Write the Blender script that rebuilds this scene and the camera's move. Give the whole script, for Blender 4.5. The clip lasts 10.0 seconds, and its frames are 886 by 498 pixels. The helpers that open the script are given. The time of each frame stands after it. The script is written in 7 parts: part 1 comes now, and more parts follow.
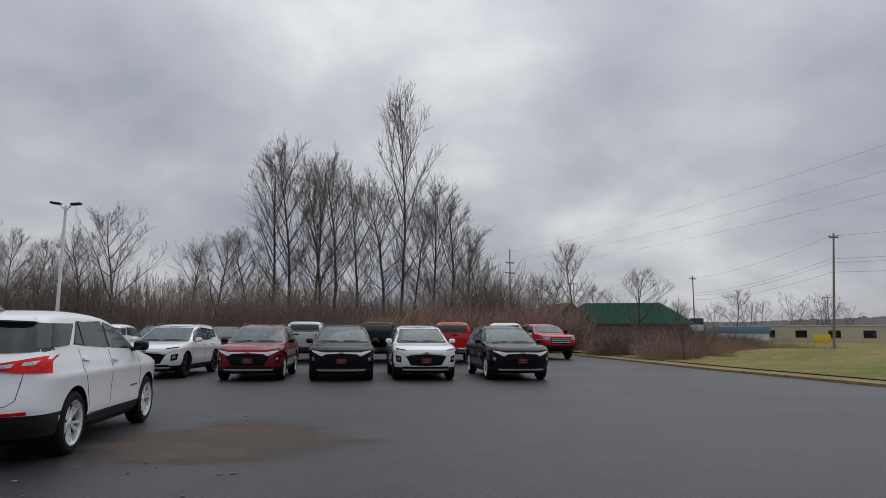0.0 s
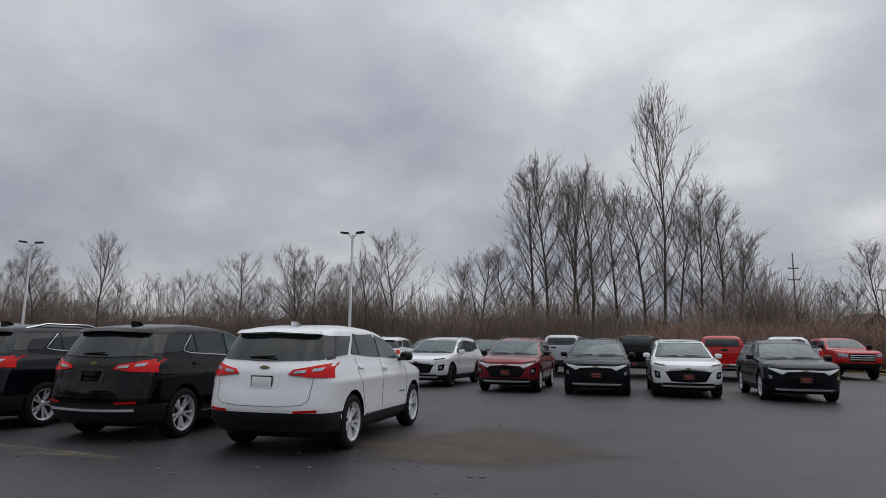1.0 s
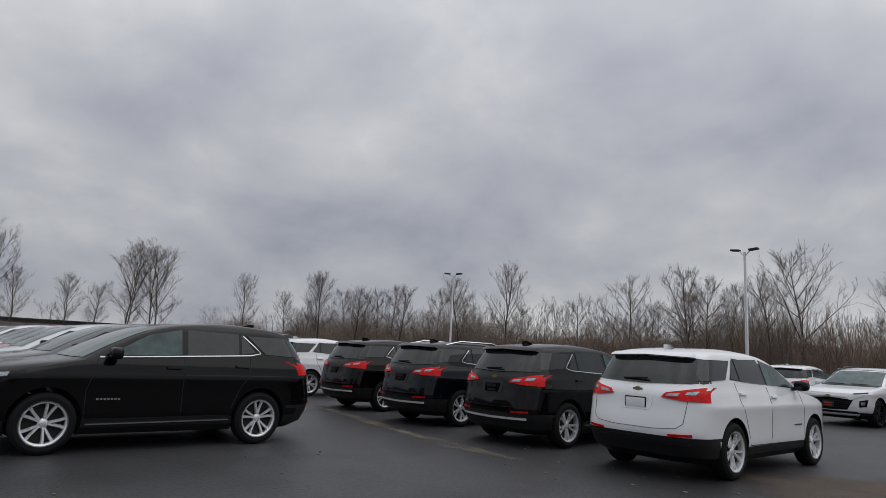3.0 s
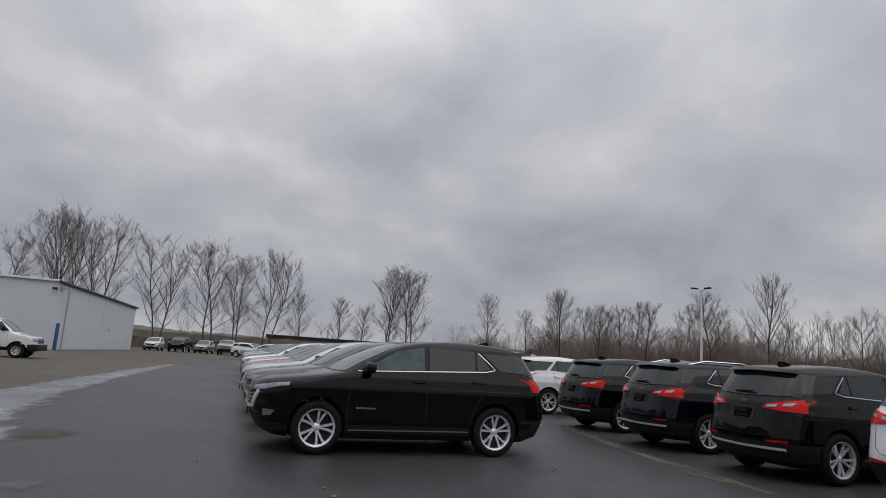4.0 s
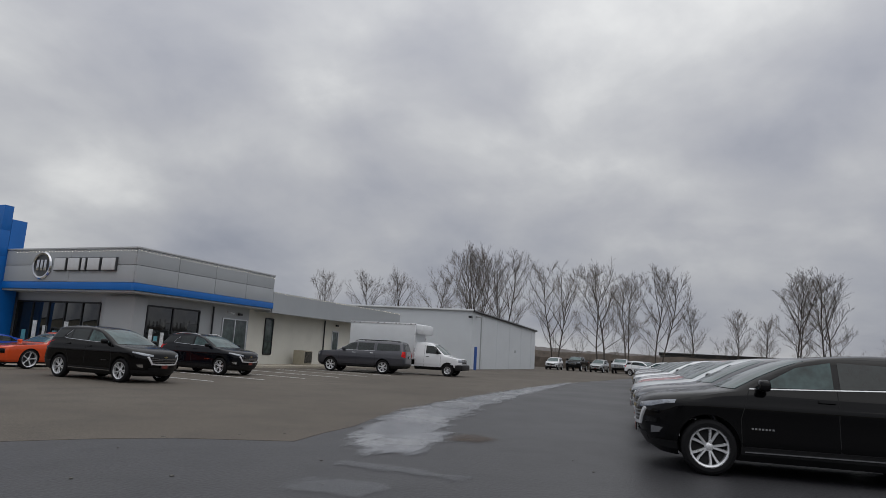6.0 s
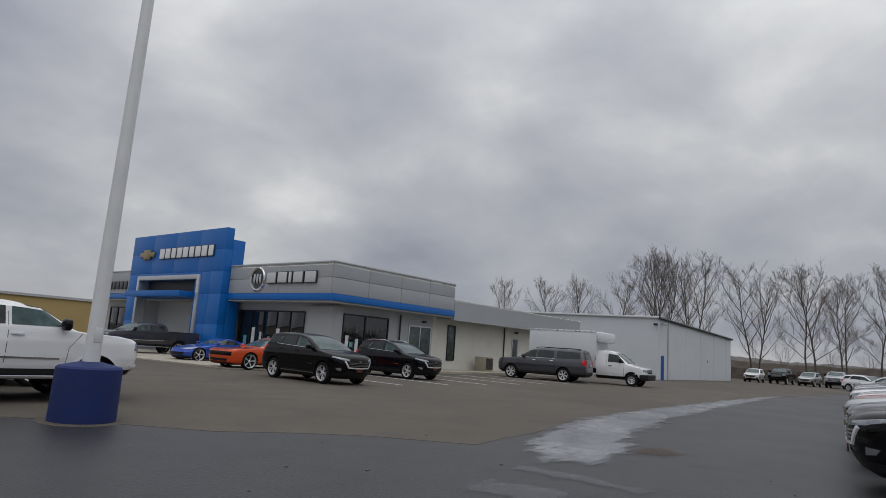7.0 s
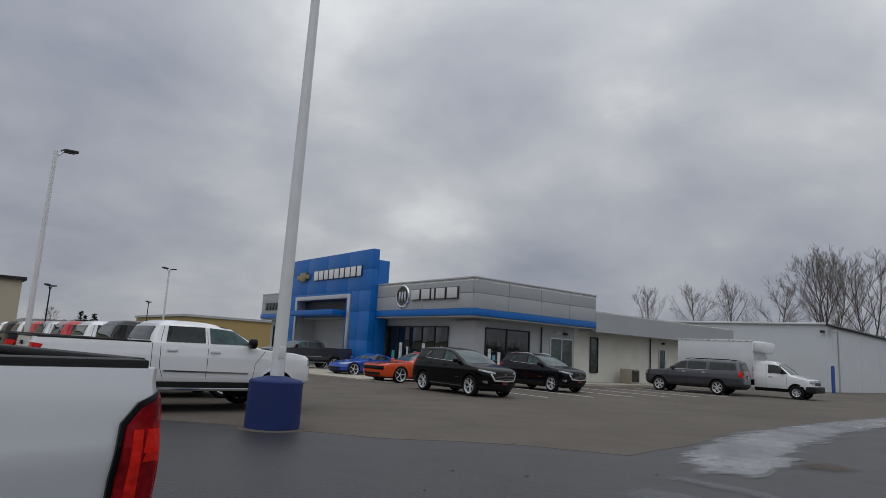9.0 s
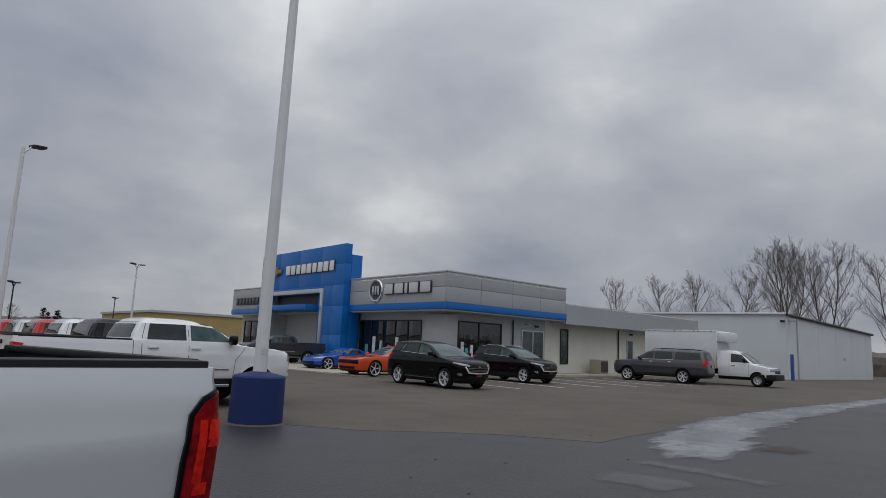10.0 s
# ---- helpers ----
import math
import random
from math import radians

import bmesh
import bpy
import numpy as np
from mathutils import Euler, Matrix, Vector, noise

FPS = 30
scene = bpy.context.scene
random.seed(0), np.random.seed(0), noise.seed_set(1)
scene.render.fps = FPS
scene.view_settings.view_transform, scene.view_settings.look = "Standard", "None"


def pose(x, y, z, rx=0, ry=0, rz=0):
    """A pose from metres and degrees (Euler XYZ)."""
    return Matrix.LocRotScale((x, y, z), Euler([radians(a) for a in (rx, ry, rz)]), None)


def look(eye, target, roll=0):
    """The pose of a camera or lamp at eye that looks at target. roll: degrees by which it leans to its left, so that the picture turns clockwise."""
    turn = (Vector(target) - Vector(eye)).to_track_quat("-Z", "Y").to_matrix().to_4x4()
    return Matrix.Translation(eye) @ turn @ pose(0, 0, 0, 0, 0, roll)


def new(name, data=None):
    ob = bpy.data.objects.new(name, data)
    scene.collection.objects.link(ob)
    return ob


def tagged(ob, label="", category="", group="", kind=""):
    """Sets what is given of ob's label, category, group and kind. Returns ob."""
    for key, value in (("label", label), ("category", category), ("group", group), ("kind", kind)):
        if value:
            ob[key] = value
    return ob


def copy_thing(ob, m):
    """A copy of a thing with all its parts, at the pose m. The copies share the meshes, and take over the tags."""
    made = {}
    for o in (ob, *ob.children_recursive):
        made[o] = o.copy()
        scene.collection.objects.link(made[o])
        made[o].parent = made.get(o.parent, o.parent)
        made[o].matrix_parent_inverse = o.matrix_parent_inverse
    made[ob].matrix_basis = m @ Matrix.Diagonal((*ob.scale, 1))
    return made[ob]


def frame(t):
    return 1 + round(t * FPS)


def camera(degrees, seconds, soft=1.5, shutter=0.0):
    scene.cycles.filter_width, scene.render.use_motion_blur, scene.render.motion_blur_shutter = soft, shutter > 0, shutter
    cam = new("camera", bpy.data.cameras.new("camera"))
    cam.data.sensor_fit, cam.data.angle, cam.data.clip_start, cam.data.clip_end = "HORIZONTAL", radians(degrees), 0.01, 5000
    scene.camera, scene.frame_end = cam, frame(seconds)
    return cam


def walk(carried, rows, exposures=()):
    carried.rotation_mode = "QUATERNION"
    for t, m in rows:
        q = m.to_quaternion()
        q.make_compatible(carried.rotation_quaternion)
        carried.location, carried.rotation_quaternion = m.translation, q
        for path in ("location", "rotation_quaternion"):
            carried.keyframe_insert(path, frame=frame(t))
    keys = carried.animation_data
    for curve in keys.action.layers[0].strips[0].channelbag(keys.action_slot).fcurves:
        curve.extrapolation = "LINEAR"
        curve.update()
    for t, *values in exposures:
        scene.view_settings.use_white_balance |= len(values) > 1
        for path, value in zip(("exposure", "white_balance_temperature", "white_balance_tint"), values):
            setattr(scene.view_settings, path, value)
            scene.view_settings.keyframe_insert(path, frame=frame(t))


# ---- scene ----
cam = camera(69.8, 10.0, 0.65)
PATH = [
    (0, (-0.61, -0.908, 1.465), (-0.594, 1.075, 1.724), 0.3),
    (0.5, (-0.48, -0.971, 1.461), (-0.908, 0.964, 1.735), 0.3),
    (1, (-0.303, -0.988, 1.462), (-1.069, 0.835, 1.755), 0.7),
    (1.5, (-0.133, -1.006, 1.465), (-1.237, 0.634, 1.772), 2.3),
    (2, (-0.017, -1.049, 1.463), (-1.375, 0.385, 1.78), 2.4),
    (2.2, (0.022, -1.063, 1.461), (-1.419, 0.286, 1.779), 2.5),
    (3.3, (0.212, -1.094, 1.437), (-1.536, -0.18, 1.765), 2.9),
    (3.5, (0.246, -1.072, 1.436), (-1.568, -0.295, 1.766), 2.8),
    (3.9, (0.324, -0.982, 1.44), (-1.592, -0.519, 1.774), 3.5),
    (4, (0.34, -0.964, 1.44), (-1.594, -0.585, 1.778), 3.8),
    (4.5, (0.415, -0.903, 1.441), (-1.557, -0.839, 1.767), 3.5),
    (5, (0.51, -0.878, 1.434), (-1.456, -1.041, 1.761), 3.4),
    (5.5, (0.606, -0.827, 1.43), (-1.315, -1.282, 1.756), 3.5),
    (5.7, (0.636, -0.8, 1.431), (-1.247, -1.389, 1.755), 3.1),
    (6.8, (0.785, -0.622, 1.453), (-0.818, -1.776, 1.766), 4.2),
    (7, (0.822, -0.59, 1.454), (-0.713, -1.835, 1.765), 3.9),
    (7.5, (0.939, -0.513, 1.452), (-0.423, -1.945, 1.76), 3.9),
    (8, (1.063, -0.435, 1.446), (-0.199, -1.953, 1.77), 3.8),
    (8.5, (1.203, -0.367, 1.442), (-0.034, -1.907, 1.759), 3.5),
    (9, (1.367, -0.301, 1.451), (0.134, -1.842, 1.775), 3.2),
    (9.5, (1.563, -0.224, 1.457), (0.298, -1.738, 1.784), 2.9),
    (10, (1.721, -0.118, 1.464), (0.414, -1.6, 1.771), 2.5),
]
walk(cam, [(t, look(e, g, r)) for t, e, g, r in PATH], [(0, 0.02, 6400, 9), (4.5, 0.0, 6550, 8), (7, -0.06, 6500, 8), (10, -0.14, 6350, 7)])

# ---- light: overcast winter sky with a broken cloud layer ----
world = bpy.data.worlds.new("overcast_sky")
scene.world = world
world.use_nodes = True
wn, wl = world.node_tree.nodes, world.node_tree.links
wn.clear()


def wnode(kind, **values):
    n = wn.new(kind)
    for key, value in values.items():
        n.inputs[key].default_value = value
    return n


def wmath(op, a, b=None):
    n = wn.new("ShaderNodeMath")
    n.operation = op
    for i, v in enumerate((a, b)):
        if v is None:
            continue
        if isinstance(v, (int, float)):
            n.inputs[i].default_value = v
        else:
            wl.new(v, n.inputs[i])
    return n.outputs[0]


w_out = wn.new("ShaderNodeOutputWorld")
w_bg = wn.new("ShaderNodeBackground")
w_sky = wn.new("ShaderNodeTexSky")
w_sky.sky_type = "NISHITA"
w_sky.sun_disc = False
w_sky.sun_elevation = radians(58)
w_sky.sun_rotation = radians(40)
w_co = wn.new("ShaderNodeTexCoord")
w_sep = wn.new("ShaderNodeSeparateXYZ")
wl.new(w_co.outputs["Generated"], w_sep.inputs[0])
w_h = wmath("MAXIMUM", wmath("ADD", w_sep.outputs[2], 0.42), 0.08)
w_comb = wn.new("ShaderNodeCombineXYZ")
wl.new(wmath("DIVIDE", w_sep.outputs[0], w_h), w_comb.inputs[0])
wl.new(wmath("DIVIDE", w_sep.outputs[1], w_h), w_comb.inputs[1])
w_big = wnode("ShaderNodeTexNoise", Scale=0.95, Detail=4.0, Roughness=0.45, Distortion=0.12)
w_small = wnode("ShaderNodeTexNoise", Scale=2.6, Detail=6.0, Roughness=0.52, Distortion=0.2)
w_map = wn.new("ShaderNodeMapping")
w_map.inputs["Location"].default_value = (1.7, 3.4, 0.6)
wl.new(w_comb.outputs[0], w_map.inputs[0])
wl.new(w_map.outputs[0], w_big.inputs["Vector"])
wl.new(w_comb.outputs[0], w_small.inputs["Vector"])
w_mixf = wmath("ADD", wmath("MULTIPLY", w_big.outputs[0], 0.60), wmath("MULTIPLY", w_small.outputs[0], 0.40))
# soft breaks and darker banks in the cloud: direction, tightness, strength
CLOUDS = [
    (-0.190, 0.899, 0.396, 60, 0.05),
    (0.090, 0.948, 0.306, 90, 0.07),
    (-0.452, 0.837, 0.309, 60, -0.09),
    (0.442, 0.873, 0.206, 40, -0.05),
    (-0.501, 0.846, 0.185, 120, 0.05),
    (-0.833, 0.451, 0.319, 90, 0.07),
    (-0.668, 0.583, 0.463, 60, 0.05),
    (-0.542, 0.787, 0.295, 90, 0.08),
    (-0.430, 0.843, 0.324, 160, -0.09),
    (-0.661, 0.654, 0.369, 60, -0.05),
    (-0.958, 0.274, 0.086, 120, -0.05),
    (-0.906, -0.135, 0.402, 30, 0.13),
    (-0.857, 0.416, 0.305, 70, 0.05),
    (-0.721, 0.556, 0.413, 30, -0.06),
    (-0.943, 0.099, 0.318, 60, -0.03),
    (-0.779, -0.459, 0.427, 45, 0.11),
    (-0.854, -0.327, 0.403, 90, -0.06),
    (-0.701, -0.691, 0.178, 60, -0.03),
    (-0.601, -0.677, 0.425, 130, -0.1),
    (-0.158, -0.917, 0.367, 35, -0.1),
    (-0.282, -0.934, 0.219, 60, 0.02),
    (-0.526, -0.810, 0.260, 90, 0.005),
    (-0.178, -0.974, 0.138, 110, -0.07),
    (-0.871, -0.319, 0.373, 60, -0.05),
    (-0.711, -0.678, 0.184, 150, -0.04),
]
w_warp = wnode("ShaderNodeTexNoise", Scale=1.8, Detail=4.0, Roughness=0.5)
wl.new(w_comb.outputs[0], w_warp.inputs["Vector"])


def wvec(op, a, b, scale=None):
    n = wn.new("ShaderNodeVectorMath")
    n.operation = op
    for i, v in enumerate((a, b)):
        if isinstance(v, tuple):
            n.inputs[i].default_value = v
        elif v is not None:
            wl.new(v, n.inputs[i])
    if scale is not None:
        n.inputs["Scale"].default_value = scale
    return n


w_dir = wvec("ADD", w_co.outputs["Generated"], wvec("SCALE", wvec("SUBTRACT", w_warp.outputs["Color"], (0.5, 0.5, 0.5)).outputs[0], None, 0.26).outputs[0])
w_dir = wvec("NORMALIZE", w_dir.outputs[0], None)
for cx, cy, cz, tight, strength in CLOUDS:
    far = wmath("SUBTRACT", wvec("DOT_PRODUCT", w_dir.outputs[0], (cx, cy, cz)).outputs["Value"], 1.0)
    lobe = wmath("MINIMUM", wmath("EXPONENT", wmath("MULTIPLY", far, float(tight))), 1.0)
    w_mixf = wmath("ADD", w_mixf, wmath("MULTIPLY", lobe, 0.72 * strength))
w_ramp = wn.new("ShaderNodeValToRGB")
SKY_STOPS = ((0.36, (0.315, 0.33, 0.392)), (0.44, (0.405, 0.415, 0.468)), (0.50, (0.47, 0.476, 0.517)), (0.56, (0.56, 0.565, 0.593)), (0.64, (0.76, 0.76, 0.77)))
while len(w_ramp.color_ramp.elements) < len(SKY_STOPS):
    w_ramp.color_ramp.elements.new(0.5)
for e, (p, c) in zip(w_ramp.color_ramp.elements, SKY_STOPS):
    e.position, e.color = p, (*c, 1)
wl.new(w_mixf, w_ramp.inputs[0])
w_mix = wn.new("ShaderNodeMixRGB")
w_mix.inputs[0].default_value = 0.004
wl.new(w_ramp.outputs[0], w_mix.inputs[1])
wl.new(w_sky.outputs[0], w_mix.inputs[2])
wl.new(w_mix.outputs[0], w_bg.inputs[0])
w_up = wmath("MAXIMUM", w_sep.outputs[2], 0.0)
wl.new(wmath("ADD", wmath("ADD", wmath("MULTIPLY", w_up, 0.40), 0.82), wmath("MULTIPLY", wmath("POWER", w_up, 3.0), 1.0)), w_bg.inputs[1])
wl.new(w_bg.outputs[0], w_out.inputs[0])

sun_data = bpy.data.lights.new("sun", "SUN")
sun_data.energy, sun_data.angle, sun_data.color = 0.5, radians(60), (1.0, 0.97, 0.93)
sun = new("sun", sun_data)
sun.matrix_world = look((12, 15, 30), (0, 0, 0))

# ---- materials ----
MATS = {}


def material(name, color, rough=0.6, metal=0.0, var=0.12, scale=6.0, fine=60.0, bump=0.0, bump_scale=80.0, coat=0.0, spec=0.5, color2=None, random_v=0.0, stretch=(1, 1, 1), transmission=0.0, emit=0.0):
    """A surface with a base colour that varies at two scales, with fine relief."""
    if name in MATS:
        return MATS[name]
    m = bpy.data.materials.new(name)
    m.use_nodes = True
    nt = m.node_tree
    b = nt.nodes["Principled BSDF"]
    b.inputs["Metallic"].default_value = metal
    b.inputs["Coat Weight"].default_value = coat
    b.inputs["Coat Roughness"].default_value = 0.015
    b.inputs["Specular IOR Level"].default_value = spec
    b.inputs["Transmission Weight"].default_value = transmission
    co = nt.nodes.new("ShaderNodeTexCoord")
    mp = nt.nodes.new("ShaderNodeMapping")
    mp.inputs["Scale"].default_value = stretch
    nt.links.new(co.outputs["Object"], mp.inputs[0])
    n1 = nt.nodes.new("ShaderNodeTexNoise")
    n1.inputs["Scale"].default_value, n1.inputs["Detail"].default_value = scale, 4
    n2 = nt.nodes.new("ShaderNodeTexNoise")
    n2.inputs["Scale"].default_value, n2.inputs["Detail"].default_value = fine, 3
    for n in (n1, n2):
        nt.links.new(mp.outputs[0], n.inputs["Vector"])
    add = nt.nodes.new("ShaderNodeMath")
    add.operation = "MULTIPLY_ADD"
    add.inputs[1].default_value = 0.6
    nt.links.new(n1.outputs[0], add.inputs[0])
    sc = nt.nodes.new("ShaderNodeMath")
    sc.operation = "MULTIPLY"
    sc.inputs[1].default_value = 0.4
    nt.links.new(n2.outputs[0], sc.inputs[0])
    nt.links.new(sc.outputs[0], add.inputs[2])
    ramp = nt.nodes.new("ShaderNodeValToRGB")
    c2 = color2 or color
    lo = [max(0, c * (1 - var)) for c in color]
    hi = [min(1, c * (1 + var)) for c in c2]
    ramp.color_ramp.elements[0].position, ramp.color_ramp.elements[0].color = 0.35, (*lo, 1)
    ramp.color_ramp.elements[1].position, ramp.color_ramp.elements[1].color = 0.65, (*hi, 1)
    nt.links.new(add.outputs[0], ramp.inputs[0])
    out = ramp.outputs[0]
    if random_v:
        info = nt.nodes.new("ShaderNodeObjectInfo")
        hsv = nt.nodes.new("ShaderNodeHueSaturation")
        mr = nt.nodes.new("ShaderNodeMapRange")
        mr.inputs[3].default_value, mr.inputs[4].default_value = 1 - random_v, 1 + random_v
        nt.links.new(info.outputs["Random"], mr.inputs[0])
        nt.links.new(mr.outputs[0], hsv.inputs["Value"])
        nt.links.new(out, hsv.inputs["Color"])
        out = hsv.outputs[0]
    nt.links.new(out, b.inputs["Base Color"])
    rr = nt.nodes.new("ShaderNodeMapRange")
    rr.inputs[3].default_value, rr.inputs[4].default_value = max(0.01, rough * 0.85), min(1, rough * 1.15)
    nt.links.new(n1.outputs[0], rr.inputs[0])
    nt.links.new(rr.outputs[0], b.inputs["Roughness"])
    if emit:
        b.inputs["Emission Color"].default_value = (*color, 1)
        b.inputs["Emission Strength"].default_value = emit
    if bump:
        bn = nt.nodes.new("ShaderNodeTexNoise")
        bn.inputs["Scale"].default_value, bn.inputs["Detail"].default_value = bump_scale, 4
        nt.links.new(mp.outputs[0], bn.inputs["Vector"])
        bp = nt.nodes.new("ShaderNodeBump")
        bp.inputs["Strength"].default_value = bump
        bp.inputs["Distance"].default_value = 0.02
        nt.links.new(bn.outputs[0], bp.inputs["Height"])
        nt.links.new(bp.outputs[0], b.inputs["Normal"])
    MATS[name] = m
    return m


def paint(name, color, metal=0.0, rough=0.22, coat=0.95):
    return material("car_paint_" + name, color, rough, metal, 0.04, 1.5, 400, coat=coat, spec=0.05)


PAINTS = {
    "white": paint("white", (0.74, 0.75, 0.77)), "black": paint("black", (0.002, 0.002, 0.0024), 0.0, 0.2, 0.45), "navy": paint("navy", (0.003, 0.004, 0.007), 0.1, 0.2, 0.5),
    "charcoal": paint("charcoal", (0.006, 0.009, 0.014), 0.2, 0.22, 0.5), "red": paint("red", (0.42, 0.012, 0.014)), "maroon": paint("maroon", (0.20, 0.010, 0.020), 0.2),
    "silver": paint("silver", (0.46, 0.48, 0.50), 0.55, 0.3), "grey": paint("grey", (0.065, 0.066, 0.078), 0.5, 0.3), "orange": paint("orange", (0.62, 0.075, 0.018)),
    "blue": paint("blue", (0.010, 0.06, 0.36), 0.2), "lightgrey": paint("lightgrey", (0.74, 0.77, 0.80), 0.35, 0.3), "beige": paint("beige", (0.30, 0.27, 0.22), 0.4, 0.3),
}
STRIP = material("bright_bumper_strip", (0.84, 0.85, 0.87), 0.22, 0.3, 0.04)
GLASS = material("tinted_glass", (0.012, 0.017, 0.0175), 0.02, 0, 0.5, 2, 9, spec=0.5)
GLASS_LIGHT = material("windshield_glass", (0.066, 0.100, 0.102), 0.02, 0, 0.4, 1.6, 5, spec=0.36)
TRIM = material("black_plastic", (0.012, 0.012, 0.013), 0.5, 0, 0.2, 8, 300, bump=0.05, bump_scale=500, spec=0.25)
GLOSS = material("gloss_black_trim", (0.004, 0.004, 0.005), 0.14, 0, 0.1, spec=0.3)
CHROME = material("chrome", (0.62, 0.63, 0.65), 0.14, 1.0, 0.04)
RED_BRIGHT = material("bright_red_lens", (0.62, 0.018, 0.012), 0.12, 0, 0.3, 14, 60, coat=0.1, spec=0.15)
GLASS_SIDE = material("clear_side_glass", (0.040, 0.075, 0.076), 0.02, 0, 0.7, 1.8, 6, spec=0.45)
RUBBER = material("tyre_rubber", (0.009, 0.009, 0.010), 0.8, 0, 0.25, 9, 140, bump=0.15, bump_scale=160, spec=0.2)
ALLOY = material("alloy_rim", (0.76, 0.77, 0.79), 0.28, 0.55, 0.06, 5)
ALLOY_DARK = material("dark_rim", (0.03, 0.03, 0.033), 0.3, 0.6, 0.1)
HUB = material("wheel_well", (0.008, 0.008, 0.009), 0.85, 0, 0.2)
RED_LENS = material("red_lens", (0.55, 0.010, 0.010), 0.12, 0, 0.35, 9, 60, coat=0.2, spec=0.1)
RED_DEEP = material("deep_red_lens", (0.24, 0.005, 0.009), 0.10, 0, 0.5, 9, 40, coat=0.15, spec=0.15)
RED_DARK = material("dark_red_lens", (0.20, 0.008, 0.008), 0.1, 0, 0.25, 12, 60, coat=1.0)
CLEAR_LENS = material("clear_lens", (0.28, 0.30, 0.33), 0.08, 0.4, 0.5, 14, 60, coat=1.0)
GOLD = material("gold_badge", (0.34, 0.27, 0.14), 0.3, 0.7, 0.08)
PLATE = material("dealer_plate_dark", (0.018, 0.008, 0.008), 0.4, 0, 0.4, 8, 25)
PLATE_W = material("dealer_plate_white", (0.74, 0.75, 0.77), 0.4, 0, 0.06, 8, 60)
PLATE_R = material("dealer_plate_red", (0.26, 0.035, 0.02), 0.4, 0, 0.4, 14, 40)


# ---- mesh helpers ----
def sharpen(bm, angle=27):
    bm.normal_update()
    for f in bm.faces:
        f.smooth = True
    lim = radians(angle)
    for e in bm.edges:
        if len(e.link_faces) != 2 or e.calc_face_angle(0) > lim:
            e.smooth = False


def mesh_of(name, bm, mats, smooth=True):
    if smooth:
        sharpen(bm)
    me = bpy.data.meshes.new(name)
    bm.to_mesh(me)
    bm.free()
    for m in mats if isinstance(mats, (list, tuple)) else (mats,):
        me.materials.append(m)
    return me


def part(name, bm, mat, parent=None, label="", smooth=True):
    """Links a bmesh as one mesh object under a thing or a part."""
    ob = new(name, mesh_of(name, bm, mat, smooth))
    ob.parent = parent
    if label:
        tagged(ob, label)
    return ob


def thing(name, label, category, m=None, group="", kind=""):
    ob = new(name)
    ob.matrix_basis = m or Matrix()
    return tagged(ob, label, category, group, kind)


def add_box(bm, x0, x1, y0, y1, z0, z1, bevel=0.0, mat=0):
    vs = [bm.verts.new((x, y, z)) for x in (x0, x1) for y in (y0, y1) for z in (z0, z1)]
    fs = [bm.faces.new([vs[i] for i in q]) for q in ((0, 1, 3, 2), (4, 6, 7, 5), (0, 4, 5, 1), (2, 3, 7, 6), (0, 2, 6, 4), (1, 5, 7, 3))]
    for f in fs:
        f.material_index = mat
    if bevel:
        es = list({e for f in fs for e in f.edges})
        bmesh.ops.bevel(bm, geom=es, offset=bevel, segments=2, affect="EDGES", profile=0.6)
    return bm


def box(x0, x1, y0, y1, z0, z1, bevel=0.0):
    return add_box(bmesh.new(), x0, x1, y0, y1, z0, z1, bevel)


def add_tube(bm, pts, radii, sides=6, cap=True):
    """A tube along points, with a radius at each."""
    rings = []
    for i, p in enumerate(pts):
        a, b = Vector(pts[max(0, i - 1)]), Vector(pts[min(len(pts) - 1, i + 1)])
        d = (b - a).normalized()
        u = d.cross(Vector((0.31, 0.17, 0.94)) if abs(d.z) < 0.9 else Vector((1, 0, 0))).normalized()
        v = d.cross(u)
        r = radii[i] if isinstance(radii, (list, tuple)) else radii
        rings.append([bm.verts.new(Vector(p) + r * (math.cos(k * math.tau / sides) * u + math.sin(k * math.tau / sides) * v)) for k in range(sides)])
    for a, b in zip(rings, rings[1:]):
        for k in range(sides):
            bm.faces.new((a[k], a[(k + 1) % sides], b[(k + 1) % sides], b[k]))
    if cap and sides > 2:
        bm.faces.new(rings[0][::-1])
        bm.faces.new(rings[-1])
    return bm


def tube(pts, radii, sides=8):
    return add_tube(bmesh.new(), pts, radii, sides)


def add_lathe(bm, profile, n=32, axis="z", centre=(0, 0, 0), close=False):
    """Turns (radius, height) pairs round an axis."""
    rings = []
    for k in range(n):
        c, s = math.cos(k * math.tau / n), math.sin(k * math.tau / n)
        ring = []
        for r, h in profile:
            p = (r * c, r * s, h) if axis == "z" else (r * c, h, r * s)
            ring.append(bm.verts.new(Vector(p) + Vector(centre)))
        rings.append(ring)
    m = len(profile)
    for k in range(n):
        a, b = rings[k], rings[(k + 1) % n]
        for i in range(m if close else m - 1):
            j = (i + 1) % m
            bm.faces.new((a[i], b[i], b[j], a[j]))
    bmesh.ops.remove_doubles(bm, verts=bm.verts[:], dist=1e-5)
    bmesh.ops.recalc_face_normals(bm, faces=bm.faces[:])
    return bm


def lathe(profile, n=32, axis="z", centre=(0, 0, 0), close=False):
    return add_lathe(bmesh.new(), profile, n, axis, centre, close)


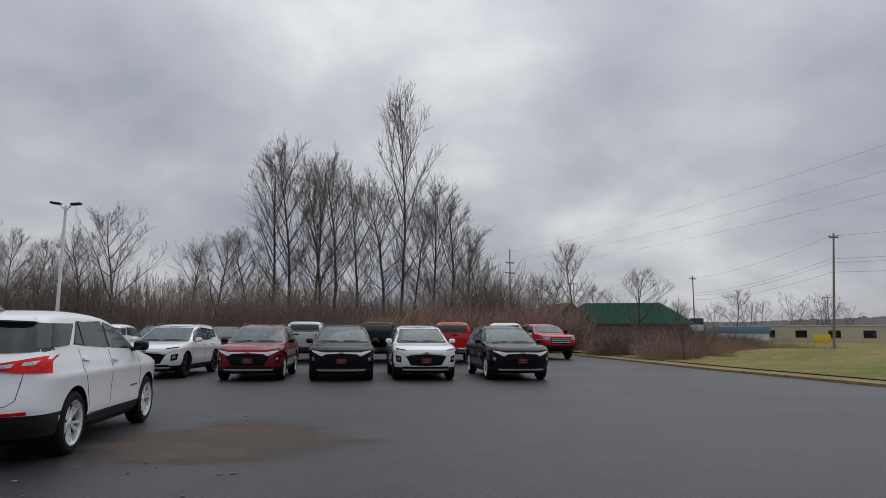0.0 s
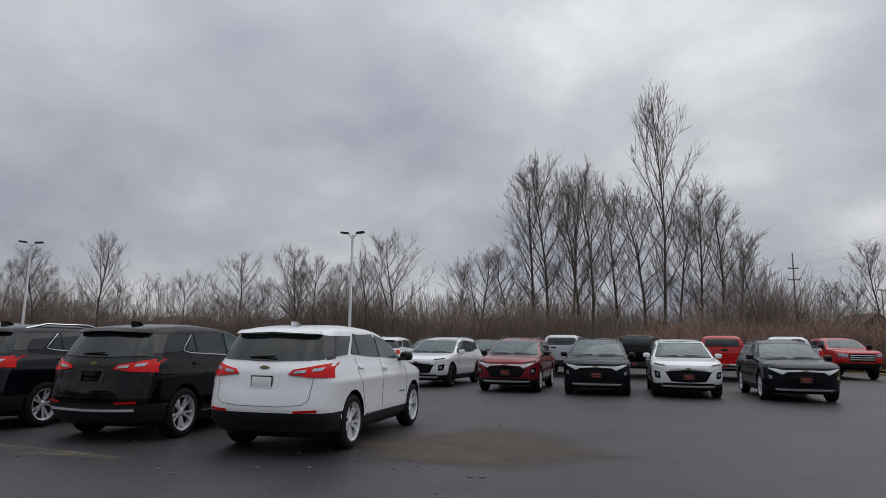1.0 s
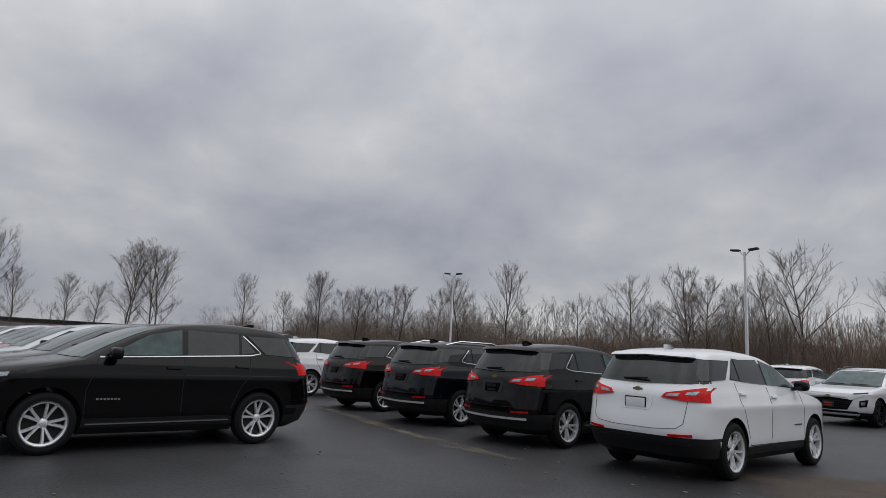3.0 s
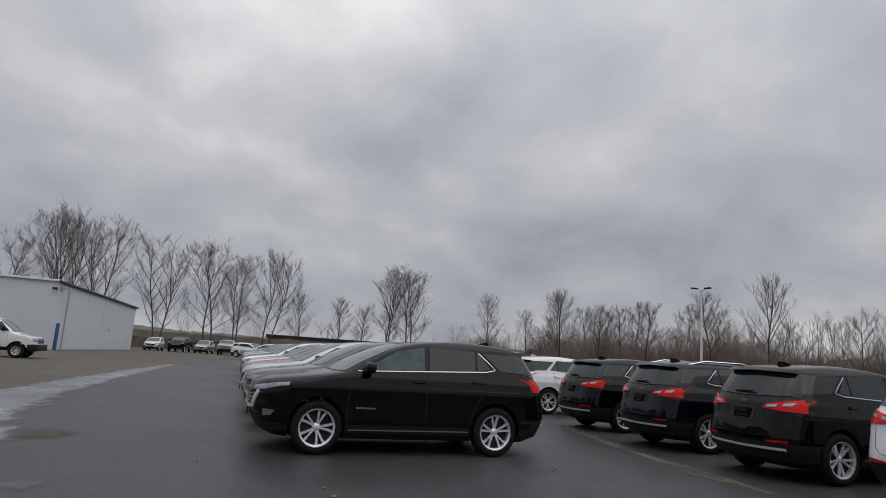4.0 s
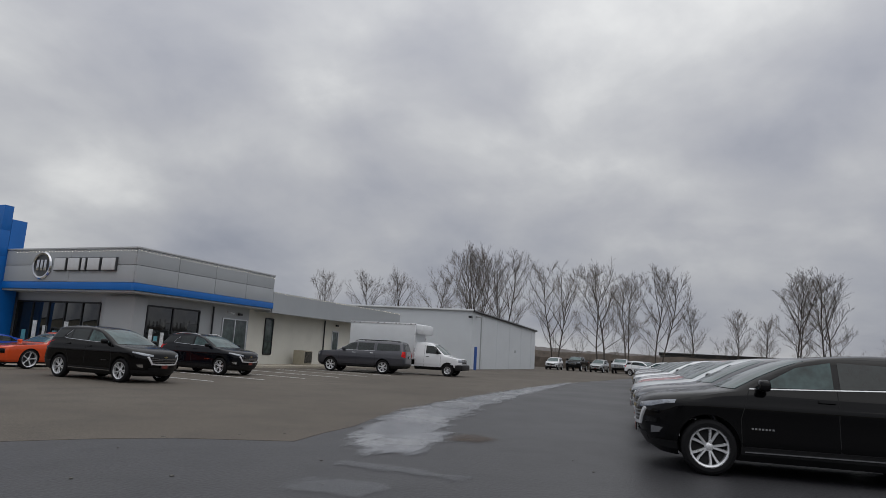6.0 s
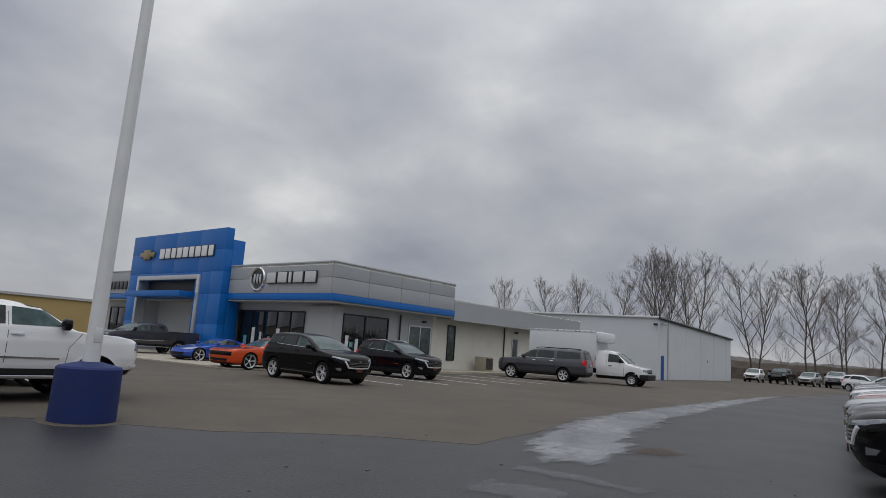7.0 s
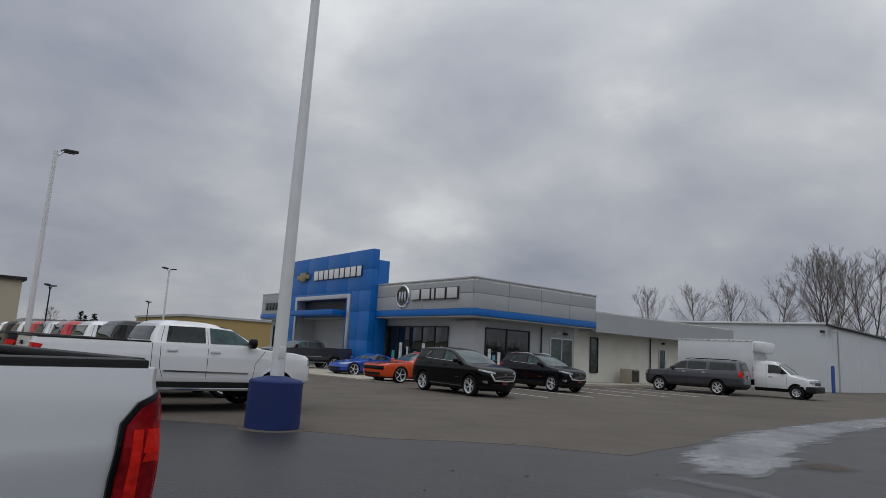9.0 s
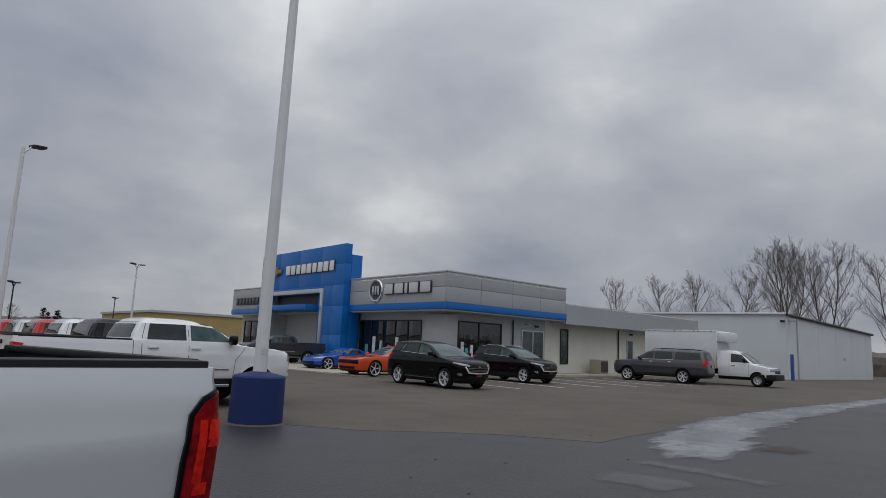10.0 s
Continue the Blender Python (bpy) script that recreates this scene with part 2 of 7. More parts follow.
def add_prism(bm, outline, z0, z1):
    """An upright prism over an outline of (x, y)."""
    lo = [bm.verts.new((x, y, z0)) for x, y in outline]
    hi = [bm.verts.new((x, y, z1)) for x, y in outline]
    n = len(outline)
    bm.faces.new(lo[::-1])
    bm.faces.new(hi)
    for i in range(n):
        bm.faces.new((lo[i], lo[(i + 1) % n], hi[(i + 1) % n], hi[i]))
    bmesh.ops.recalc_face_normals(bm, faces=bm.faces[:])
    return bm


# ---- vehicles ----
class Shape:
    """A car body as a stack of plan outlines: rows of z, front x, rear x, half width, front taper, rear taper."""

    def __init__(self, rows, nf=2.7, nr=3.2):
        self.rows = np.array(rows, float)
        self.nf, self.nr = nf, nr

    def at(self, z):
        r = self.rows
        return [float(np.interp(z, r[:, 0], r[:, k])) for k in range(1, 6)]

    def outline(self, z, k=9, m=9):
        xf, xr, hw, tf, tr = self.at(z)
        half = []
        for i in range(k + 1):
            a = math.pi / 2 * (1 - i / k)
            half.append((xf - tf + tf * math.sin(a) ** (2 / self.nf), hw * math.cos(a) ** (2 / self.nf)))
        a0, a1 = xf - tf, xr + tr
        for i in range(1, m):
            half.append((a0 + (a1 - a0) * i / m, hw))
        for i in range(k + 1):
            a = math.pi / 2 * i / k
            half.append((xr + tr - tr * math.sin(a) ** (2 / self.nr), hw * max(0, math.cos(a)) ** (2 / self.nr)))
        return half + [(x, -y) for x, y in half[-2:0:-1]]

    def side(self, x, z):
        """Half width of the body at x, z."""
        xf, xr, hw, tf, tr = self.at(z)
        if x > xf - tf:
            return hw * max(0.0, 1 - min(1, (x - xf + tf) / tf) ** self.nf) ** (1 / self.nf)
        if x < xr + tr:
            return hw * max(0.0, 1 - min(1, (xr + tr - x) / tr) ** self.nr) ** (1 / self.nr)
        return hw

    def front(self, y, z):
        xf, xr, hw, tf, tr = self.at(z)
        return xf - tf + tf * max(0.0, 1 - min(1, abs(y) / hw) ** self.nf) ** (1 / self.nf)

    def rear(self, y, z):
        xf, xr, hw, tf, tr = self.at(z)
        return xr + tr - tr * max(0.0, 1 - min(1, abs(y) / hw) ** self.nr) ** (1 / self.nr)


def body_bmesh(shape, clad_z, rear_clad=0.0):
    bm = bmesh.new()
    zs = []
    rows = shape.rows[:, 0]
    for a, b in zip(rows, rows[1:]):
        n = max(1, math.ceil((b - a) / 0.06))
        zs += [a + (b - a) * i / n for i in range(n)]
    zs.append(rows[-1])
    rings = [[bm.verts.new((x, y, z)) for x, y in shape.outline(z)] for z in zs]
    n = len(rings[0])
    for a, b, z in zip(rings, rings[1:], zs):
        for i in range(n):
            f = bm.faces.new((a[i], a[(i + 1) % n], b[(i + 1) % n], b[i]))
            f.material_index = 1 if z < clad_z - 0.001 or (z < rear_clad - 0.001 and a[i].co.x < -1.75) else 0
    bm.faces.new(rings[0][::-1]).material_index = 1
    bm.faces.new(rings[-1])
    bmesh.ops.recalc_face_normals(bm, faces=bm.faces[:])
    return bm


def cut_body(bm, cuts, mats):
    """Cuts wheel arches and a load bed out of a body."""
    base = new("body", mesh_of("body", bm, mats, smooth=False))
    tools = []
    for cb in cuts:
        for f in cb.faces:
            f.material_index = 1
        bmesh.ops.recalc_face_normals(cb, faces=cb.faces[:])
        t = new("cutter", mesh_of("cutter", cb, mats, smooth=False))
        mod = base.modifiers.new("cut", "BOOLEAN")
        mod.operation, mod.object, mod.solver = "DIFFERENCE", t, "EXACT"
        tools.append(t)
    dg = bpy.context.evaluated_depsgraph_get()
    me = bpy.data.meshes.new_from_object(base.evaluated_get(dg))
    for o in (*tools, base):
        bpy.data.objects.remove(o)
    out = bmesh.new()
    out.from_mesh(me)
    bpy.data.meshes.remove(me)
    return out


def patch(fn, low, high, nu=8, nv=4, lift=0.006, depth=0.02):
    """A thin shaped piece laid on a surface: fn(u, v) gives the place and the outward way; low and high are polylines of equal length in its coordinates."""
    bm = bmesh.new()

    def along(line, s):
        q = s * (len(line) - 1)
        i = min(int(q), len(line) - 2)
        t = q - i
        return [line[i][k] * (1 - t) + line[i + 1][k] * t for k in (0, 1)]

    top, bot = [], []
    for i in range(nu + 1):
        a, b = along(low, i / nu), along(high, i / nu)
        col, under = [], []
        for j in range(nv + 1):
            v = j / nv
            p, way = fn(a[0] * (1 - v) + b[0] * v, a[1] * (1 - v) + b[1] * v)
            col.append(bm.verts.new(Vector(p) + Vector(way) * lift))
            under.append(Vector(p) + Vector(way) * (lift - depth))
        top.append(col)
        bot.append(under)
    for i in range(nu):
        for j in range(nv):
            bm.faces.new((top[i][j], top[i + 1][j], top[i + 1][j + 1], top[i][j + 1]))
    rim = [(i, 0) for i in range(nu)] + [(nu, j) for j in range(nv)] + [(i, nv) for i in range(nu, 0, -1)] + [(0, j) for j in range(nv, 0, -1)]
    low_v = {k: bm.verts.new(bot[k[0]][k[1]]) for k in rim}
    for a, b in zip(rim, rim[1:] + rim[:1]):
        bm.faces.new((top[a[0]][a[1]], low_v[a], low_v[b], top[b[0]][b[1]]))
    bmesh.ops.recalc_face_normals(bm, faces=bm.faces[:])
    return bm


def on_side(shape, s):
    return lambda x, z: ((x, s * shape.side(x, z), z), (0, s, 0.12))


def on_front(shape):
    return lambda y, z: ((shape.front(y, z), y, z), (1, 0, 0.25))


def on_rear(shape):
    return lambda y, z: ((shape.rear(y, z), y, z), (-1, 0, 0.1))


WHEELS = {}


def wheel_meshes(r, style):
    key = (round(r, 3), style)
    if key in WHEELS:
        return WHEELS[key]
    w = 0.115
    rr = r * {"eq": 0.70, "blazer": 0.74, "truck": 0.70, "sport": 0.78, "steel": 0.58}[style]
    tyre = mesh_of("tyre", lathe([(rr, -w), (rr + 0.02, -w * 1.04), (r - 0.05, -w * 1.06), (r - 0.014, -w * 0.86), (r, -w * 0.6), (r, w * 0.6), (r - 0.014, w * 0.86), (r - 0.05, w * 1.06), (rr + 0.02, w * 1.04), (rr, w)], 40, "y"), RUBBER)
    bm = lathe([(rr - 0.022, w * 0.2), (rr - 0.020, w * 0.90), (rr - 0.004, w * 0.97), (rr + 0.008, w * 1.02), (rr + 0.004, w * 0.8), (rr + 0.004, -w * 0.9)], 40, "y")
    n = {"eq": 5, "blazer": 5, "truck": 6, "sport": 5, "steel": 8}[style]
    twin = style in ("eq", "blazer", "truck")
    for k in range(n):
        for off in ((-0.19, 0.19) if twin else (0,)):
            a0, a1 = k * math.tau / n + off * 0.7, k * math.tau / n + off * (1.25 if style == "eq" else 0.85)
            h0, h1 = r * 0.048, r * (0.062 if twin else 0.10)
            p0, p1 = (0.045, w * 0.62), (rr - 0.004, w * 0.80)
            vs = []
            for (rad, yy), a, h in ((p0, a0, h0), ((p0[0] * 0.35 + p1[0] * 0.65, w * 0.74), a0 * 0.4 + a1 * 0.6, (h0 + h1) / 2), (p1, a1, h1)):
                c, s = math.cos(a), math.sin(a)
                vs.append([bm.verts.new((rad * c - t * s, yy + d, rad * s + t * c)) for t, d in ((-h, -0.03), (-h * 0.6, 0), (h * 0.6, 0), (h, -0.03))])
            for q, q2 in zip(vs, vs[1:]):
                for i in range(3):
                    bm.faces.new((q[i], q[i + 1], q2[i + 1], q2[i]))
    add_lathe(bm, [(0.0, w * 0.70), (0.03, w * 0.70), (0.045, w * 0.64), (0.06, w * 0.5)], 16, "y")
    bmesh.ops.recalc_face_normals(bm, faces=bm.faces[:])
    rim = mesh_of("rim", bm, ALLOY_DARK if style == "blazer" else ALLOY)
    disc = mesh_of("brake_disc", lathe([(0.0, w * 0.3), (rr - 0.03, w * 0.3), (rr - 0.03, -w * 0.5), (0, -w * 0.5)], 28, "y"), HUB)
    WHEELS[key] = (disc, tyre, rim)
    return WHEELS[key]


def add_wheels(car, r, style, xs, track):
    disc, tyre, rim = wheel_meshes(r, style)
    for x in xs:
        for s in (1, -1):
            wheel = new("wheel", disc)
            wheel.parent = car
            wheel.matrix_basis = pose(x, s * track, r, 0, random.uniform(0, 70), 0 if s > 0 else 180)
            for nm, me in (("tyre", tyre), ("rim", rim)):
                o = new(nm, me)
                o.parent = wheel


def arch(x, r, hw):
    bm = bmesh.new()
    n = 28
    ring = [(x + r * math.cos(k * math.tau / n), r * 0.93 + r * math.sin(k * math.tau / n)) for k in range(n)]
    a = [bm.verts.new((px, -hw - 0.3, pz)) for px, pz in ring]
    b = [bm.verts.new((px, hw + 0.3, pz)) for px, pz in ring]
    bm.faces.new(a[::-1])
    bm.faces.new(b)
    for i in range(n):
        bm.faces.new((a[i], a[(i + 1) % n], b[(i + 1) % n], b[i]))
    return bm


def line_on(fn, pts, width, nu=8, lift=0.004, depth=0.012):
    """A narrow strip along a line of a surface."""
    lo, hi = [], []
    for i, (a, b) in enumerate(pts):
        p, q = pts[max(0, i - 1)], pts[min(len(pts) - 1, i + 1)]
        d = Vector((q[0] - p[0], q[1] - p[1])).normalized() * width / 2
        lo.append((a + d.y, b - d.x))
        hi.append((a - d.y, b + d.x))
    return patch(fn, lo, hi, nu, 1, lift, depth)


def mirror_unit(car, x, y, z, s, mat, size=(0.13, 0.21, 0.15)):
    bm = bmesh.new()
    bmesh.ops.create_uvsphere(bm, u_segments=14, v_segments=9, radius=1)
    for v in bm.verts:
        c = v.co
        c.x = math.copysign(abs(c.x) ** 0.7, c.x) * size[0] / 2 + (0.02 if c.x > 0 else 0)
        c.y = math.copysign(abs(c.y) ** 0.6, c.y) * size[1] / 2
        c.z = math.copysign(abs(c.z) ** 0.6, c.z) * size[2] / 2
    bmesh.ops.translate(bm, verts=bm.verts[:], vec=(x, s * (y + size[1] / 2 + 0.03), z))
    ob = part("wing_mirror", bm, mat, car)
    part("mirror_stalk", tube([(x, s * (y - 0.06), z - 0.06), (x, s * (y + 0.06), z - 0.045)], 0.03, 6), TRIM, ob)


def badge(car, x, z, way):
    """A small two-bar gold emblem."""
    bm = bmesh.new()
    d = 0.012 * way
    add_box(bm, min(x, x + d), max(x, x + d), -0.07, 0.07, z - 0.013, z + 0.013)
    add_box(bm, min(x, x + d * 1.3), max(x, x + d * 1.3), -0.03, 0.03, z - 0.025, z + 0.025)
    part("badge", bm, GOLD, car, smooth=False)


def plate(car, x, z, way, back, bars):
    ob = part("plate", box(x - 0.008, x + 0.008, -0.155, 0.155, z - 0.078, z + 0.078, 0.003), back, car)
    bm = bmesh.new()
    xa = x + way * 0.0105
    for y, dz, h in ((0, 0.03, 0.022), (0, -0.035, 0.015)):
        add_box(bm, xa - 0.002, xa + 0.002, y - 0.10, y + 0.10, z + dz - h, z + dz + h)
    part("plate_lettering", bm, bars, ob, smooth=False)


def plate_frame(car, x, z, way):
    """A thin black holder with no plate in it."""
    ob = part("plate", box(x - 0.004, x + 0.004, -0.158, 0.158, z - 0.082, z + 0.082, 0.003), GLOSS, car)
    part("plate_backing", box(x + way * 0.006 - 0.003, x + way * 0.006 + 0.003, -0.142, 0.142, z - 0.052, z + 0.066, 0.002), PLATE_W, ob)


def seams(car, sh, lines):
    for s in (1, -1):
        for pts in lines:
            part("door_seam", line_on(on_side(sh, s), pts, 0.010, 10, 0.002, 0.01), HUB, car)


def handles(car, sh, places, mat):
    for s in (1, -1):
        for x, z in places:
            part("door_handle", patch(on_side(sh, s), [(x - 0.10, z - 0.016), (x + 0.10, z - 0.016)], [(x - 0.10, z + 0.012), (x + 0.10, z + 0.016)], 5, 2, 0.030, 0.032), mat, car)


def glazing(car, sh, panes, surround, mats, chrome=None):
    for s in (1, -1):
        if surround:
            part("window_surround", patch(on_side(sh, s), *surround, 16, 5, 0.004, 0.01), GLOSS, car)
        for (lo, hi), m in zip(panes, mats):
            part("side_window", patch(on_side(sh, s), lo, hi, 10, 4, 0.010, 0.01), m, car)
        if chrome:
            part("chrome_trim", line_on(on_side(sh, s), chrome, 0.013, 26, 0.014, 0.018), CHROME, car)


EQ = Shape([
    (0.21, 2.02, -2.02, 0.78, 0.7, 0.5), (0.30, 2.18, -2.20, 0.87, 0.75, 0.5), (0.45, 2.27, -2.29, 0.903, 0.8, 0.55), (0.58, 2.315, -2.325, 0.906, 0.85, 0.55),
    (0.66, 2.322, -2.315, 0.907, 0.85, 0.55), (0.76, 2.325, -2.295, 0.911, 0.85, 0.55), (0.86, 2.30, -2.265, 0.919, 0.85, 0.55), (0.905, 2.265, -2.255, 0.924, 0.83, 0.54), (0.94, 2.23, -2.25, 0.912, 0.8, 0.52), (0.99, 2.10, -2.24, 0.895, 0.72, 0.5),
    (1.035, 1.84, -2.23, 0.885, 0.60, 0.5), (1.075, 1.50, -2.21, 0.872, 0.42, 0.48), (1.105, 1.27, -2.19, 0.86, 0.32, 0.46), (1.13, 1.16, -2.17, 0.848, 0.28, 0.45),
    (1.30, 0.84, -2.07, 0.79, 0.27, 0.42), (1.45, 0.52, -1.97, 0.738, 0.27, 0.40), (1.53, 0.30, -1.92, 0.705, 0.27, 0.40), (1.575, 0.12, -1.83, 0.675, 0.28, 0.40),
    (1.61, -0.08, -1.62, 0.63, 0.35, 0.40), (1.638, -0.36, -1.34, 0.56, 0.4, 0.4), (1.655, -0.62, -1.08, 0.44, 0.2, 0.2), (1.66, -0.72, -0.95, 0.30, 0.1, 0.1)])


def equinox(color, label, rails=False, white_plate=False, group=""):
    """A mid-size crossover with swept side glass."""
    car = thing("crossover_suv", label, "car", group=group)
    pm = PAINTS[color]
    bm = cut_body(body_bmesh(EQ, 0.40, 0.50), [arch(1.395, 0.405, 1), arch(-1.33, 0.405, 1)], [pm, TRIM])
    part("body", bm, [pm, TRIM], car)
    add_wheels(car, 0.36, "eq", (1.395, -1.33), 0.79)
    glazing(car, EQ, [
        ([(0.78, 1.165), (-0.16, 1.198)], [(0.27, 1.45), (-0.16, 1.535)]),
        ([(-0.24, 1.20), (-0.98, 1.235)], [(-0.24, 1.54), (-0.98, 1.52)]),
        ([(-1.02, 1.238), (-1.24, 1.268)], [(-1.02, 1.512), (-1.04, 1.508)]),
        ([(-1.40, 1.25), (-2.03, 1.22)], [(-1.12, 1.50), (-1.875, 1.495)])],
        ([(0.83, 1.153), (-1.27, 1.252)], [(0.27, 1.465), (-1.0, 1.535)]),
        [GLASS_SIDE, GLASS, GLASS, GLASS], [(0.87, 1.145), (0.0, 1.178), (-0.8, 1.212), (-1.16, 1.228), (-1.325, 1.262), (-1.23, 1.35), (-1.05, 1.50)] if color != "white" else None)
    part("windshield", patch(on_front(EQ), [(-0.76, 1.135), (0, 1.135), (0.76, 1.135)], [(-0.62, 1.545), (0, 1.57), (0.62, 1.545)], 16, 8, 0.010, 0.012), GLASS_LIGHT, car)
    part("rear_window", patch(on_rear(EQ), [(-0.79, 1.19), (0, 1.165), (0.79, 1.19)], [(-0.672, 1.50), (0, 1.52), (0.672, 1.50)], 16, 6, 0.012, 0.014), GLASS, car)
    part("spoiler", patch(on_rear(EQ), [(-0.64, 1.505), (0, 1.53), (0.64, 1.505)], [(-0.60, 1.555), (0, 1.58), (0.60, 1.555)], 14, 2, 0.10, 0.16), pm, car)
    part("rear_wiper", tube([(EQ.rear(0.3, 1.22) - 0.03, 0.26, 1.215), (EQ.rear(0, 1.2) - 0.04, -0.12, 1.23)], 0.014, 6), TRIM, car)
    for s in (1, -1):
        lamp = part("tail_light", patch(on_rear(EQ), [(s * 0.36, 1.005), (s * 0.62, 0.975), (s * 0.887, 0.965)], [(s * 0.42, 1.065), (s * 0.64, 1.105), (s * 0.845, 1.15)], 14, 4, 0.02, 0.03), RED_LENS, car)
        part("reversing_lens", patch(on_rear(EQ), [(s * 0.42, 1.015), (s * 0.58, 1.025)], [(s * 0.45, 1.048), (s * 0.60, 1.068)], 5, 2, 0.026, 0.01), CLEAR_LENS, lamp)
        part("inner_lens", patch(on_rear(EQ), [(s * 0.66, 1.045), (s * 0.77, 1.05)], [(s * 0.68, 1.082), (s * 0.80, 1.098)], 5, 2, 0.026, 0.01), CLEAR_LENS, lamp)
        part("pillar_trim", patch(on_rear(EQ), [(s * 0.785, 1.185), (s * 0.822, 1.20)], [(s * 0.668, 1.50), (s * 0.705, 1.495)], 3, 6, 0.006, 0.012), GLOSS, car)
        part("rear_reflector", patch(on_rear(EQ), [(s * 0.48, 0.535), (s * 0.76, 0.545)], [(s * 0.48, 0.565), (s * 0.76, 0.58)], 6, 1, 0.012, 0.02), RED_LENS, car)
        part("headlight", patch(on_front(EQ), [(s * 0.44, 0.80), (s * 0.70, 0.83), (s * 0.875, 0.90)], [(s * 0.44, 0.86), (s * 0.70, 0.905), (s * 0.86, 0.945)], 10, 3, 0.012, 0.02), CLEAR_LENS, car)
        fog = part("fog_light_bezel", patch(on_front(EQ), [(s * 0.60, 0.40), (s * 0.80, 0.43)], [(s * 0.64, 0.62), (s * 0.85, 0.60)], 5, 4, 0.008, 0.02), GLOSS, car)
        part("fog_light", patch(on_front(EQ), [(s * 0.67, 0.47), (s * 0.77, 0.49)], [(s * 0.70, 0.57), (s * 0.81, 0.56)], 4, 3, 0.018, 0.02), CHROME, fog)
        mirror_unit(car, 0.70, 0.85, 1.20, s, GLOSS)
        part("sill_strip", line_on(on_side(EQ, s), [(0.95, 0.335), (-0.88, 0.35)], 0.016, 8, 0.012, 0.02), CHROME if color == "black" else TRIM, car)
        letters = bmesh.new()
        for q in range(7):
            x = 0.85 - 0.042 * q
            y = s * (EQ.side(x, 0.64) + 0.003)
            add_box(letters, x - 0.013, x + 0.013, min(y, y + s * 0.005), max(y, y + s * 0.005), 0.628, 0.650)
        part("model_badge", letters, CHROME, car, smooth=False)
        if rails:
            part("roof_rail", tube([(0.0, s * 0.63, 1.58), (-0.3, s * 0.63, 1.655), (-1.2, s * 0.62, 1.655), (-1.6, s * 0.62, 1.575)], 0.017, 6), CHROME, car)
    part("grille", patch(on_front(EQ), [(-0.46, 0.60), (0, 0.58), (0.46, 0.60)], [(-0.62, 0.80), (0, 0.82), (0.62, 0.80)], 14, 4, 0.006, 0.03), GLOSS, car)
    for z in (0.65, 0.70, 0.75):
        part("grille_bar", line_on(on_front(EQ), [(-0.50, z), (0, z - 0.01), (0.50, z)], 0.014, 14, 0.018, 0.02), CHROME, car)
    part("grille_surround", line_on(on_front(EQ), [(-0.60, 0.80), (-0.46, 0.585), (0, 0.565), (0.46, 0.585), (0.60, 0.80)], 0.045, 28, 0.022, 0.03), STRIP, car)
    part("lower_grille", patch(on_front(EQ), [(-0.5, 0.36), (0.5, 0.36)], [(-0.55, 0.48), (0.55, 0.48)], 10, 2, 0.006, 0.02), TRIM, car)
    part("rear_bumper_strip", line_on(on_rear(EQ), [(-0.72, 0.455), (0, 0.44), (0.72, 0.455)], 0.035, 16, 0.02, 0.03), TRIM if color == "white" else STRIP, car)
    part("tailgate_crease", line_on(on_rear(EQ), [(-0.69, 0.97), (-0.66, 0.70), (-0.58, 0.64), (-0.30, 0.615), (0.30, 0.615), (0.58, 0.64), (0.66, 0.70), (0.69, 0.97)], 0.005, 28, 0.003, 0.01), HUB, car)
    part("plate_recess", patch(on_rear(EQ), [(-0.22, 0.83), (0.22, 0.83)], [(-0.25, 1.02), (0.25, 1.02)], 6, 2, 0.004, 0.02), pm if color == "white" else GLOSS, car)
    if white_plate:
        plate_frame(car, EQ.rear(0, 0.91) - 0.014, 0.905, -1)
    else:
        plate(car, EQ.rear(0, 0.91) - 0.014, 0.905, -1, GLOSS, TRIM)
    plate(car, EQ.front(0, 0.52) + 0.02, 0.52, 1, PLATE, PLATE_R)
    badge(car, EQ.rear(0, 1.09) - 0.004, 1.085, -1)
    badge(car, EQ.front(0, 0.8) + 0.012, 0.80, 1)
    part("roof_fin", patch(lambda a, b: ((a, 0, b), (0, 1, 0)), [(-1.25, 1.63), (-1.52, 1.60)], [(-1.42, 1.69), (-1.52, 1.69)], 3, 2, 0.02, 0.04), pm, car)
    handles(car, EQ, [(-0.06, 1.035), (-1.03, 1.075)], pm)
    seams(car, EQ, [[(0.98, 0.40), (0.99, 0.75), (0.88, 1.12)], [(-0.20, 0.40), (-0.19, 0.8), (-0.20, 1.17)], [(-0.86, 0.42), (-1.02, 0.80), (-1.14, 0.95), (-1.16, 1.21)], [(0.98, 0.40), (-0.86, 0.41)]])
    return car


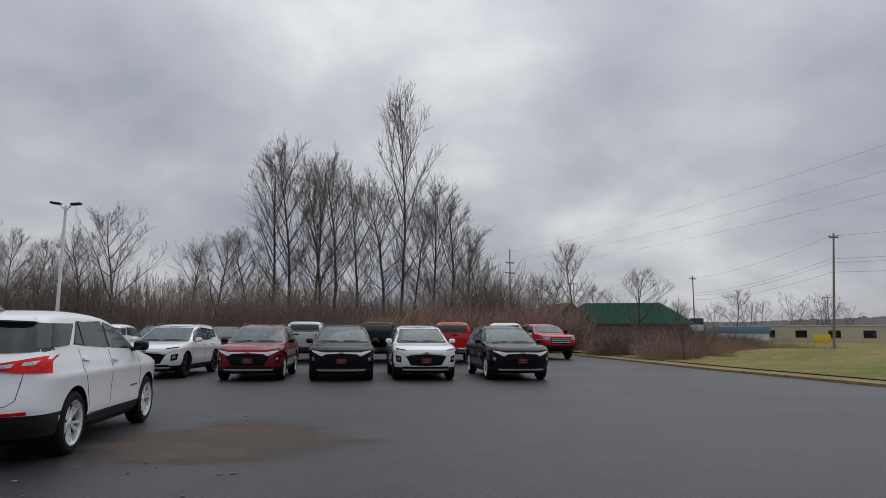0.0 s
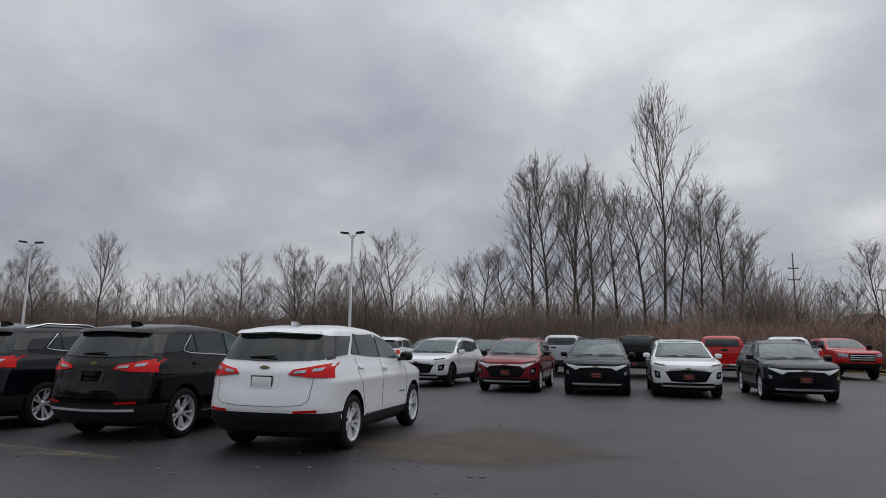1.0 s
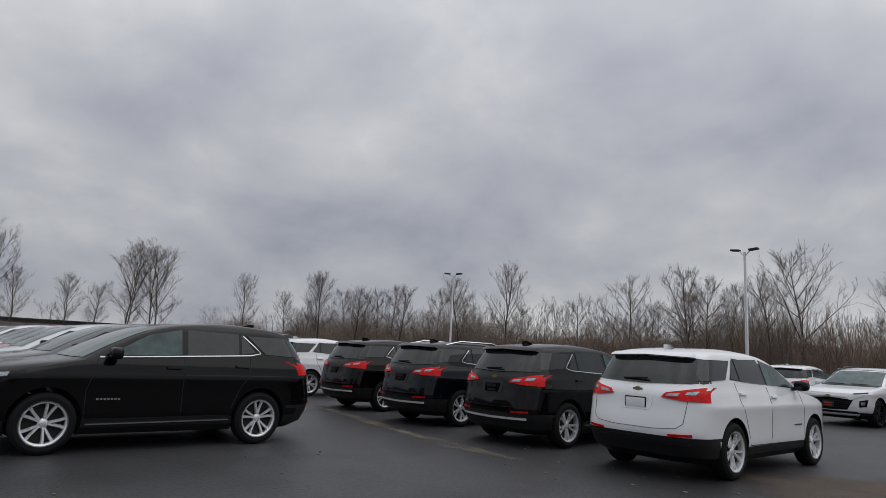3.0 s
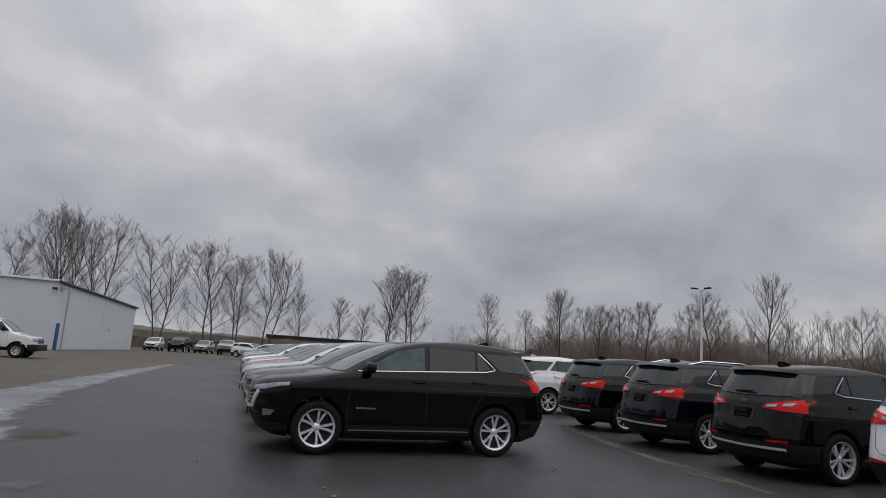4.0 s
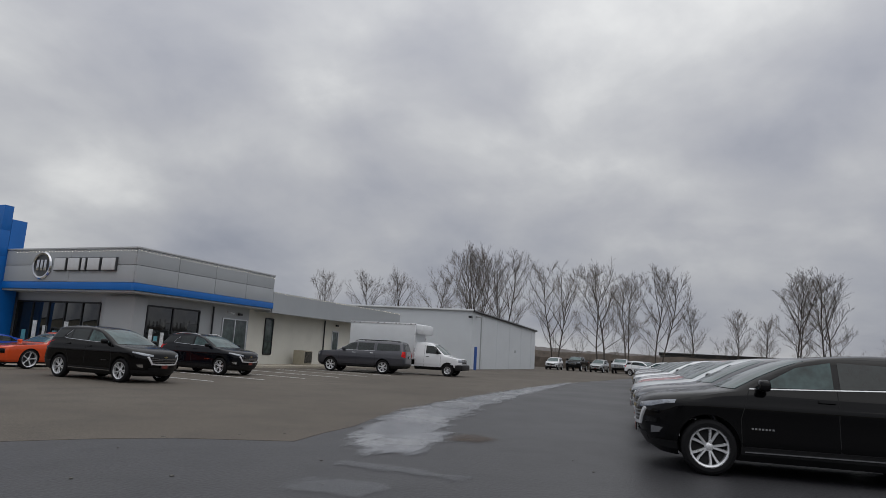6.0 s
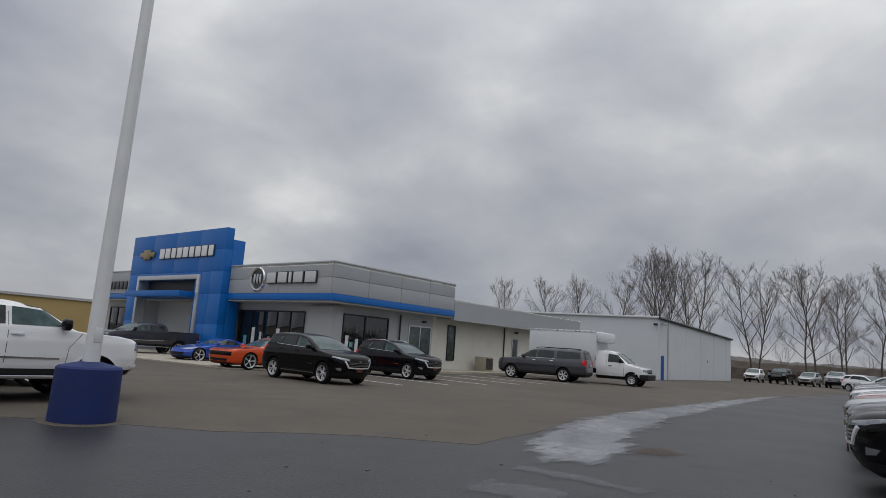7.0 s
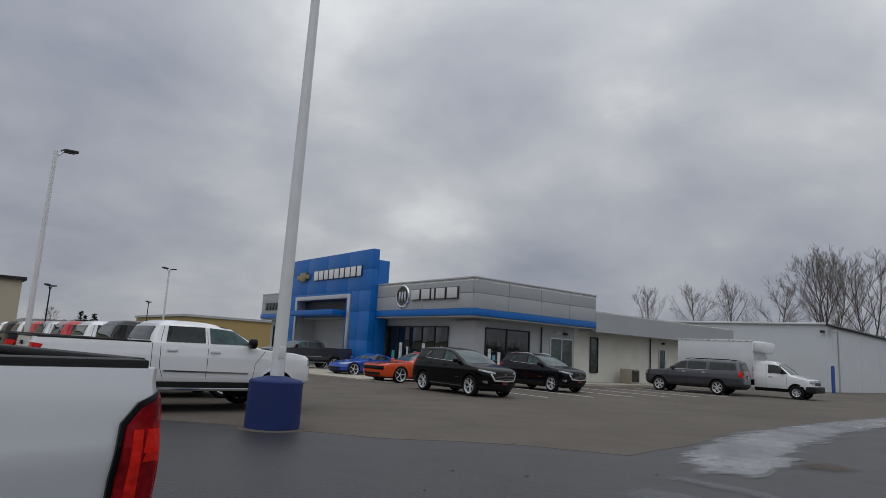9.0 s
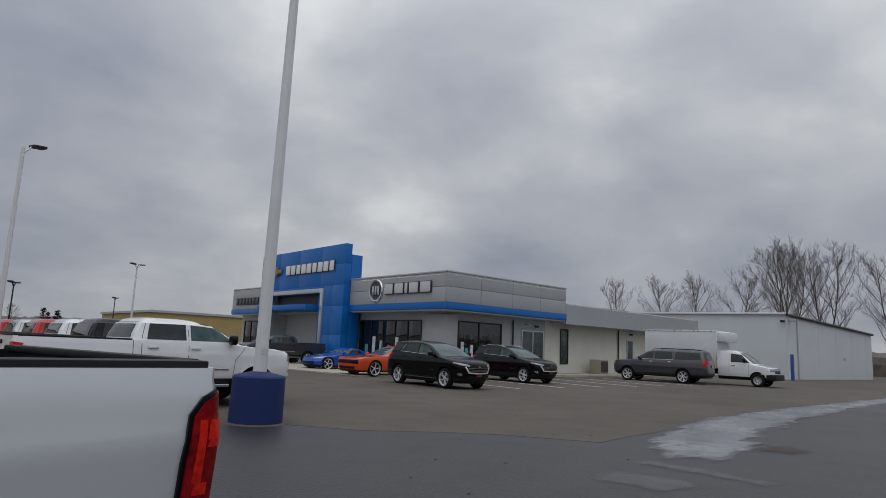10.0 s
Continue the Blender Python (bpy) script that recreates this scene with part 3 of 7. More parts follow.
BZ = Shape([
    (0.22, 2.10, -2.12, 0.80, 0.6, 0.5), (0.32, 2.30, -2.30, 0.90, 0.65, 0.5), (0.45, 2.38, -2.40, 0.945, 0.7, 0.5), (0.60, 2.42, -2.43, 0.97, 0.75, 0.5),
    (0.70, 2.43, -2.43, 0.958, 0.75, 0.5), (0.84, 2.43, -2.42, 0.962, 0.75, 0.5), (0.92, 2.41, -2.40, 0.975, 0.75, 0.5), (1.00, 2.30, -2.38, 0.96, 0.75, 0.48), (1.04, 2.08, -2.36, 0.945, 0.65, 0.48),
    (1.08, 1.62, -2.34, 0.93, 0.5, 0.46), (1.12, 1.20, -2.30, 0.91, 0.42, 0.45), (1.15, 1.05, -2.26, 0.895, 0.40, 0.44), (1.32, 0.72, -2.10, 0.83, 0.36, 0.4),
    (1.48, 0.38, -1.95, 0.77, 0.34, 0.38), (1.58, 0.12, -1.88, 0.72, 0.32, 0.36), (1.635, -0.15, -1.86, 0.66, 0.34, 0.35), (1.67, -0.5, -1.75, 0.57, 0.4, 0.4), (1.69, -0.9, -1.5, 0.4, 0.3, 0.3)], 3.0, 3.2)


def blazer(color, label, chrome=True, group=""):
    """A sporty crossover with a slim front, seen from its grille."""
    car = thing("sport_suv", label, "car", group=group)
    pm = PAINTS[color]
    bm = cut_body(body_bmesh(BZ, 0.40), [arch(1.46, 0.44, 1), arch(-1.40, 0.44, 1)], [pm, TRIM])
    part("body", bm, [pm, TRIM], car)
    add_wheels(car, 0.385, "blazer" if color == "white" else "eq", (1.46, -1.40), 0.83)
    glazing(car, BZ, [
        ([(0.82, 1.14), (-0.14, 1.15)], [(0.25, 1.48), (-0.14, 1.57)]),
        ([(-0.22, 1.15), (-1.0, 1.17)], [(-0.22, 1.575), (-1.0, 1.55)]),
        ([(-1.08, 1.18), (-1.60, 1.35)], [(-1.08, 1.545), (-1.62, 1.47)])],
        ([(0.86, 1.13), (-1.66, 1.26)], [(0.25, 1.50), (-1.64, 1.52)]), [GLASS_SIDE, GLASS, GLASS],
        [(0.88, 1.12), (-0.8, 1.145), (-1.1, 1.16), (-1.66, 1.33)] if chrome else None)
    part("windshield", patch(on_front(BZ), [(-0.80, 1.155), (0, 1.155), (0.80, 1.155)], [(-0.63, 1.60), (0, 1.62), (0.63, 1.60)], 16, 8, 0.010, 0.012), GLASS_LIGHT, car)
    part("rear_window", patch(on_rear(BZ), [(-0.70, 1.22), (0.70, 1.22)], [(-0.60, 1.58), (0.60, 1.58)], 12, 6, 0.012, 0.014), GLASS, car)
    part("cowl", patch(on_front(BZ), [(-0.78, 1.118), (0.78, 1.118)], [(-0.80, 1.15), (0.80, 1.15)], 12, 1, 0.012, 0.02), TRIM, car)
    part("grille", patch(on_front(BZ), [(-0.46, 0.47), (0, 0.45), (0.46, 0.47)], [(-0.62, 0.75), (0, 0.80), (0.62, 0.75)], 16, 5, 0.006, 0.03), GLOSS, car)
    for z, w in ((0.52, 0.46), (0.58, 0.50), (0.64, 0.53), (0.70, 0.56)):
        part("grille_bar", line_on(on_front(BZ), [(-w, z), (w, z)], 0.014, 12, 0.012, 0.02), TRIM, car)
    part("grille_chrome", patch(on_front(BZ), [(-0.86, 0.885), (-0.68, 0.79), (-0.56, 0.735), (-0.44, 0.80), (0, 0.825), (0.44, 0.80), (0.56, 0.735), (0.68, 0.79), (0.86, 0.885)], [(-0.86, 0.91), (-0.68, 0.88), (-0.56, 0.855), (-0.44, 0.85), (0, 0.855), (0.44, 0.85), (0.56, 0.855), (0.68, 0.88), (0.86, 0.91)], 40, 2, 0.02, 0.03), STRIP if chrome else pm, car)
    for s in (1, -1):
        part("running_light", patch(on_front(BZ), [(s * 0.62, 0.905), (s * 0.90, 0.94)], [(s * 0.62, 0.93), (s * 0.89, 0.975)], 8, 2, 0.014, 0.02), GLOSS, car, "slim dark running light")
        pod = part("headlight_housing", patch(on_front(BZ), [(s * 0.74, 0.55), (s * 0.88, 0.58)], [(s * 0.75, 0.73), (s * 0.90, 0.77)], 5, 4, 0.008, 0.02), GLOSS, car)
        part("headlight", patch(on_front(BZ), [(s * 0.78, 0.61), (s * 0.85, 0.62)], [(s * 0.78, 0.70), (s * 0.86, 0.71)], 4, 3, 0.016, 0.02), CLEAR_LENS, pod)
        mirror_unit(car, 0.70, 0.90, 1.17, s, pm if color == "white" else GLOSS)
        part("tail_light", patch(on_rear(BZ), [(s * 0.40, 0.98), (s * 0.93, 1.00)], [(s * 0.40, 1.08), (s * 0.90, 1.12)], 10, 3, 0.014, 0.02), RED_LENS, car)
        part("roof_rail", tube([(0.0, s * 0.62, 1.655), (-0.3, s * 0.62, 1.70), (-1.2, s * 0.61, 1.70), (-1.6, s * 0.60, 1.66)], 0.016, 6), GLOSS if not chrome else CHROME, car)
    part("front_skid_plate", patch(on_front(BZ), [(-0.66, 0.30), (0.66, 0.30)], [(-0.72, 0.355), (0.72, 0.355)], 14, 2, 0.035, 0.05), STRIP, car)
    part("lower_grille", patch(on_front(BZ), [(-0.62, 0.37), (0.62, 0.37)], [(-0.70, 0.43), (0.70, 0.43)], 14, 2, 0.008, 0.02), TRIM, car)
    plate(car, BZ.front(0, 0.60) + 0.03, 0.60, 1, PLATE, PLATE_R)
    badge(car, BZ.front(0, 0.84) + 0.02, 0.84, 1)
    handles(car, BZ, [(-0.02, 1.02), (-1.0, 1.04)], pm)
    for s in (1, -1):
        part("wiper", tube([(BZ.front(s * 0.35, 1.17) + 0.03, s * 0.35 + 0.2, 1.175), (BZ.front(s * 0.35, 1.17) + 0.03, s * 0.35 - 0.3, 1.185)], 0.010, 5), TRIM, car)
    seams(car, BZ, [[(1.02, 0.44), (1.0, 0.8), (0.92, 1.11)], [(-0.18, 0.44), (-0.18, 1.13)], [(-0.90, 0.46), (-1.08, 0.85), (-1.20, 1.14)]])
    return car


def pickup_shape(L=5.85, rail=1.36, top=1.82, hw=1.015, k=1.0, u=0.0):
    """k: how far the sides lean in towards the rail; u: how far they tuck under below the crease."""
    h = L / 2
    c = L / 2 - 2.06
    r = -h
    cr = r + L * 0.362
    return Shape([
        (0.42, h - 0.35, r + 0.15, hw - 0.20, 0.5, 0.2), (0.52, h - 0.12, r + 0.03, hw - 0.10, 0.5, 0.2), (0.66, h - 0.02, r + 0.01, hw - 0.03 - 0.03 * u, 0.5, 0.14), (0.85, h, r + 0.01, hw - 0.034 * u, 0.5, 0.14),
        (1.05, h - 0.01, r + 0.01, hw - 0.010 * u, 0.5, 0.14), (1.13, h - 0.03, r + 0.012, hw - 0.003 * k, 0.5, 0.14), (1.165, h - 0.05, r + 0.015, hw - 0.011 * k, 0.5, 0.14), (1.22, h - 0.14, r + 0.02, hw - 0.018 * k, 0.45, 0.14),
        (1.265, h - 0.42, r + 0.02, hw - 0.024 * k, 0.4, 0.14), (1.29, c + 1.12, r + 0.025, hw - 0.029 * k, 0.3, 0.14), (1.32, c + 0.82, r + 0.03, hw - 0.036 * k, 0.3, 0.14), (rail, c + 0.72, r + 0.035, hw - 0.047 * k, 0.3, 0.12),
        (rail + 0.004, c + 0.72, cr - 0.03, hw - 0.055, 0.3, 0.12), (1.50, c + 0.50, cr + 0.0, hw - 0.12, 0.28, 0.12), (1.70, c + 0.16, cr + 0.09, hw - 0.20, 0.28, 0.14),
        (top - 0.10, c - 0.03, cr + 0.13, hw - 0.245, 0.28, 0.16), (top - 0.045, c - 0.16, cr + 0.18, hw - 0.30, 0.3, 0.2), (top - 0.015, c - 0.34, cr + 0.27, hw - 0.40, 0.3, 0.2), (top, c - 0.52, cr + 0.36, hw - 0.58, 0.12, 0.12)], 3.4, 5.0)


def pickup(color, label, group="", L=5.85, tall_lamp=False, running_board=True, tonneau=False):
    """A crew-cab pickup truck with an open bed."""
    car = thing("pickup_truck", label, "truck", group=group)
    pm = PAINTS[color]
    sh = pickup_shape(L, k=0.5 if tall_lamp else 1.0, u=1.0 if tall_lamp else 0.0)
    h = L / 2
    fa, ra = h - 0.98, h - 0.98 - L * 0.592
    c, cr = h - 2.06, -h + L * 0.362
    bed = box(-h + 0.09, cr - 0.10, -0.86, 0.86, 0.86, 1.7)
    cuts = [arch(fa, 0.47, 1.1), arch(ra, 0.47, 1.1)] + ([] if tonneau else [bed])
    bm = cut_body(body_bmesh(sh, 0.60), cuts, [pm, TRIM])
    part("body", bm, [pm, TRIM], car)
    add_wheels(car, 0.405, "truck", (fa, ra), 0.87)
    zb = 1.385
    glazing(car, sh, [
        ([(c + 0.50, zb), (c - 0.42, zb)], [(c + 0.12, 1.66), (c - 0.42, 1.70)]),
        ([(c - 0.52, zb), (cr + 0.24, zb)], [(c - 0.52, 1.705), (cr + 0.30, 1.695)])],
        None, [GLASS_SIDE, GLASS])
    part("windshield", patch(on_front(sh), [(-0.82, 1.375), (0.82, 1.375)], [(-0.69, 1.745), (0.69, 1.745)], 14, 8, 0.010, 0.012), GLASS_LIGHT, car)
    part("rear_window", patch(on_rear(sh), [(-0.74, 1.40), (0.74, 1.40)], [(-0.66, 1.72), (0.66, 1.72)], 10, 5, 0.012, 0.014), GLASS, car)
    for s in (1, -1):
        part("bed_rail_cap", box(-h + 0.105, cr - 0.04, min(s * 0.855, s * 0.975), max(s * 0.855, s * 0.975), 1.352, 1.384, 0.008), TRIM, car)
        part("tail_light", patch(on_rear(sh), [(s * 0.87, 0.94), (s * 0.985, 0.95)], [(s * 0.86, 1.25), (s * 0.965, 1.25)], 6, 6, 0.012, 0.03), RED_LENS, car)
        if tall_lamp:
            rimp = part("tail_light_surround", patch(on_side(sh, s), [(-h + 0.20, 0.90), (-h + 0.20, 1.06), (-h + 0.185, 1.21), (-h + 0.14, 1.265)], [(-h + 0.004, 0.90), (-h + 0.005, 1.06), (-h + 0.007, 1.22), (-h + 0.010, 1.325)], 18, 8, 0.010, 0.03), GLOSS, car, "gloss black tail light surround")
            part("tail_lens", patch(on_side(sh, s), [(-h + 0.184, 0.92), (-h + 0.184, 1.06), (-h + 0.170, 1.20), (-h + 0.13, 1.25)], [(-h + 0.002, 0.92), (-h + 0.003, 1.06), (-h + 0.005, 1.21), (-h + 0.010, 1.305)], 18, 8, 0.020, 0.03), RED_DEEP, rimp, "deep red tail lens")
            for z0, z1, a, b in ((0.945, 0.985, 0.155, 0.10), (0.985, 1.19, 0.160, 0.125), (1.10, 1.125, 0.12, 0.03), (1.125, 1.19, 0.12, 0.05)):
                part("lens_block", patch(on_side(sh, s), [(-h + a, z0), (-h + b, z0)], [(-h + a - 0.008, z1), (-h + b, z1)], 5, 4, 0.0225, 0.02), RED_BRIGHT, rimp, "brighter red reflector block")
        else:
            part("tail_light_side", patch(on_side(sh, s), [(-h + 0.03, 1.06), (-h + 0.13, 1.08)], [(-h + 0.05, 1.25), (-h + 0.20, 1.23)], 5, 4, 0.012, 0.03), RED_LENS, car)
        mirror_unit(car, c + 0.42, 0.95, 1.43, s, GLOSS, (0.13, 0.24, 0.22))
        if running_board:
            part("running_board", box(ra + 0.60, fa - 0.62, min(s * 0.86, s * 1.02), max(s * 0.86, s * 1.02), 0.44, 0.50, 0.012), CHROME, car)
        part("side_moulding", line_on(on_side(sh, s), [(fa - 0.66, 0.80), (ra + 0.95, 0.82)], 0.03, 10, 0.014, 0.02), CHROME, car)
        part("headlight", patch(on_front(sh), [(s * 0.62, 0.98), (s * 0.98, 1.00)], [(s * 0.62, 1.12), (s * 0.95, 1.14)], 8, 3, 0.012, 0.02), CLEAR_LENS, car)
        part("arch_lip", patch(lambda a, b, s=s: ((ra + b * math.cos(a), s * sh.side(ra + b * math.cos(a), 0.9), 0.43 + b * math.sin(a)), (0, s, 0)), [(k * math.pi / 10 + 0.05, 0.465) for k in range(10)], [(k * math.pi / 10 + 0.05, 0.50) for k in range(10)], 18, 1, 0.012, 0.02), pm, car)
        part("front_arch_lip", patch(lambda a, b, s=s: ((fa + b * math.cos(a), s * sh.side(fa + b * math.cos(a), 0.9), 0.43 + b * math.sin(a)), (0, s, 0)), [(k * math.pi / 10 + 0.05, 0.465) for k in range(10)], [(k * math.pi / 10 + 0.05, 0.50) for k in range(10)], 18, 1, 0.012, 0.02), pm, car)
    part("tailgate_cap", box(-h + 0.03, -h + 0.11, -0.80, 0.80, 1.352, 1.384, 0.008), TRIM, car)
    part("tailgate_seam", line_on(on_rear(sh), [(-0.78, 0.68), (-0.78, 1.33)], 0.012, 6, 0.003, 0.01), HUB, car)
    part("tailgate_seam", line_on(on_rear(sh), [(0.78, 0.68), (0.78, 1.33)], 0.012, 6, 0.003, 0.01), HUB, car)
    part("tailgate_handle", box(-h - 0.006, -h + 0.05, -0.12, 0.12, 1.20, 1.27, 0.01), TRIM, car)
    part("rear_bumper", box(-h - 0.10, -h + 0.06, -0.94, 0.94, 0.50, 0.70, 0.03), CHROME if color in ("white", "red") else TRIM, car)
    part("grille", patch(on_front(sh), [(-0.56, 0.78), (0.56, 0.78)], [(-0.58, 1.12), (0.58, 1.12)], 12, 4, 0.008, 0.03), GLOSS, car)
    for z in (0.86, 0.95, 1.04):
        part("grille_bar", line_on(on_front(sh), [(-0.54, z), (0.54, z)], 0.03, 10, 0.022, 0.02), CHROME, car)
    part("front_bumper", patch(on_front(sh), [(-0.94, 0.54), (0, 0.52), (0.94, 0.54)], [(-0.98, 0.72), (0, 0.70), (0.98, 0.72)], 18, 3, 0.03, 0.05), pm if color == "white" else TRIM, car)
    plate(car, -h - 0.115, 0.60, -1, PLATE, PLATE_R)
    badge(car, sh.front(0, 0.95) + 0.03, 0.95, 1)
    handles(car, sh, [(c - 0.32, 1.22), (cr + 0.36, 1.22)], CHROME if color == "white" else pm)
    seams(car, sh, [[(fa - 0.55, 0.60), (fa - 0.52, 1.0), (c + 0.78, 1.28)], [(c - 0.47, 0.60), (c - 0.47, 1.71)], [(cr + 0.26, 0.62), (cr + 0.14, 0.9), (cr + 0.14, 1.38), (cr + 0.22, 1.70)], [(cr - 0.02, 0.62), (cr - 0.02, 1.345)]])
    return car


SB = Shape([
    (0.34, 2.55, -2.65, 0.86, 0.5, 0.3), (0.45, 2.78, -2.80, 0.96, 0.5, 0.3), (0.60, 2.84, -2.85, 1.01, 0.5, 0.3), (0.90, 2.85, -2.84, 1.02, 0.5, 0.3), (1.08, 2.82, -2.82, 1.01, 0.5, 0.3),
    (1.16, 2.66, -2.81, 1.0, 0.45, 0.3), (1.20, 2.2, -2.80, 0.99, 0.4, 0.3), (1.24, 1.72, -2.79, 0.975, 0.35, 0.3), (1.28, 1.50, -2.78, 0.96, 0.3, 0.3), (1.50, 1.12, -2.72, 0.88, 0.3, 0.28),
    (1.70, 0.78, -2.66, 0.80, 0.3, 0.26), (1.80, 0.52, -2.62, 0.75, 0.3, 0.26), (1.855, 0.2, -2.56, 0.68, 0.3, 0.3), (1.88, -0.2, -2.4, 0.55, 0.3, 0.3), (1.89, -0.6, -2.0, 0.35, 0.3, 0.3)], 3.2, 4.2)


def suburban(color, label, group=""):
    """A long full-size SUV."""
    car = thing("full_size_suv", label, "car", group=group)
    pm = PAINTS[color]
    part("body", cut_body(body_bmesh(SB, 0.46), [arch(1.85, 0.45, 1.1), arch(-1.45, 0.45, 1.1)], [pm, TRIM]), [pm, TRIM], car)
    add_wheels(car, 0.40, "truck", (1.85, -1.45), 0.87)
    glazing(car, SB, [
        ([(1.22, 1.30), (0.28, 1.31)], [(0.74, 1.68), (0.28, 1.74)]), ([(0.18, 1.31), (-0.82, 1.32)], [(0.18, 1.745), (-0.82, 1.745)]), ([(-1.02, 1.33), (-2.45, 1.36)], [(-1.02, 1.74), (-2.40, 1.72)])],
        None, [GLASS, GLASS, GLASS], [(1.26, 1.285), (-0.9, 1.30)])
    part("windshield", patch(on_front(SB), [(-0.85, 1.29), (0.85, 1.29)], [(-0.68, 1.81), (0.68, 1.81)], 14, 8, 0.010, 0.012), GLASS_LIGHT, car)
    part("rear_window", patch(on_rear(SB), [(-0.78, 1.34), (0.78, 1.34)], [(-0.66, 1.74), (0.66, 1.74)], 12, 5, 0.012, 0.014), GLASS, car)
    for s in (1, -1):
        part("tail_light", patch(on_rear(SB), [(s * 0.82, 0.98), (s * 0.99, 0.98)], [(s * 0.80, 1.32), (s * 0.94, 1.32)], 5, 5, 0.016, 0.03), RED_LENS, car)
        part("tail_light_side", patch(on_side(SB, s), [(-2.80, 1.0), (-2.58, 1.04)], [(-2.75, 1.32), (-2.62, 1.30)], 5, 4, 0.012, 0.03), RED_LENS, car)
        part("roof_rail", tube([(0.4, s * 0.66, 1.84), (0.1, s * 0.66, 1.92), (-2.0, s * 0.66, 1.92), (-2.4, s * 0.66, 1.86)], 0.02, 6), TRIM, car)
        mirror_unit(car, 1.05, 0.95, 1.36, s, pm, (0.13, 0.24, 0.19))
        part("headlight", patch(on_front(SB), [(s * 0.62, 0.92), (s * 0.99, 0.94)], [(s * 0.62, 1.06), (s * 0.98, 1.08)], 8, 3, 0.012, 0.02), CLEAR_LENS, car)
        part("sill_board", box(-0.95, 1.32, min(s * 0.84, s * 1.0), max(s * 0.84, s * 1.0), 0.40, 0.46, 0.01), TRIM, car)
    part("grille", patch(on_front(SB), [(-0.56, 0.72), (0.56, 0.72)], [(-0.60, 1.06), (0.60, 1.06)], 12, 4, 0.008, 0.03), GLOSS, car)
    part("grille_bar", line_on(on_front(SB), [(-0.56, 0.90), (0.56, 0.90)], 0.06, 10, 0.022, 0.02), CHROME, car)
    plate(car, -2.855, 1.0, -1, GLOSS, PLATE_W)
    handles(car, SB, [(0.38, 1.16), (-0.72, 1.17)], CHROME)
    seams(car, SB, [[(1.36, 0.48), (1.35, 1.0), (1.28, 1.27)], [(0.23, 0.48), (0.23, 1.73)], [(-0.95, 0.50), (-0.92, 1.0), (-0.92, 1.73)]])
    return car


SPORT = {
    "challenger": (Shape([
        (0.20, 2.35, -2.40, 0.84, 0.35, 0.4), (0.32, 2.46, -2.48, 0.92, 0.4, 0.4), (0.50, 2.50, -2.51, 0.95, 0.45, 0.4), (0.70, 2.50, -2.51, 0.96, 0.45, 0.4), (0.80, 2.46, -2.50, 0.955, 0.45, 0.4),
        (0.86, 2.30, -2.46, 0.945, 0.4, 0.4), (0.91, 1.5, -2.40, 0.93, 0.4, 0.4), (0.95, 0.95, -2.3, 0.915, 0.3, 0.4), (0.97, 0.86, -1.95, 0.90, 0.3, 0.4), (1.02, 0.74, -1.70, 0.86, 0.3, 0.4), (1.20, 0.38, -1.30, 0.76, 0.3, 0.4),
        (1.34, 0.08, -0.98, 0.68, 0.3, 0.4), (1.41, -0.15, -0.80, 0.60, 0.3, 0.3), (1.445, -0.35, -0.62, 0.45, 0.1, 0.1)], 4.5, 4.0), 1.50, -1.45, 0.37, 1.46, (0.68, -0.20, -1.05, 0.99, 1.35)),
    "corvette": (Shape([
        (0.14, 2.05, -2.0, 0.80, 0.7, 0.4), (0.28, 2.20, -2.20, 0.90, 0.8, 0.4), (0.45, 2.24, -2.25, 0.935, 0.9, 0.4), (0.62, 2.15, -2.25, 0.94, 1.0, 0.4), (0.72, 1.85, -2.24, 0.935, 0.9, 0.4),
        (0.80, 1.35, -2.22, 0.925, 0.7, 0.4), (0.86, 0.75, -2.18, 0.91, 0.4, 0.4), (0.90, 0.55, -2.1, 0.89, 0.35, 0.4), (0.96, 0.40, -1.75, 0.80, 0.3, 0.5), (1.08, 0.15, -1.25, 0.70, 0.3, 0.5), (1.17, -0.08, -0.90, 0.62, 0.3, 0.4),
        (1.22, -0.25, -0.65, 0.50, 0.2, 0.2), (1.235, -0.38, -0.5, 0.35, 0.05, 0.05)], 2.4, 3.6), 1.35, -1.36, 0.345, 1.2, (0.38, -0.35, -0.95, 0.915, 1.15)),
}


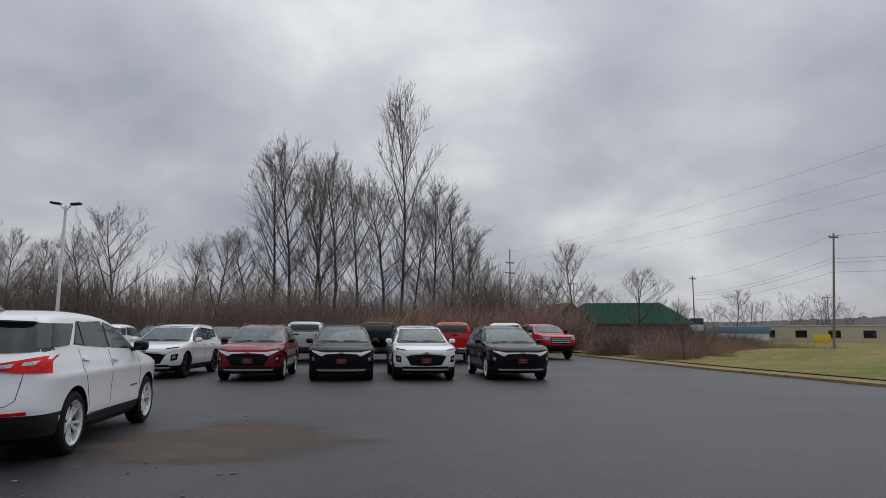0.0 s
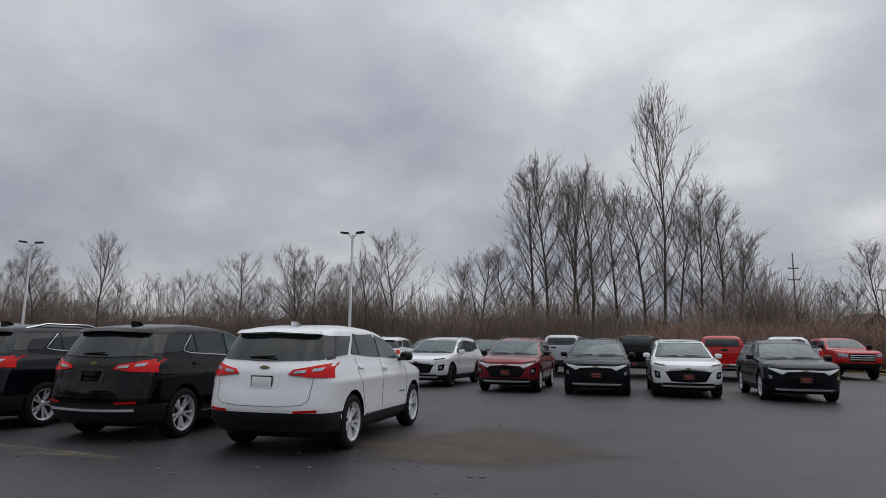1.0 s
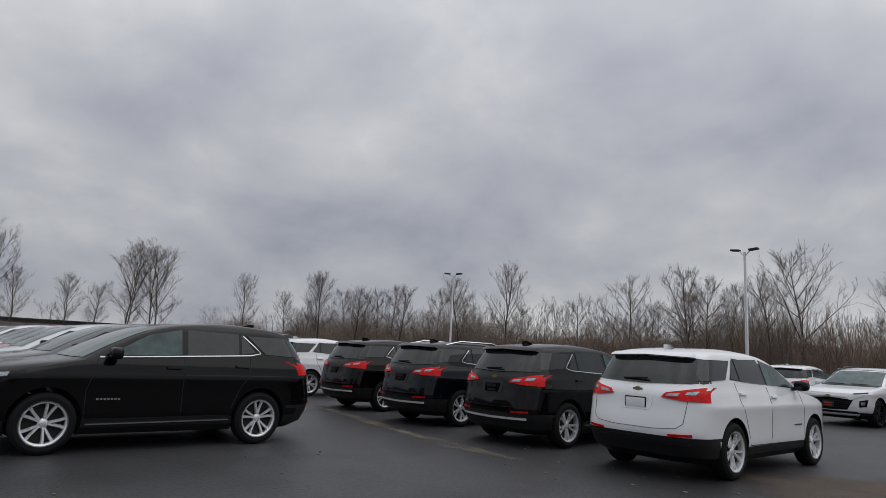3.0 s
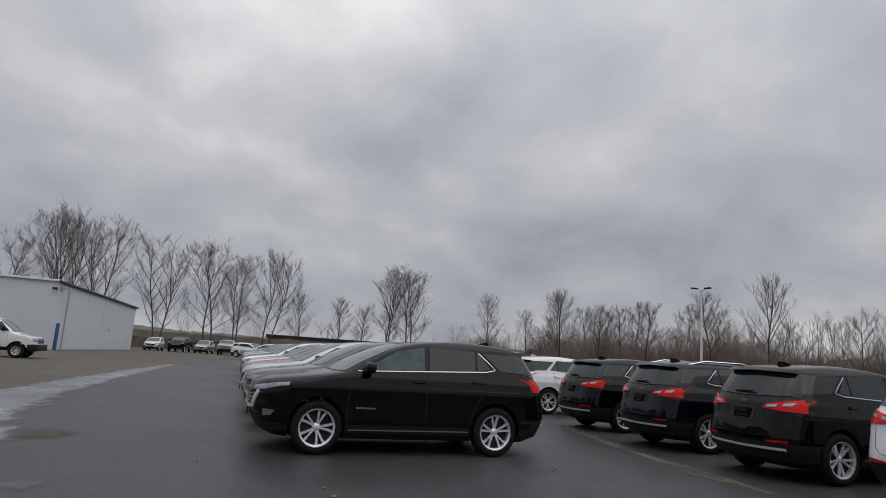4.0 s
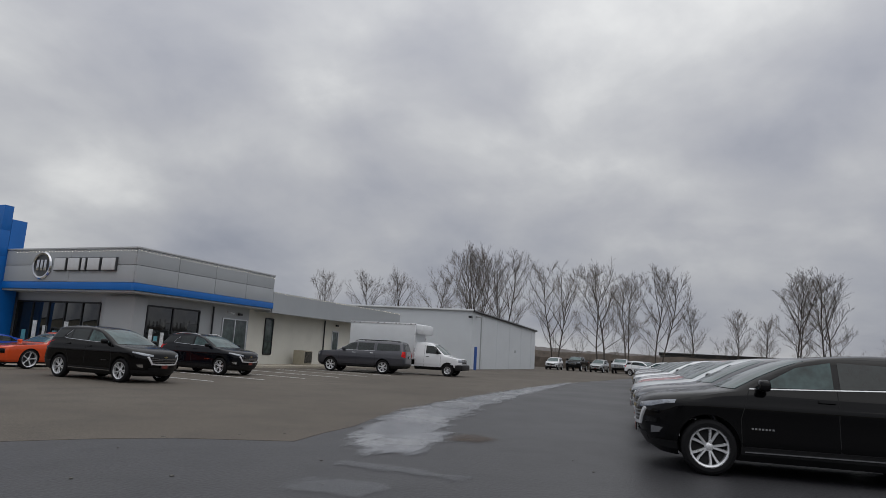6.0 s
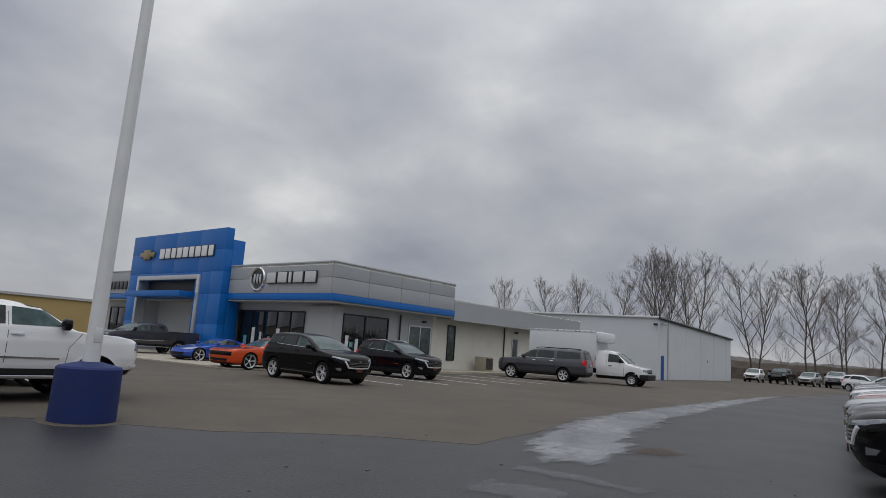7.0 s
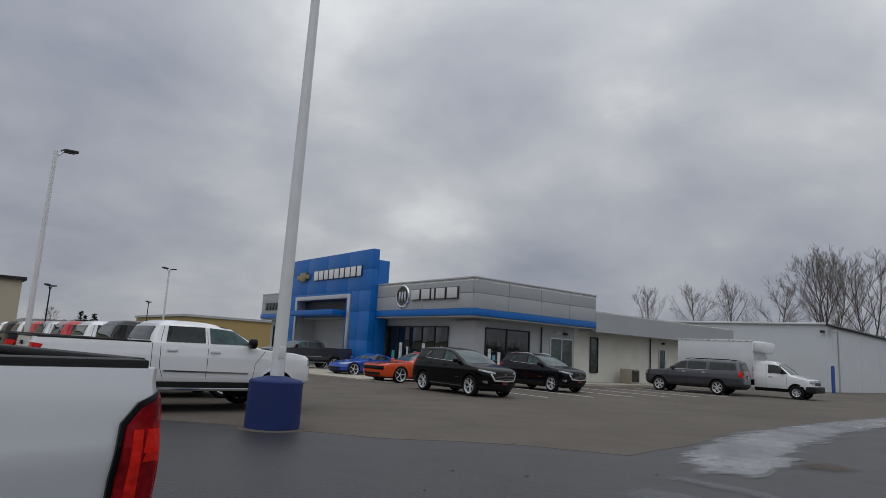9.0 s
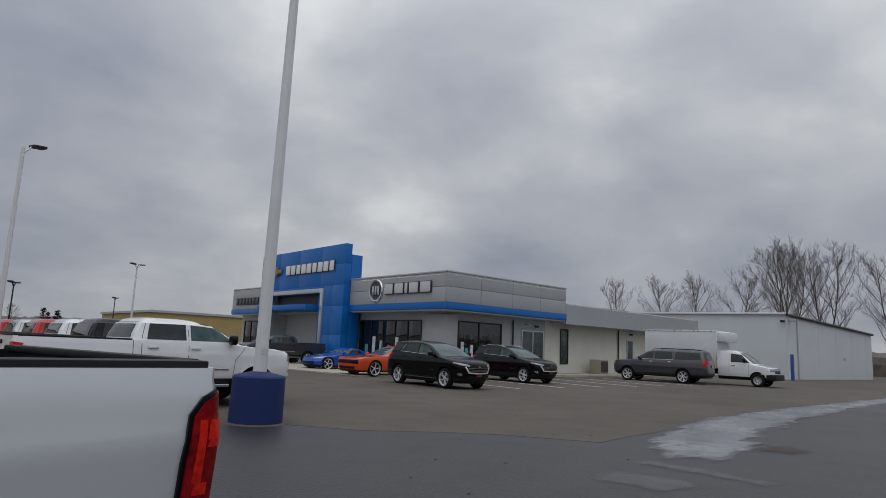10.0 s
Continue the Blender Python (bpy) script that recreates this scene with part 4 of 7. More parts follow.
def sports_car(kind, color, label):
    sh, fa, ra, r, top, (x0, x1, x2, zb, zt) = SPORT[kind]
    car = thing("coupe", label, "car")
    pm = PAINTS[color]
    part("body", cut_body(body_bmesh(sh, 0.22), [arch(fa, r + 0.03, 1), arch(ra, r + 0.03, 1)], [pm, TRIM]), [pm, TRIM], car)
    add_wheels(car, r, "sport", (fa, ra), 0.83)
    for s in (1, -1):
        part("side_window", patch(on_side(sh, s), [(x0, zb), (x1, zb), (x2 - 0.1, zb + 0.02)], [(x0 - 0.45, zt - 0.02), (x1, zt), (x2 + 0.2, zt - 0.04)], 12, 4, 0.01, 0.01), GLASS, car)
        mirror_unit(car, x0 - 0.02, 0.84, zb + 0.03, s, pm, (0.12, 0.2, 0.13))
        if kind == "challenger":
            part("headlight", patch(on_front(sh), [(s * 0.50, 0.60), (s * 0.82, 0.60)], [(s * 0.50, 0.72), (s * 0.82, 0.72)], 6, 3, 0.012, 0.02), GLOSS, car)
        else:
            part("headlight", patch(on_front(sh), [(s * 0.52, 0.60), (s * 0.80, 0.62)], [(s * 0.56, 0.66), (s * 0.86, 0.72)], 6, 3, 0.012, 0.02), CLEAR_LENS, car)
        part("tail_light", patch(on_rear(sh), [(s * 0.25, 0.70), (s * 0.80, 0.70)], [(s * 0.25, 0.80), (s * 0.80, 0.80)], 8, 2, 0.01, 0.02), RED_DARK, car)
    part("windshield", patch(on_front(sh), [(-0.68, zb + 0.02), (0.68, zb + 0.02)], [(-0.52, top - 0.10), (0.52, top - 0.10)], 12, 6, 0.01, 0.012), GLASS_LIGHT, car)
    part("rear_window", patch(on_rear(sh), [(-0.62, zb + 0.08), (0.62, zb + 0.08)], [(-0.48, top - 0.10), (0.48, top - 0.10)], 12, 6, 0.012, 0.014), GLASS, car)
    if kind == "challenger":
        part("grille", patch(on_front(sh), [(-0.86, 0.575), (0.86, 0.575)], [(-0.86, 0.745), (0.86, 0.745)], 16, 3, 0.007, 0.03), GLOSS, car)
        for s in (1, -1):
            part("hood_stripe", patch(on_front(sh), [(s * 0.14, 0.82), (s * 0.46, 0.82)], [(s * 0.14, 0.94), (s * 0.46, 0.94)], 6, 10, 0.006, 0.01), TRIM, car)
    part("lower_grille", patch(on_front(sh), [(-0.6, 0.30), (0.6, 0.30)], [(-0.66, 0.44), (0.66, 0.44)], 12, 2, 0.008, 0.02), TRIM, car)
    part("splitter", patch(on_front(sh), [(-0.8, 0.21), (0, 0.21), (0.8, 0.21)], [(-0.8, 0.25), (0, 0.25), (0.8, 0.25)], 14, 1, 0.05, 0.06), TRIM, car)
    seams(car, sh, [[(x0 + 0.05, 0.30), (x0 + 0.05, 0.85)], [(x2 + 0.25, 0.32), (x2 + 0.12, 0.85)]])
    return car


VAN = Shape([
    (0.36, 2.30, -0.6, 0.82, 0.4, 0.1), (0.50, 2.45, -0.6, 0.94, 0.4, 0.1), (0.75, 2.50, -0.6, 0.985, 0.42, 0.1), (1.00, 2.48, -0.6, 0.99, 0.42, 0.1), (1.12, 2.38, -0.6, 0.985, 0.42, 0.1), (1.18, 2.05, -0.6, 0.975, 0.4, 0.1),
    (1.25, 1.65, -0.6, 0.965, 0.4, 0.1), (1.30, 1.50, -0.6, 0.955, 0.35, 0.1), (1.60, 1.12, -0.6, 0.90, 0.3, 0.1), (1.90, 0.72, -0.6, 0.83, 0.3, 0.1), (2.02, 0.48, -0.6, 0.76, 0.3, 0.1), (2.08, 0.2, -0.6, 0.6, 0.3, 0.1)], 3.2, 8)


def box_truck(label):
    """A cutaway van with a tall plain cargo box behind its cab."""
    car = thing("box_truck", label, "truck")
    pm = PAINTS["white"]
    wall = material("fibreglass_box_wall", (0.66, 0.68, 0.70), 0.45, 0, 0.05, 1.2, 40)
    part("cab", cut_body(body_bmesh(VAN, 0.52), [arch(1.62, 0.45, 1.1)], [pm, TRIM]), [pm, TRIM], car)
    add_wheels(car, 0.375, "steel", (1.62, -2.65), 0.86)
    body = part("cargo_box", box(-5.05, -0.55, -1.17, 1.17, 0.98, 3.20, 0.03), wall, car)
    part("roof_rounding", box(-0.60, 0.02, -1.12, 1.12, 2.52, 3.15, 0.2), wall, car)
    for s in (1, -1):
        part("corner_post", box(-0.60, -0.535, min(s * 1.10, s * 1.19), max(s * 1.10, s * 1.19), 0.96, 3.22, 0.01), ALLOY, body)
        part("top_rail", box(-5.06, -0.55, min(s * 1.15, s * 1.19), max(s * 1.15, s * 1.19), 3.12, 3.22, 0.01), ALLOY, body)
        part("bottom_rail", box(-5.06, -0.55, min(s * 1.15, s * 1.185), max(s * 1.15, s * 1.185), 0.95, 1.05, 0.01), ALLOY, body)
        part("side_window", patch(on_side(VAN, s), [(1.20, 1.36), (0.16, 1.37)], [(0.74, 1.82), (0.16, 1.86)], 8, 4, 0.01, 0.01), GLASS, car)
        mirror_unit(car, 0.95, 0.96, 1.48, s, GLOSS, (0.10, 0.20, 0.30))
        part("headlight", patch(on_front(VAN), [(s * 0.58, 0.88), (s * 0.93, 0.90)], [(s * 0.58, 1.06), (s * 0.93, 1.06)], 6, 3, 0.012, 0.02), CLEAR_LENS, car)
    part("windshield", patch(on_front(VAN), [(-0.84, 1.33), (0.84, 1.33)], [(-0.70, 1.94), (0.70, 1.94)], 12, 7, 0.01, 0.012), GLASS_LIGHT, car)
    part("grille", patch(on_front(VAN), [(-0.56, 0.80), (0.56, 0.80)], [(-0.56, 1.06), (0.56, 1.06)], 10, 3, 0.01, 0.03), GLOSS, car)
    part("front_bumper", patch(on_front(VAN), [(-0.93, 0.45), (0, 0.43), (0.93, 0.45)], [(-0.95, 0.68), (0, 0.66), (0.95, 0.68)], 16, 2, 0.05, 0.07), TRIM, car)
    part("bumper_shell", box(2.08, 2.60, -0.985, 0.985, 0.40, 0.74, 0.06), TRIM, car, "black wrap-round front bumper")
    part("chassis_rail", box(-4.9, -0.4, -0.45, 0.45, 0.62, 0.96, 0.02), TRIM, car)
    handles(car, VAN, [(0.30, 1.16)], GLOSS)
    seams(car, VAN, [[(1.14, 0.55), (1.15, 1.28)], [(0.06, 0.55), (0.06, 1.88)]])
    return car


# ---- ground and paving ----
def ring_noise(pts, step=0.8, amp=0.25, seed=0):
    """A closed outline with its straight runs roughened."""
    out = []
    for (x0, y0), (x1, y1) in zip(pts, pts[1:] + pts[:1]):
        n = max(1, int(math.hypot(x1 - x0, y1 - y0) / step))
        for i in range(n):
            x, y = x0 + (x1 - x0) * i / n, y0 + (y1 - y0) * i / n
            d = Vector((x * 0.9 + seed, y * 0.9, seed * 3.1))
            out.append((x + amp * noise.noise(d) + amp * 0.5 * noise.noise(d * 3.7), y + amp * noise.noise(d + Vector((9, 4, 1))) + amp * 0.5 * noise.noise(d * 3.3)))
    return out


def sheet(name, outline, z, mat, label, category="ground", thick=0.02, kind="structure"):
    ob = part(name, add_prism(bmesh.new(), outline, z - thick, z), mat, None, smooth=False)
    return tagged(ob, label, category, kind=kind)


def ground_material(name, a, b, c, rough, big, fine, bump, gloss_patches=0.0):
    """Paving or soil: broad stains, medium mottling and fine grain."""
    m = bpy.data.materials.new(name)
    m.use_nodes = True
    nt = m.node_tree
    bs = nt.nodes["Principled BSDF"]
    bs.inputs["Specular IOR Level"].default_value = 0.25
    geo = nt.nodes.new("ShaderNodeNewGeometry")
    fac = []
    for s, d in ((big, 5), (big * 7, 5), (fine, 3)):
        n = nt.nodes.new("ShaderNodeTexNoise")
        n.inputs["Scale"].default_value, n.inputs["Detail"].default_value = s, d
        nt.links.new(geo.outputs["Position"], n.inputs["Vector"])
        fac.append(n.outputs[0])
    ramp = nt.nodes.new("ShaderNodeValToRGB")
    ramp.color_ramp.elements[0].position, ramp.color_ramp.elements[0].color = 0.36, (*a, 1)
    ramp.color_ramp.elements[1].position, ramp.color_ramp.elements[1].color = 0.64, (*b, 1)
    nt.links.new(fac[0], ramp.inputs[0])
    mix = nt.nodes.new("ShaderNodeMixRGB")
    mix.inputs[2].default_value = (*c, 1)
    mr = nt.nodes.new("ShaderNodeMapRange")
    mr.inputs[1].default_value, mr.inputs[2].default_value, mr.inputs[3].default_value, mr.inputs[4].default_value = 0.45, 0.75, 0.0, 0.7
    nt.links.new(fac[1], mr.inputs[0])
    nt.links.new(mr.outputs[0], mix.inputs[0])
    nt.links.new(ramp.outputs[0], mix.inputs[1])
    grain = nt.nodes.new("ShaderNodeMixRGB")
    grain.blend_type = "MULTIPLY"
    grain.inputs[0].default_value = 1.0
    gr = nt.nodes.new("ShaderNodeMapRange")
    gr.inputs[1].default_value, gr.inputs[2].default_value, gr.inputs[3].default_value, gr.inputs[4].default_value = 0.3, 0.7, 0.55, 1.45
    nt.links.new(fac[2], gr.inputs[0])
    nt.links.new(mix.outputs[0], grain.inputs[1])
    nt.links.new(gr.outputs[0], grain.inputs[2])
    nt.links.new(grain.outputs[0], bs.inputs["Base Color"])
    rr = nt.nodes.new("ShaderNodeMapRange")
    rr.inputs[1].default_value, rr.inputs[2].default_value, rr.inputs[3].default_value, rr.inputs[4].default_value = 0.35, 0.65, rough - gloss_patches, rough
    nt.links.new(fac[0], rr.inputs[0])
    nt.links.new(rr.outputs[0], bs.inputs["Roughness"])
    bp = nt.nodes.new("ShaderNodeBump")
    bp.inputs["Strength"].default_value, bp.inputs["Distance"].default_value = bump, 0.01
    nt.links.new(fac[2], bp.inputs["Height"])
    nt.links.new(bp.outputs[0], bs.inputs["Normal"])
    return m


def soften(m, edge=1.1, scale=2.2, most=0.8, width=1.0):
    """Lets a stain fade out raggedly over its rim, by the mesh's own fade value."""
    nt = m.node_tree
    bs, out = nt.nodes["Principled BSDF"], nt.nodes["Material Output"]
    at = nt.nodes.new("ShaderNodeAttribute")
    at.attribute_name = "fade"
    geo = nt.nodes.new("ShaderNodeNewGeometry")
    mp = nt.nodes.new("ShaderNodeMapping")
    mp.inputs["Scale"].default_value = (0.45, 1.3, 1)
    n = nt.nodes.new("ShaderNodeTexNoise")
    n.inputs["Scale"].default_value, n.inputs["Detail"].default_value, n.inputs["Roughness"].default_value = scale, 6, 0.62
    nt.links.new(geo.outputs["Position"], mp.inputs[0])
    nt.links.new(mp.outputs[0], n.inputs["Vector"])
    a = nt.nodes.new("ShaderNodeMath")
    a.operation = "MULTIPLY_ADD"
    a.inputs[1].default_value = 2.2
    nt.links.new(n.outputs[0], a.inputs[0])
    nt.links.new(at.outputs["Fac"], a.inputs[2])
    mr = nt.nodes.new("ShaderNodeMapRange")
    mr.interpolation_type = "SMOOTHSTEP"
    mr.inputs[1].default_value, mr.inputs[2].default_value, mr.inputs[4].default_value = edge + 0.65 - width / 2, edge + 0.65 + width / 2, most
    nt.links.new(a.outputs[0], mr.inputs[0])
    tr = nt.nodes.new("ShaderNodeBsdfTransparent")
    mix = nt.nodes.new("ShaderNodeMixShader")
    nt.links.new(mr.outputs[0], mix.inputs[0])
    nt.links.new(tr.outputs[0], mix.inputs[1])
    nt.links.new(bs.outputs[0], mix.inputs[2])
    nt.links.new(mix.outputs[0], out.inputs[0])
    return m


def stain(name, outline, z, mat, label, category, rim=0.5):
    """A thin stain on the paving whose fade value falls to nothing at its rim."""
    xs, ys = [p[0] for p in outline], [p[1] for p in outline]
    cell = max(0.12, (max(xs) - min(xs)) / 220)
    nx, ny = int((max(xs) - min(xs)) / cell) + 2, int((max(ys) - min(ys)) / cell) + 2
    gx, gy = min(xs) - cell / 2 + cell * np.arange(nx + 1), min(ys) - cell / 2 + cell * np.arange(ny + 1)
    px, py = np.meshgrid(gx, gy, indexing="ij")
    inside, dist = np.zeros(px.shape, bool), np.full(px.shape, 1e9)
    for (x0, y0), (x1, y1) in zip(outline, outline[1:] + outline[:1]):
        if y0 != y1:
            inside ^= ((y0 > py) != (y1 > py)) & (px < (x1 - x0) * (py - y0) / (y1 - y0) + x0)
        t = np.clip(((px - x0) * (x1 - x0) + (py - y0) * (y1 - y0)) / max(1e-9, (x1 - x0) ** 2 + (y1 - y0) ** 2), 0, 1)
        dist = np.minimum(dist, np.hypot(px - x0 - t * (x1 - x0), py - y0 - t * (y1 - y0)))
    fade = np.where(inside, np.clip(dist / rim, 0, 1), 0.0)
    bm = bmesh.new()
    lay = bm.verts.layers.float.new("fade")
    made = {}
    for a in range(nx):
        for b in range(ny):
            quad = ((a, b), (a + 1, b), (a + 1, b + 1), (a, b + 1))
            if max(fade[q] for q in quad) <= 0:
                continue
            for q in quad:
                if q not in made:
                    made[q] = bm.verts.new((px[q], py[q], z))
                    made[q][lay] = float(fade[q])
            bm.faces.new([made[q] for q in quad])
    return tagged(part(name, bm, mat, None, smooth=False), label, category, kind="structure")


SOIL = ground_material("winter_grass_soil", (0.075, 0.068, 0.035), (0.12, 0.10, 0.05), (0.06, 0.07, 0.028), 0.95, 0.06, 9, 0.5)
SEALED = ground_material("sealed_asphalt", (0.026, 0.026, 0.029), (0.046, 0.046, 0.050), (0.021, 0.021, 0.024), 0.56, 0.22, 24, 0.8, 0.14)
OLD = ground_material("worn_asphalt", (0.092, 0.080, 0.067), (0.124, 0.109, 0.092), (0.076, 0.068, 0.060), 0.85, 0.12, 40, 0.4)
SEALED.node_tree.nodes["Principled BSDF"].inputs["Specular IOR Level"].default_value = 0.42
# damp asphalt: the sky's shine on it is painted in as pale base colours
WET = soften(ground_material("wet_sky_sheen", (0.21, 0.218, 0.237), (0.30, 0.308, 0.325), (0.115, 0.119, 0.13), 0.32, 0.6, 30, 0.2, 0.2), 0.98, 2.6, 0.86, 0.7)
WET_THIN = soften(ground_material("thin_wet_sheen", (0.135, 0.142, 0.156), (0.185, 0.192, 0.206), (0.085, 0.088, 0.096), 0.4, 0.6, 30, 0.2, 0.2), 1.0, 1.5, 0.42, 0.6)
MUD = soften(ground_material("dried_mud_stain", (0.098, 0.076, 0.060), (0.125, 0.094, 0.072), (0.066, 0.057, 0.049), 0.85, 0.35, 30, 0.3), 1.05, 0.9, 0.68, 1.3)
CONC = ground_material("pale_concrete", (0.34, 0.31, 0.26), (0.44, 0.40, 0.33), (0.30, 0.28, 0.24), 0.85, 0.3, 30, 0.25)
GRASS_M = ground_material("mown_grass", (0.105, 0.125, 0.028), (0.17, 0.145, 0.042), (0.27, 0.19, 0.07), 0.95, 0.18, 14, 0.8)
LINE_M = ground_material("worn_white_line", (0.58, 0.58, 0.57), (0.70, 0.70, 0.69), (0.25, 0.25, 0.24), 0.8, 1.5, 25, 0.2)
YELLOW_M = soften(ground_material("worn_yellow_line", (0.19, 0.165, 0.115), (0.25, 0.215, 0.15), (0.07, 0.066, 0.055), 0.85, 1.2, 20, 0.2), 1.55, 2.4)

bm = bmesh.new()
bmesh.ops.create_grid(bm, x_segments=40, y_segments=40, size=2500)
ground = tagged(part("ground", bm, SOIL, None, smooth=False), "flat dull winter field of brown and green grass", "ground", kind="structure")
ground.location.z = -0.03
LOT = [(11.9, 17.2), (10.3, 25.2), (8.2, 42.0), (2, 46), (-60, 46), (-108, 40), (-108, -70), (30, -70), (30, -20), (14.5, 2)]
asphalt = sheet("road", ring_noise(LOT, 2.5, 0.25, 1), 0.0, SEALED, "dark freshly sealed asphalt of the car lot", "asphalt", 0.025)
OLD_EDGE = [(30, -30), (6, -18.5), (-1.5, -13.1), (-3.0, -11.6), (-4.9, -9.3), (-6.8, -7.9), (-7.6, -6.5), (-10.2, -6.9), (-13.3, -7.7), (-20.0, -8.4), (-36, -9.0), (-60, -8.0), (-107, -4), (-107, -69), (29, -69)]
sheet("pavement_old", ring_noise(OLD_EDGE, 0.9, 0.22, 2), 0.005, OLD, "older worn brownish asphalt in front of the showroom", "asphalt", 0.02)
# damp areas, their sky reflection put into the pale colour
stain("wet_streak", ring_noise([(-7.0, -5.3), (-8.8, -6.55), (-13.3, -7.95), (-20.2, -8.7), (-30, -9.1), (-37, -9.3), (-46, -8.9), (-36, -8.0), (-24, -7.1), (-16.3, -6.3), (-11.6, -5.4), (-10.4, -4.9), (-9.4, -4.5), (-7.6, -4.4)], 0.3, 0.12, 5), 0.012, WET, "damp streak on the asphalt with sky sheen painted in pale", "puddle", 0.55)
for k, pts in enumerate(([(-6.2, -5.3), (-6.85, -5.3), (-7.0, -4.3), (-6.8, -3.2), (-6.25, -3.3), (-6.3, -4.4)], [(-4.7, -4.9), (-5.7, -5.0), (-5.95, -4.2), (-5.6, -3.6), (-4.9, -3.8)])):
    stain("wet_patch", ring_noise(pts, 0.2, 0.08, 8 + k), 0.012, WET_THIN, "small damp patch on dark asphalt with painted pale sheen", "puddle", 0.36)
stain("mud_stain", ring_noise([(-5.6, 7.2), (-5.0, 8.8), (-4.2, 10.4), (-2.4, 9.6), (-1.2, 7.9), (-2.2, 6.2), (-3.3, 5.7), (-4.8, 6.2)], 0.3, 0.2, 4), 0.008, MUD, "brown dried mud stain on the asphalt", "stain", 0.9)
stain("mud_stain", ring_noise([(-9.4, -4.9), (-10.5, -5.1), (-10.9, -4.5), (-10.3, -4.0), (-9.5, -4.2)], 0.2, 0.08, 6), 0.014, MUD, "small brown dried mud stain on the asphalt", "stain", 0.3)
stain("worn_yellow_line", ring_noise([(-15.4, 5.6), (-15.2, 5.0), (-11.0, 4.6), (-8.6, 4.55), (-6.9, 4.85), (-7.0, 5.3), (-9.6, 5.15), (-12.0, 5.3)], 0.25, 0.05, 3), 0.008, YELLOW_M, "worn dirty yellow paint line on asphalt", "line", 0.18)

# parking bays in front of the showroom
for k in range(8):
    x = -17.5 - 2.95 * k
    sheet("bay_line", [(x - 0.05, -17.0 - 0.2 * k * 0.5), (x + 0.05, -17.0 - 0.2 * k * 0.5), (x - 0.55, -23.6), (x - 0.65, -23.6)], 0.012, LINE_M, "worn white painted parking bay line", "line", 0.006)
# pale concrete pad round the portal and the walk along the wall
sheet("pavement_pad", [(-15.1, -24.6), (-14.6, -29.0), (-13.6, -36), (-13.4, -62), (-26, -62), (-26, -24.6)], 0.06, CONC, "pale concrete forecourt pad before the showroom", "pavement", 0.06)
sheet("pavement_walk", [(-26.01, -24.6), (-26.01, -28), (-50, -28), (-50, -24.6)], 0.13, CONC, "raised concrete walk along the white wall", "pavement", 0.13)

# grass rise beyond the kerb
bm = bmesh.new()
NX, NY = 60, 44
gv = []
for i in range(NX + 1):
    row = []
    for j in range(NY + 1):
        y = 2 + 118 * (j / NY) ** 1.25
        edge = float(np.interp(y, [2, 17.2, 25.2, 42, 60, 120], [14.6, 12.2, 10.6, 8.5, 8.0, 6.0]))
        x = edge + 0.8 + 130 * (i / NX) ** 1.6
        d = x - edge
        rise = 0.02 + 0.10 * min(1, d / 0.35) + 0.55 * float(np.interp(d, [2, 9, 20], [0, 1, 1])) * float(np.interp(y, [14, 24, 34, 48], [0.9, 1, 1, 0.15])) * (0.3 if x < 16 and y > 26 else 1)
        rise += 0.05 * noise.noise(Vector((x * 0.5, y * 0.5, 0)))
        row.append(bm.verts.new((x, y, max(0.02, rise))))
    gv.append(row)
for i in range(NX):
    for j in range(NY):
        bm.faces.new((gv[i][j], gv[i + 1][j], gv[i + 1][j + 1], gv[i][j + 1]))
grass_bank = tagged(part("ground_grass", bm, GRASS_M, None), "gently rising winter lawn beside the lot", "lawn", kind="structure")
VERGE = ground_material("dead_grass_verge", (0.20, 0.15, 0.07), (0.27, 0.20, 0.095), (0.10, 0.085, 0.045), 0.95, 0.7, 16, 0.8)
bm = bmesh.new()
kerb_pts = [(14.6, 2), (12.25, 17.0), (10.6, 25.2), (8.5, 42)]
for (x0, y0), (x1, y1) in zip(kerb_pts, kerb_pts[1:]):
    add_prism(bm, [(x0 - 0.35, y0), (x0 + 0.9, y0), (x1 + 0.9, y1), (x1 - 0.35, y1)], 0.0, 0.08)
tagged(part("kerb", bm, VERGE, None, smooth=False), "low kerb overgrown with dead brown grass", "kerb", kind="structure")

# ---- showroom building ----
PANEL = material("aluminium_cladding_panel", (0.36, 0.38, 0.40), 0.5, 0.0, 0.04, 0.8, 30, random_v=0.03)
BLUE = material("blue_cladding", (0.002, 0.125, 0.45), 0.36, 0.0, 0.04, 0.8, 30, random_v=0.006)
WHITEWALL = material("painted_block_wall", (0.66, 0.65, 0.59), 0.7, 0, 0.06, 1.2, 40, bump=0.12, bump_scale=12)
METALWALL = material("white_metal_siding", (0.62, 0.65, 0.68), 0.45, 0.1, 0.04, 0.5, 20)
DARKGLASS = material("showroom_glass", (0.010, 0.012, 0.013), 0.03, 0, 0.3, 0.7, 3, spec=0.8)
FRAME = material("dark_aluminium_frame", (0.035, 0.037, 0.04), 0.4, 0.6, 0.1)
SILVERTRIM = material("silver_trim", (0.60, 0.62, 0.64), 0.3, 0.7, 0.05)
ROOFCAP = material("roof_cap_metal", (0.50, 0.51, 0.52), 0.4, 0.5, 0.06)
BULB = material("string_light_bulb", (1.0, 0.93, 0.80), 0.3, 0, 0.02, emit=0.9)
STUCCO_D = material("grey_soffit", (0.36, 0.37, 0.38), 0.7, 0, 0.06)
INTERIOR = material("dim_interior", (0.12, 0.12, 0.12), 0.8, 0, 0.5, 0.6, 3)

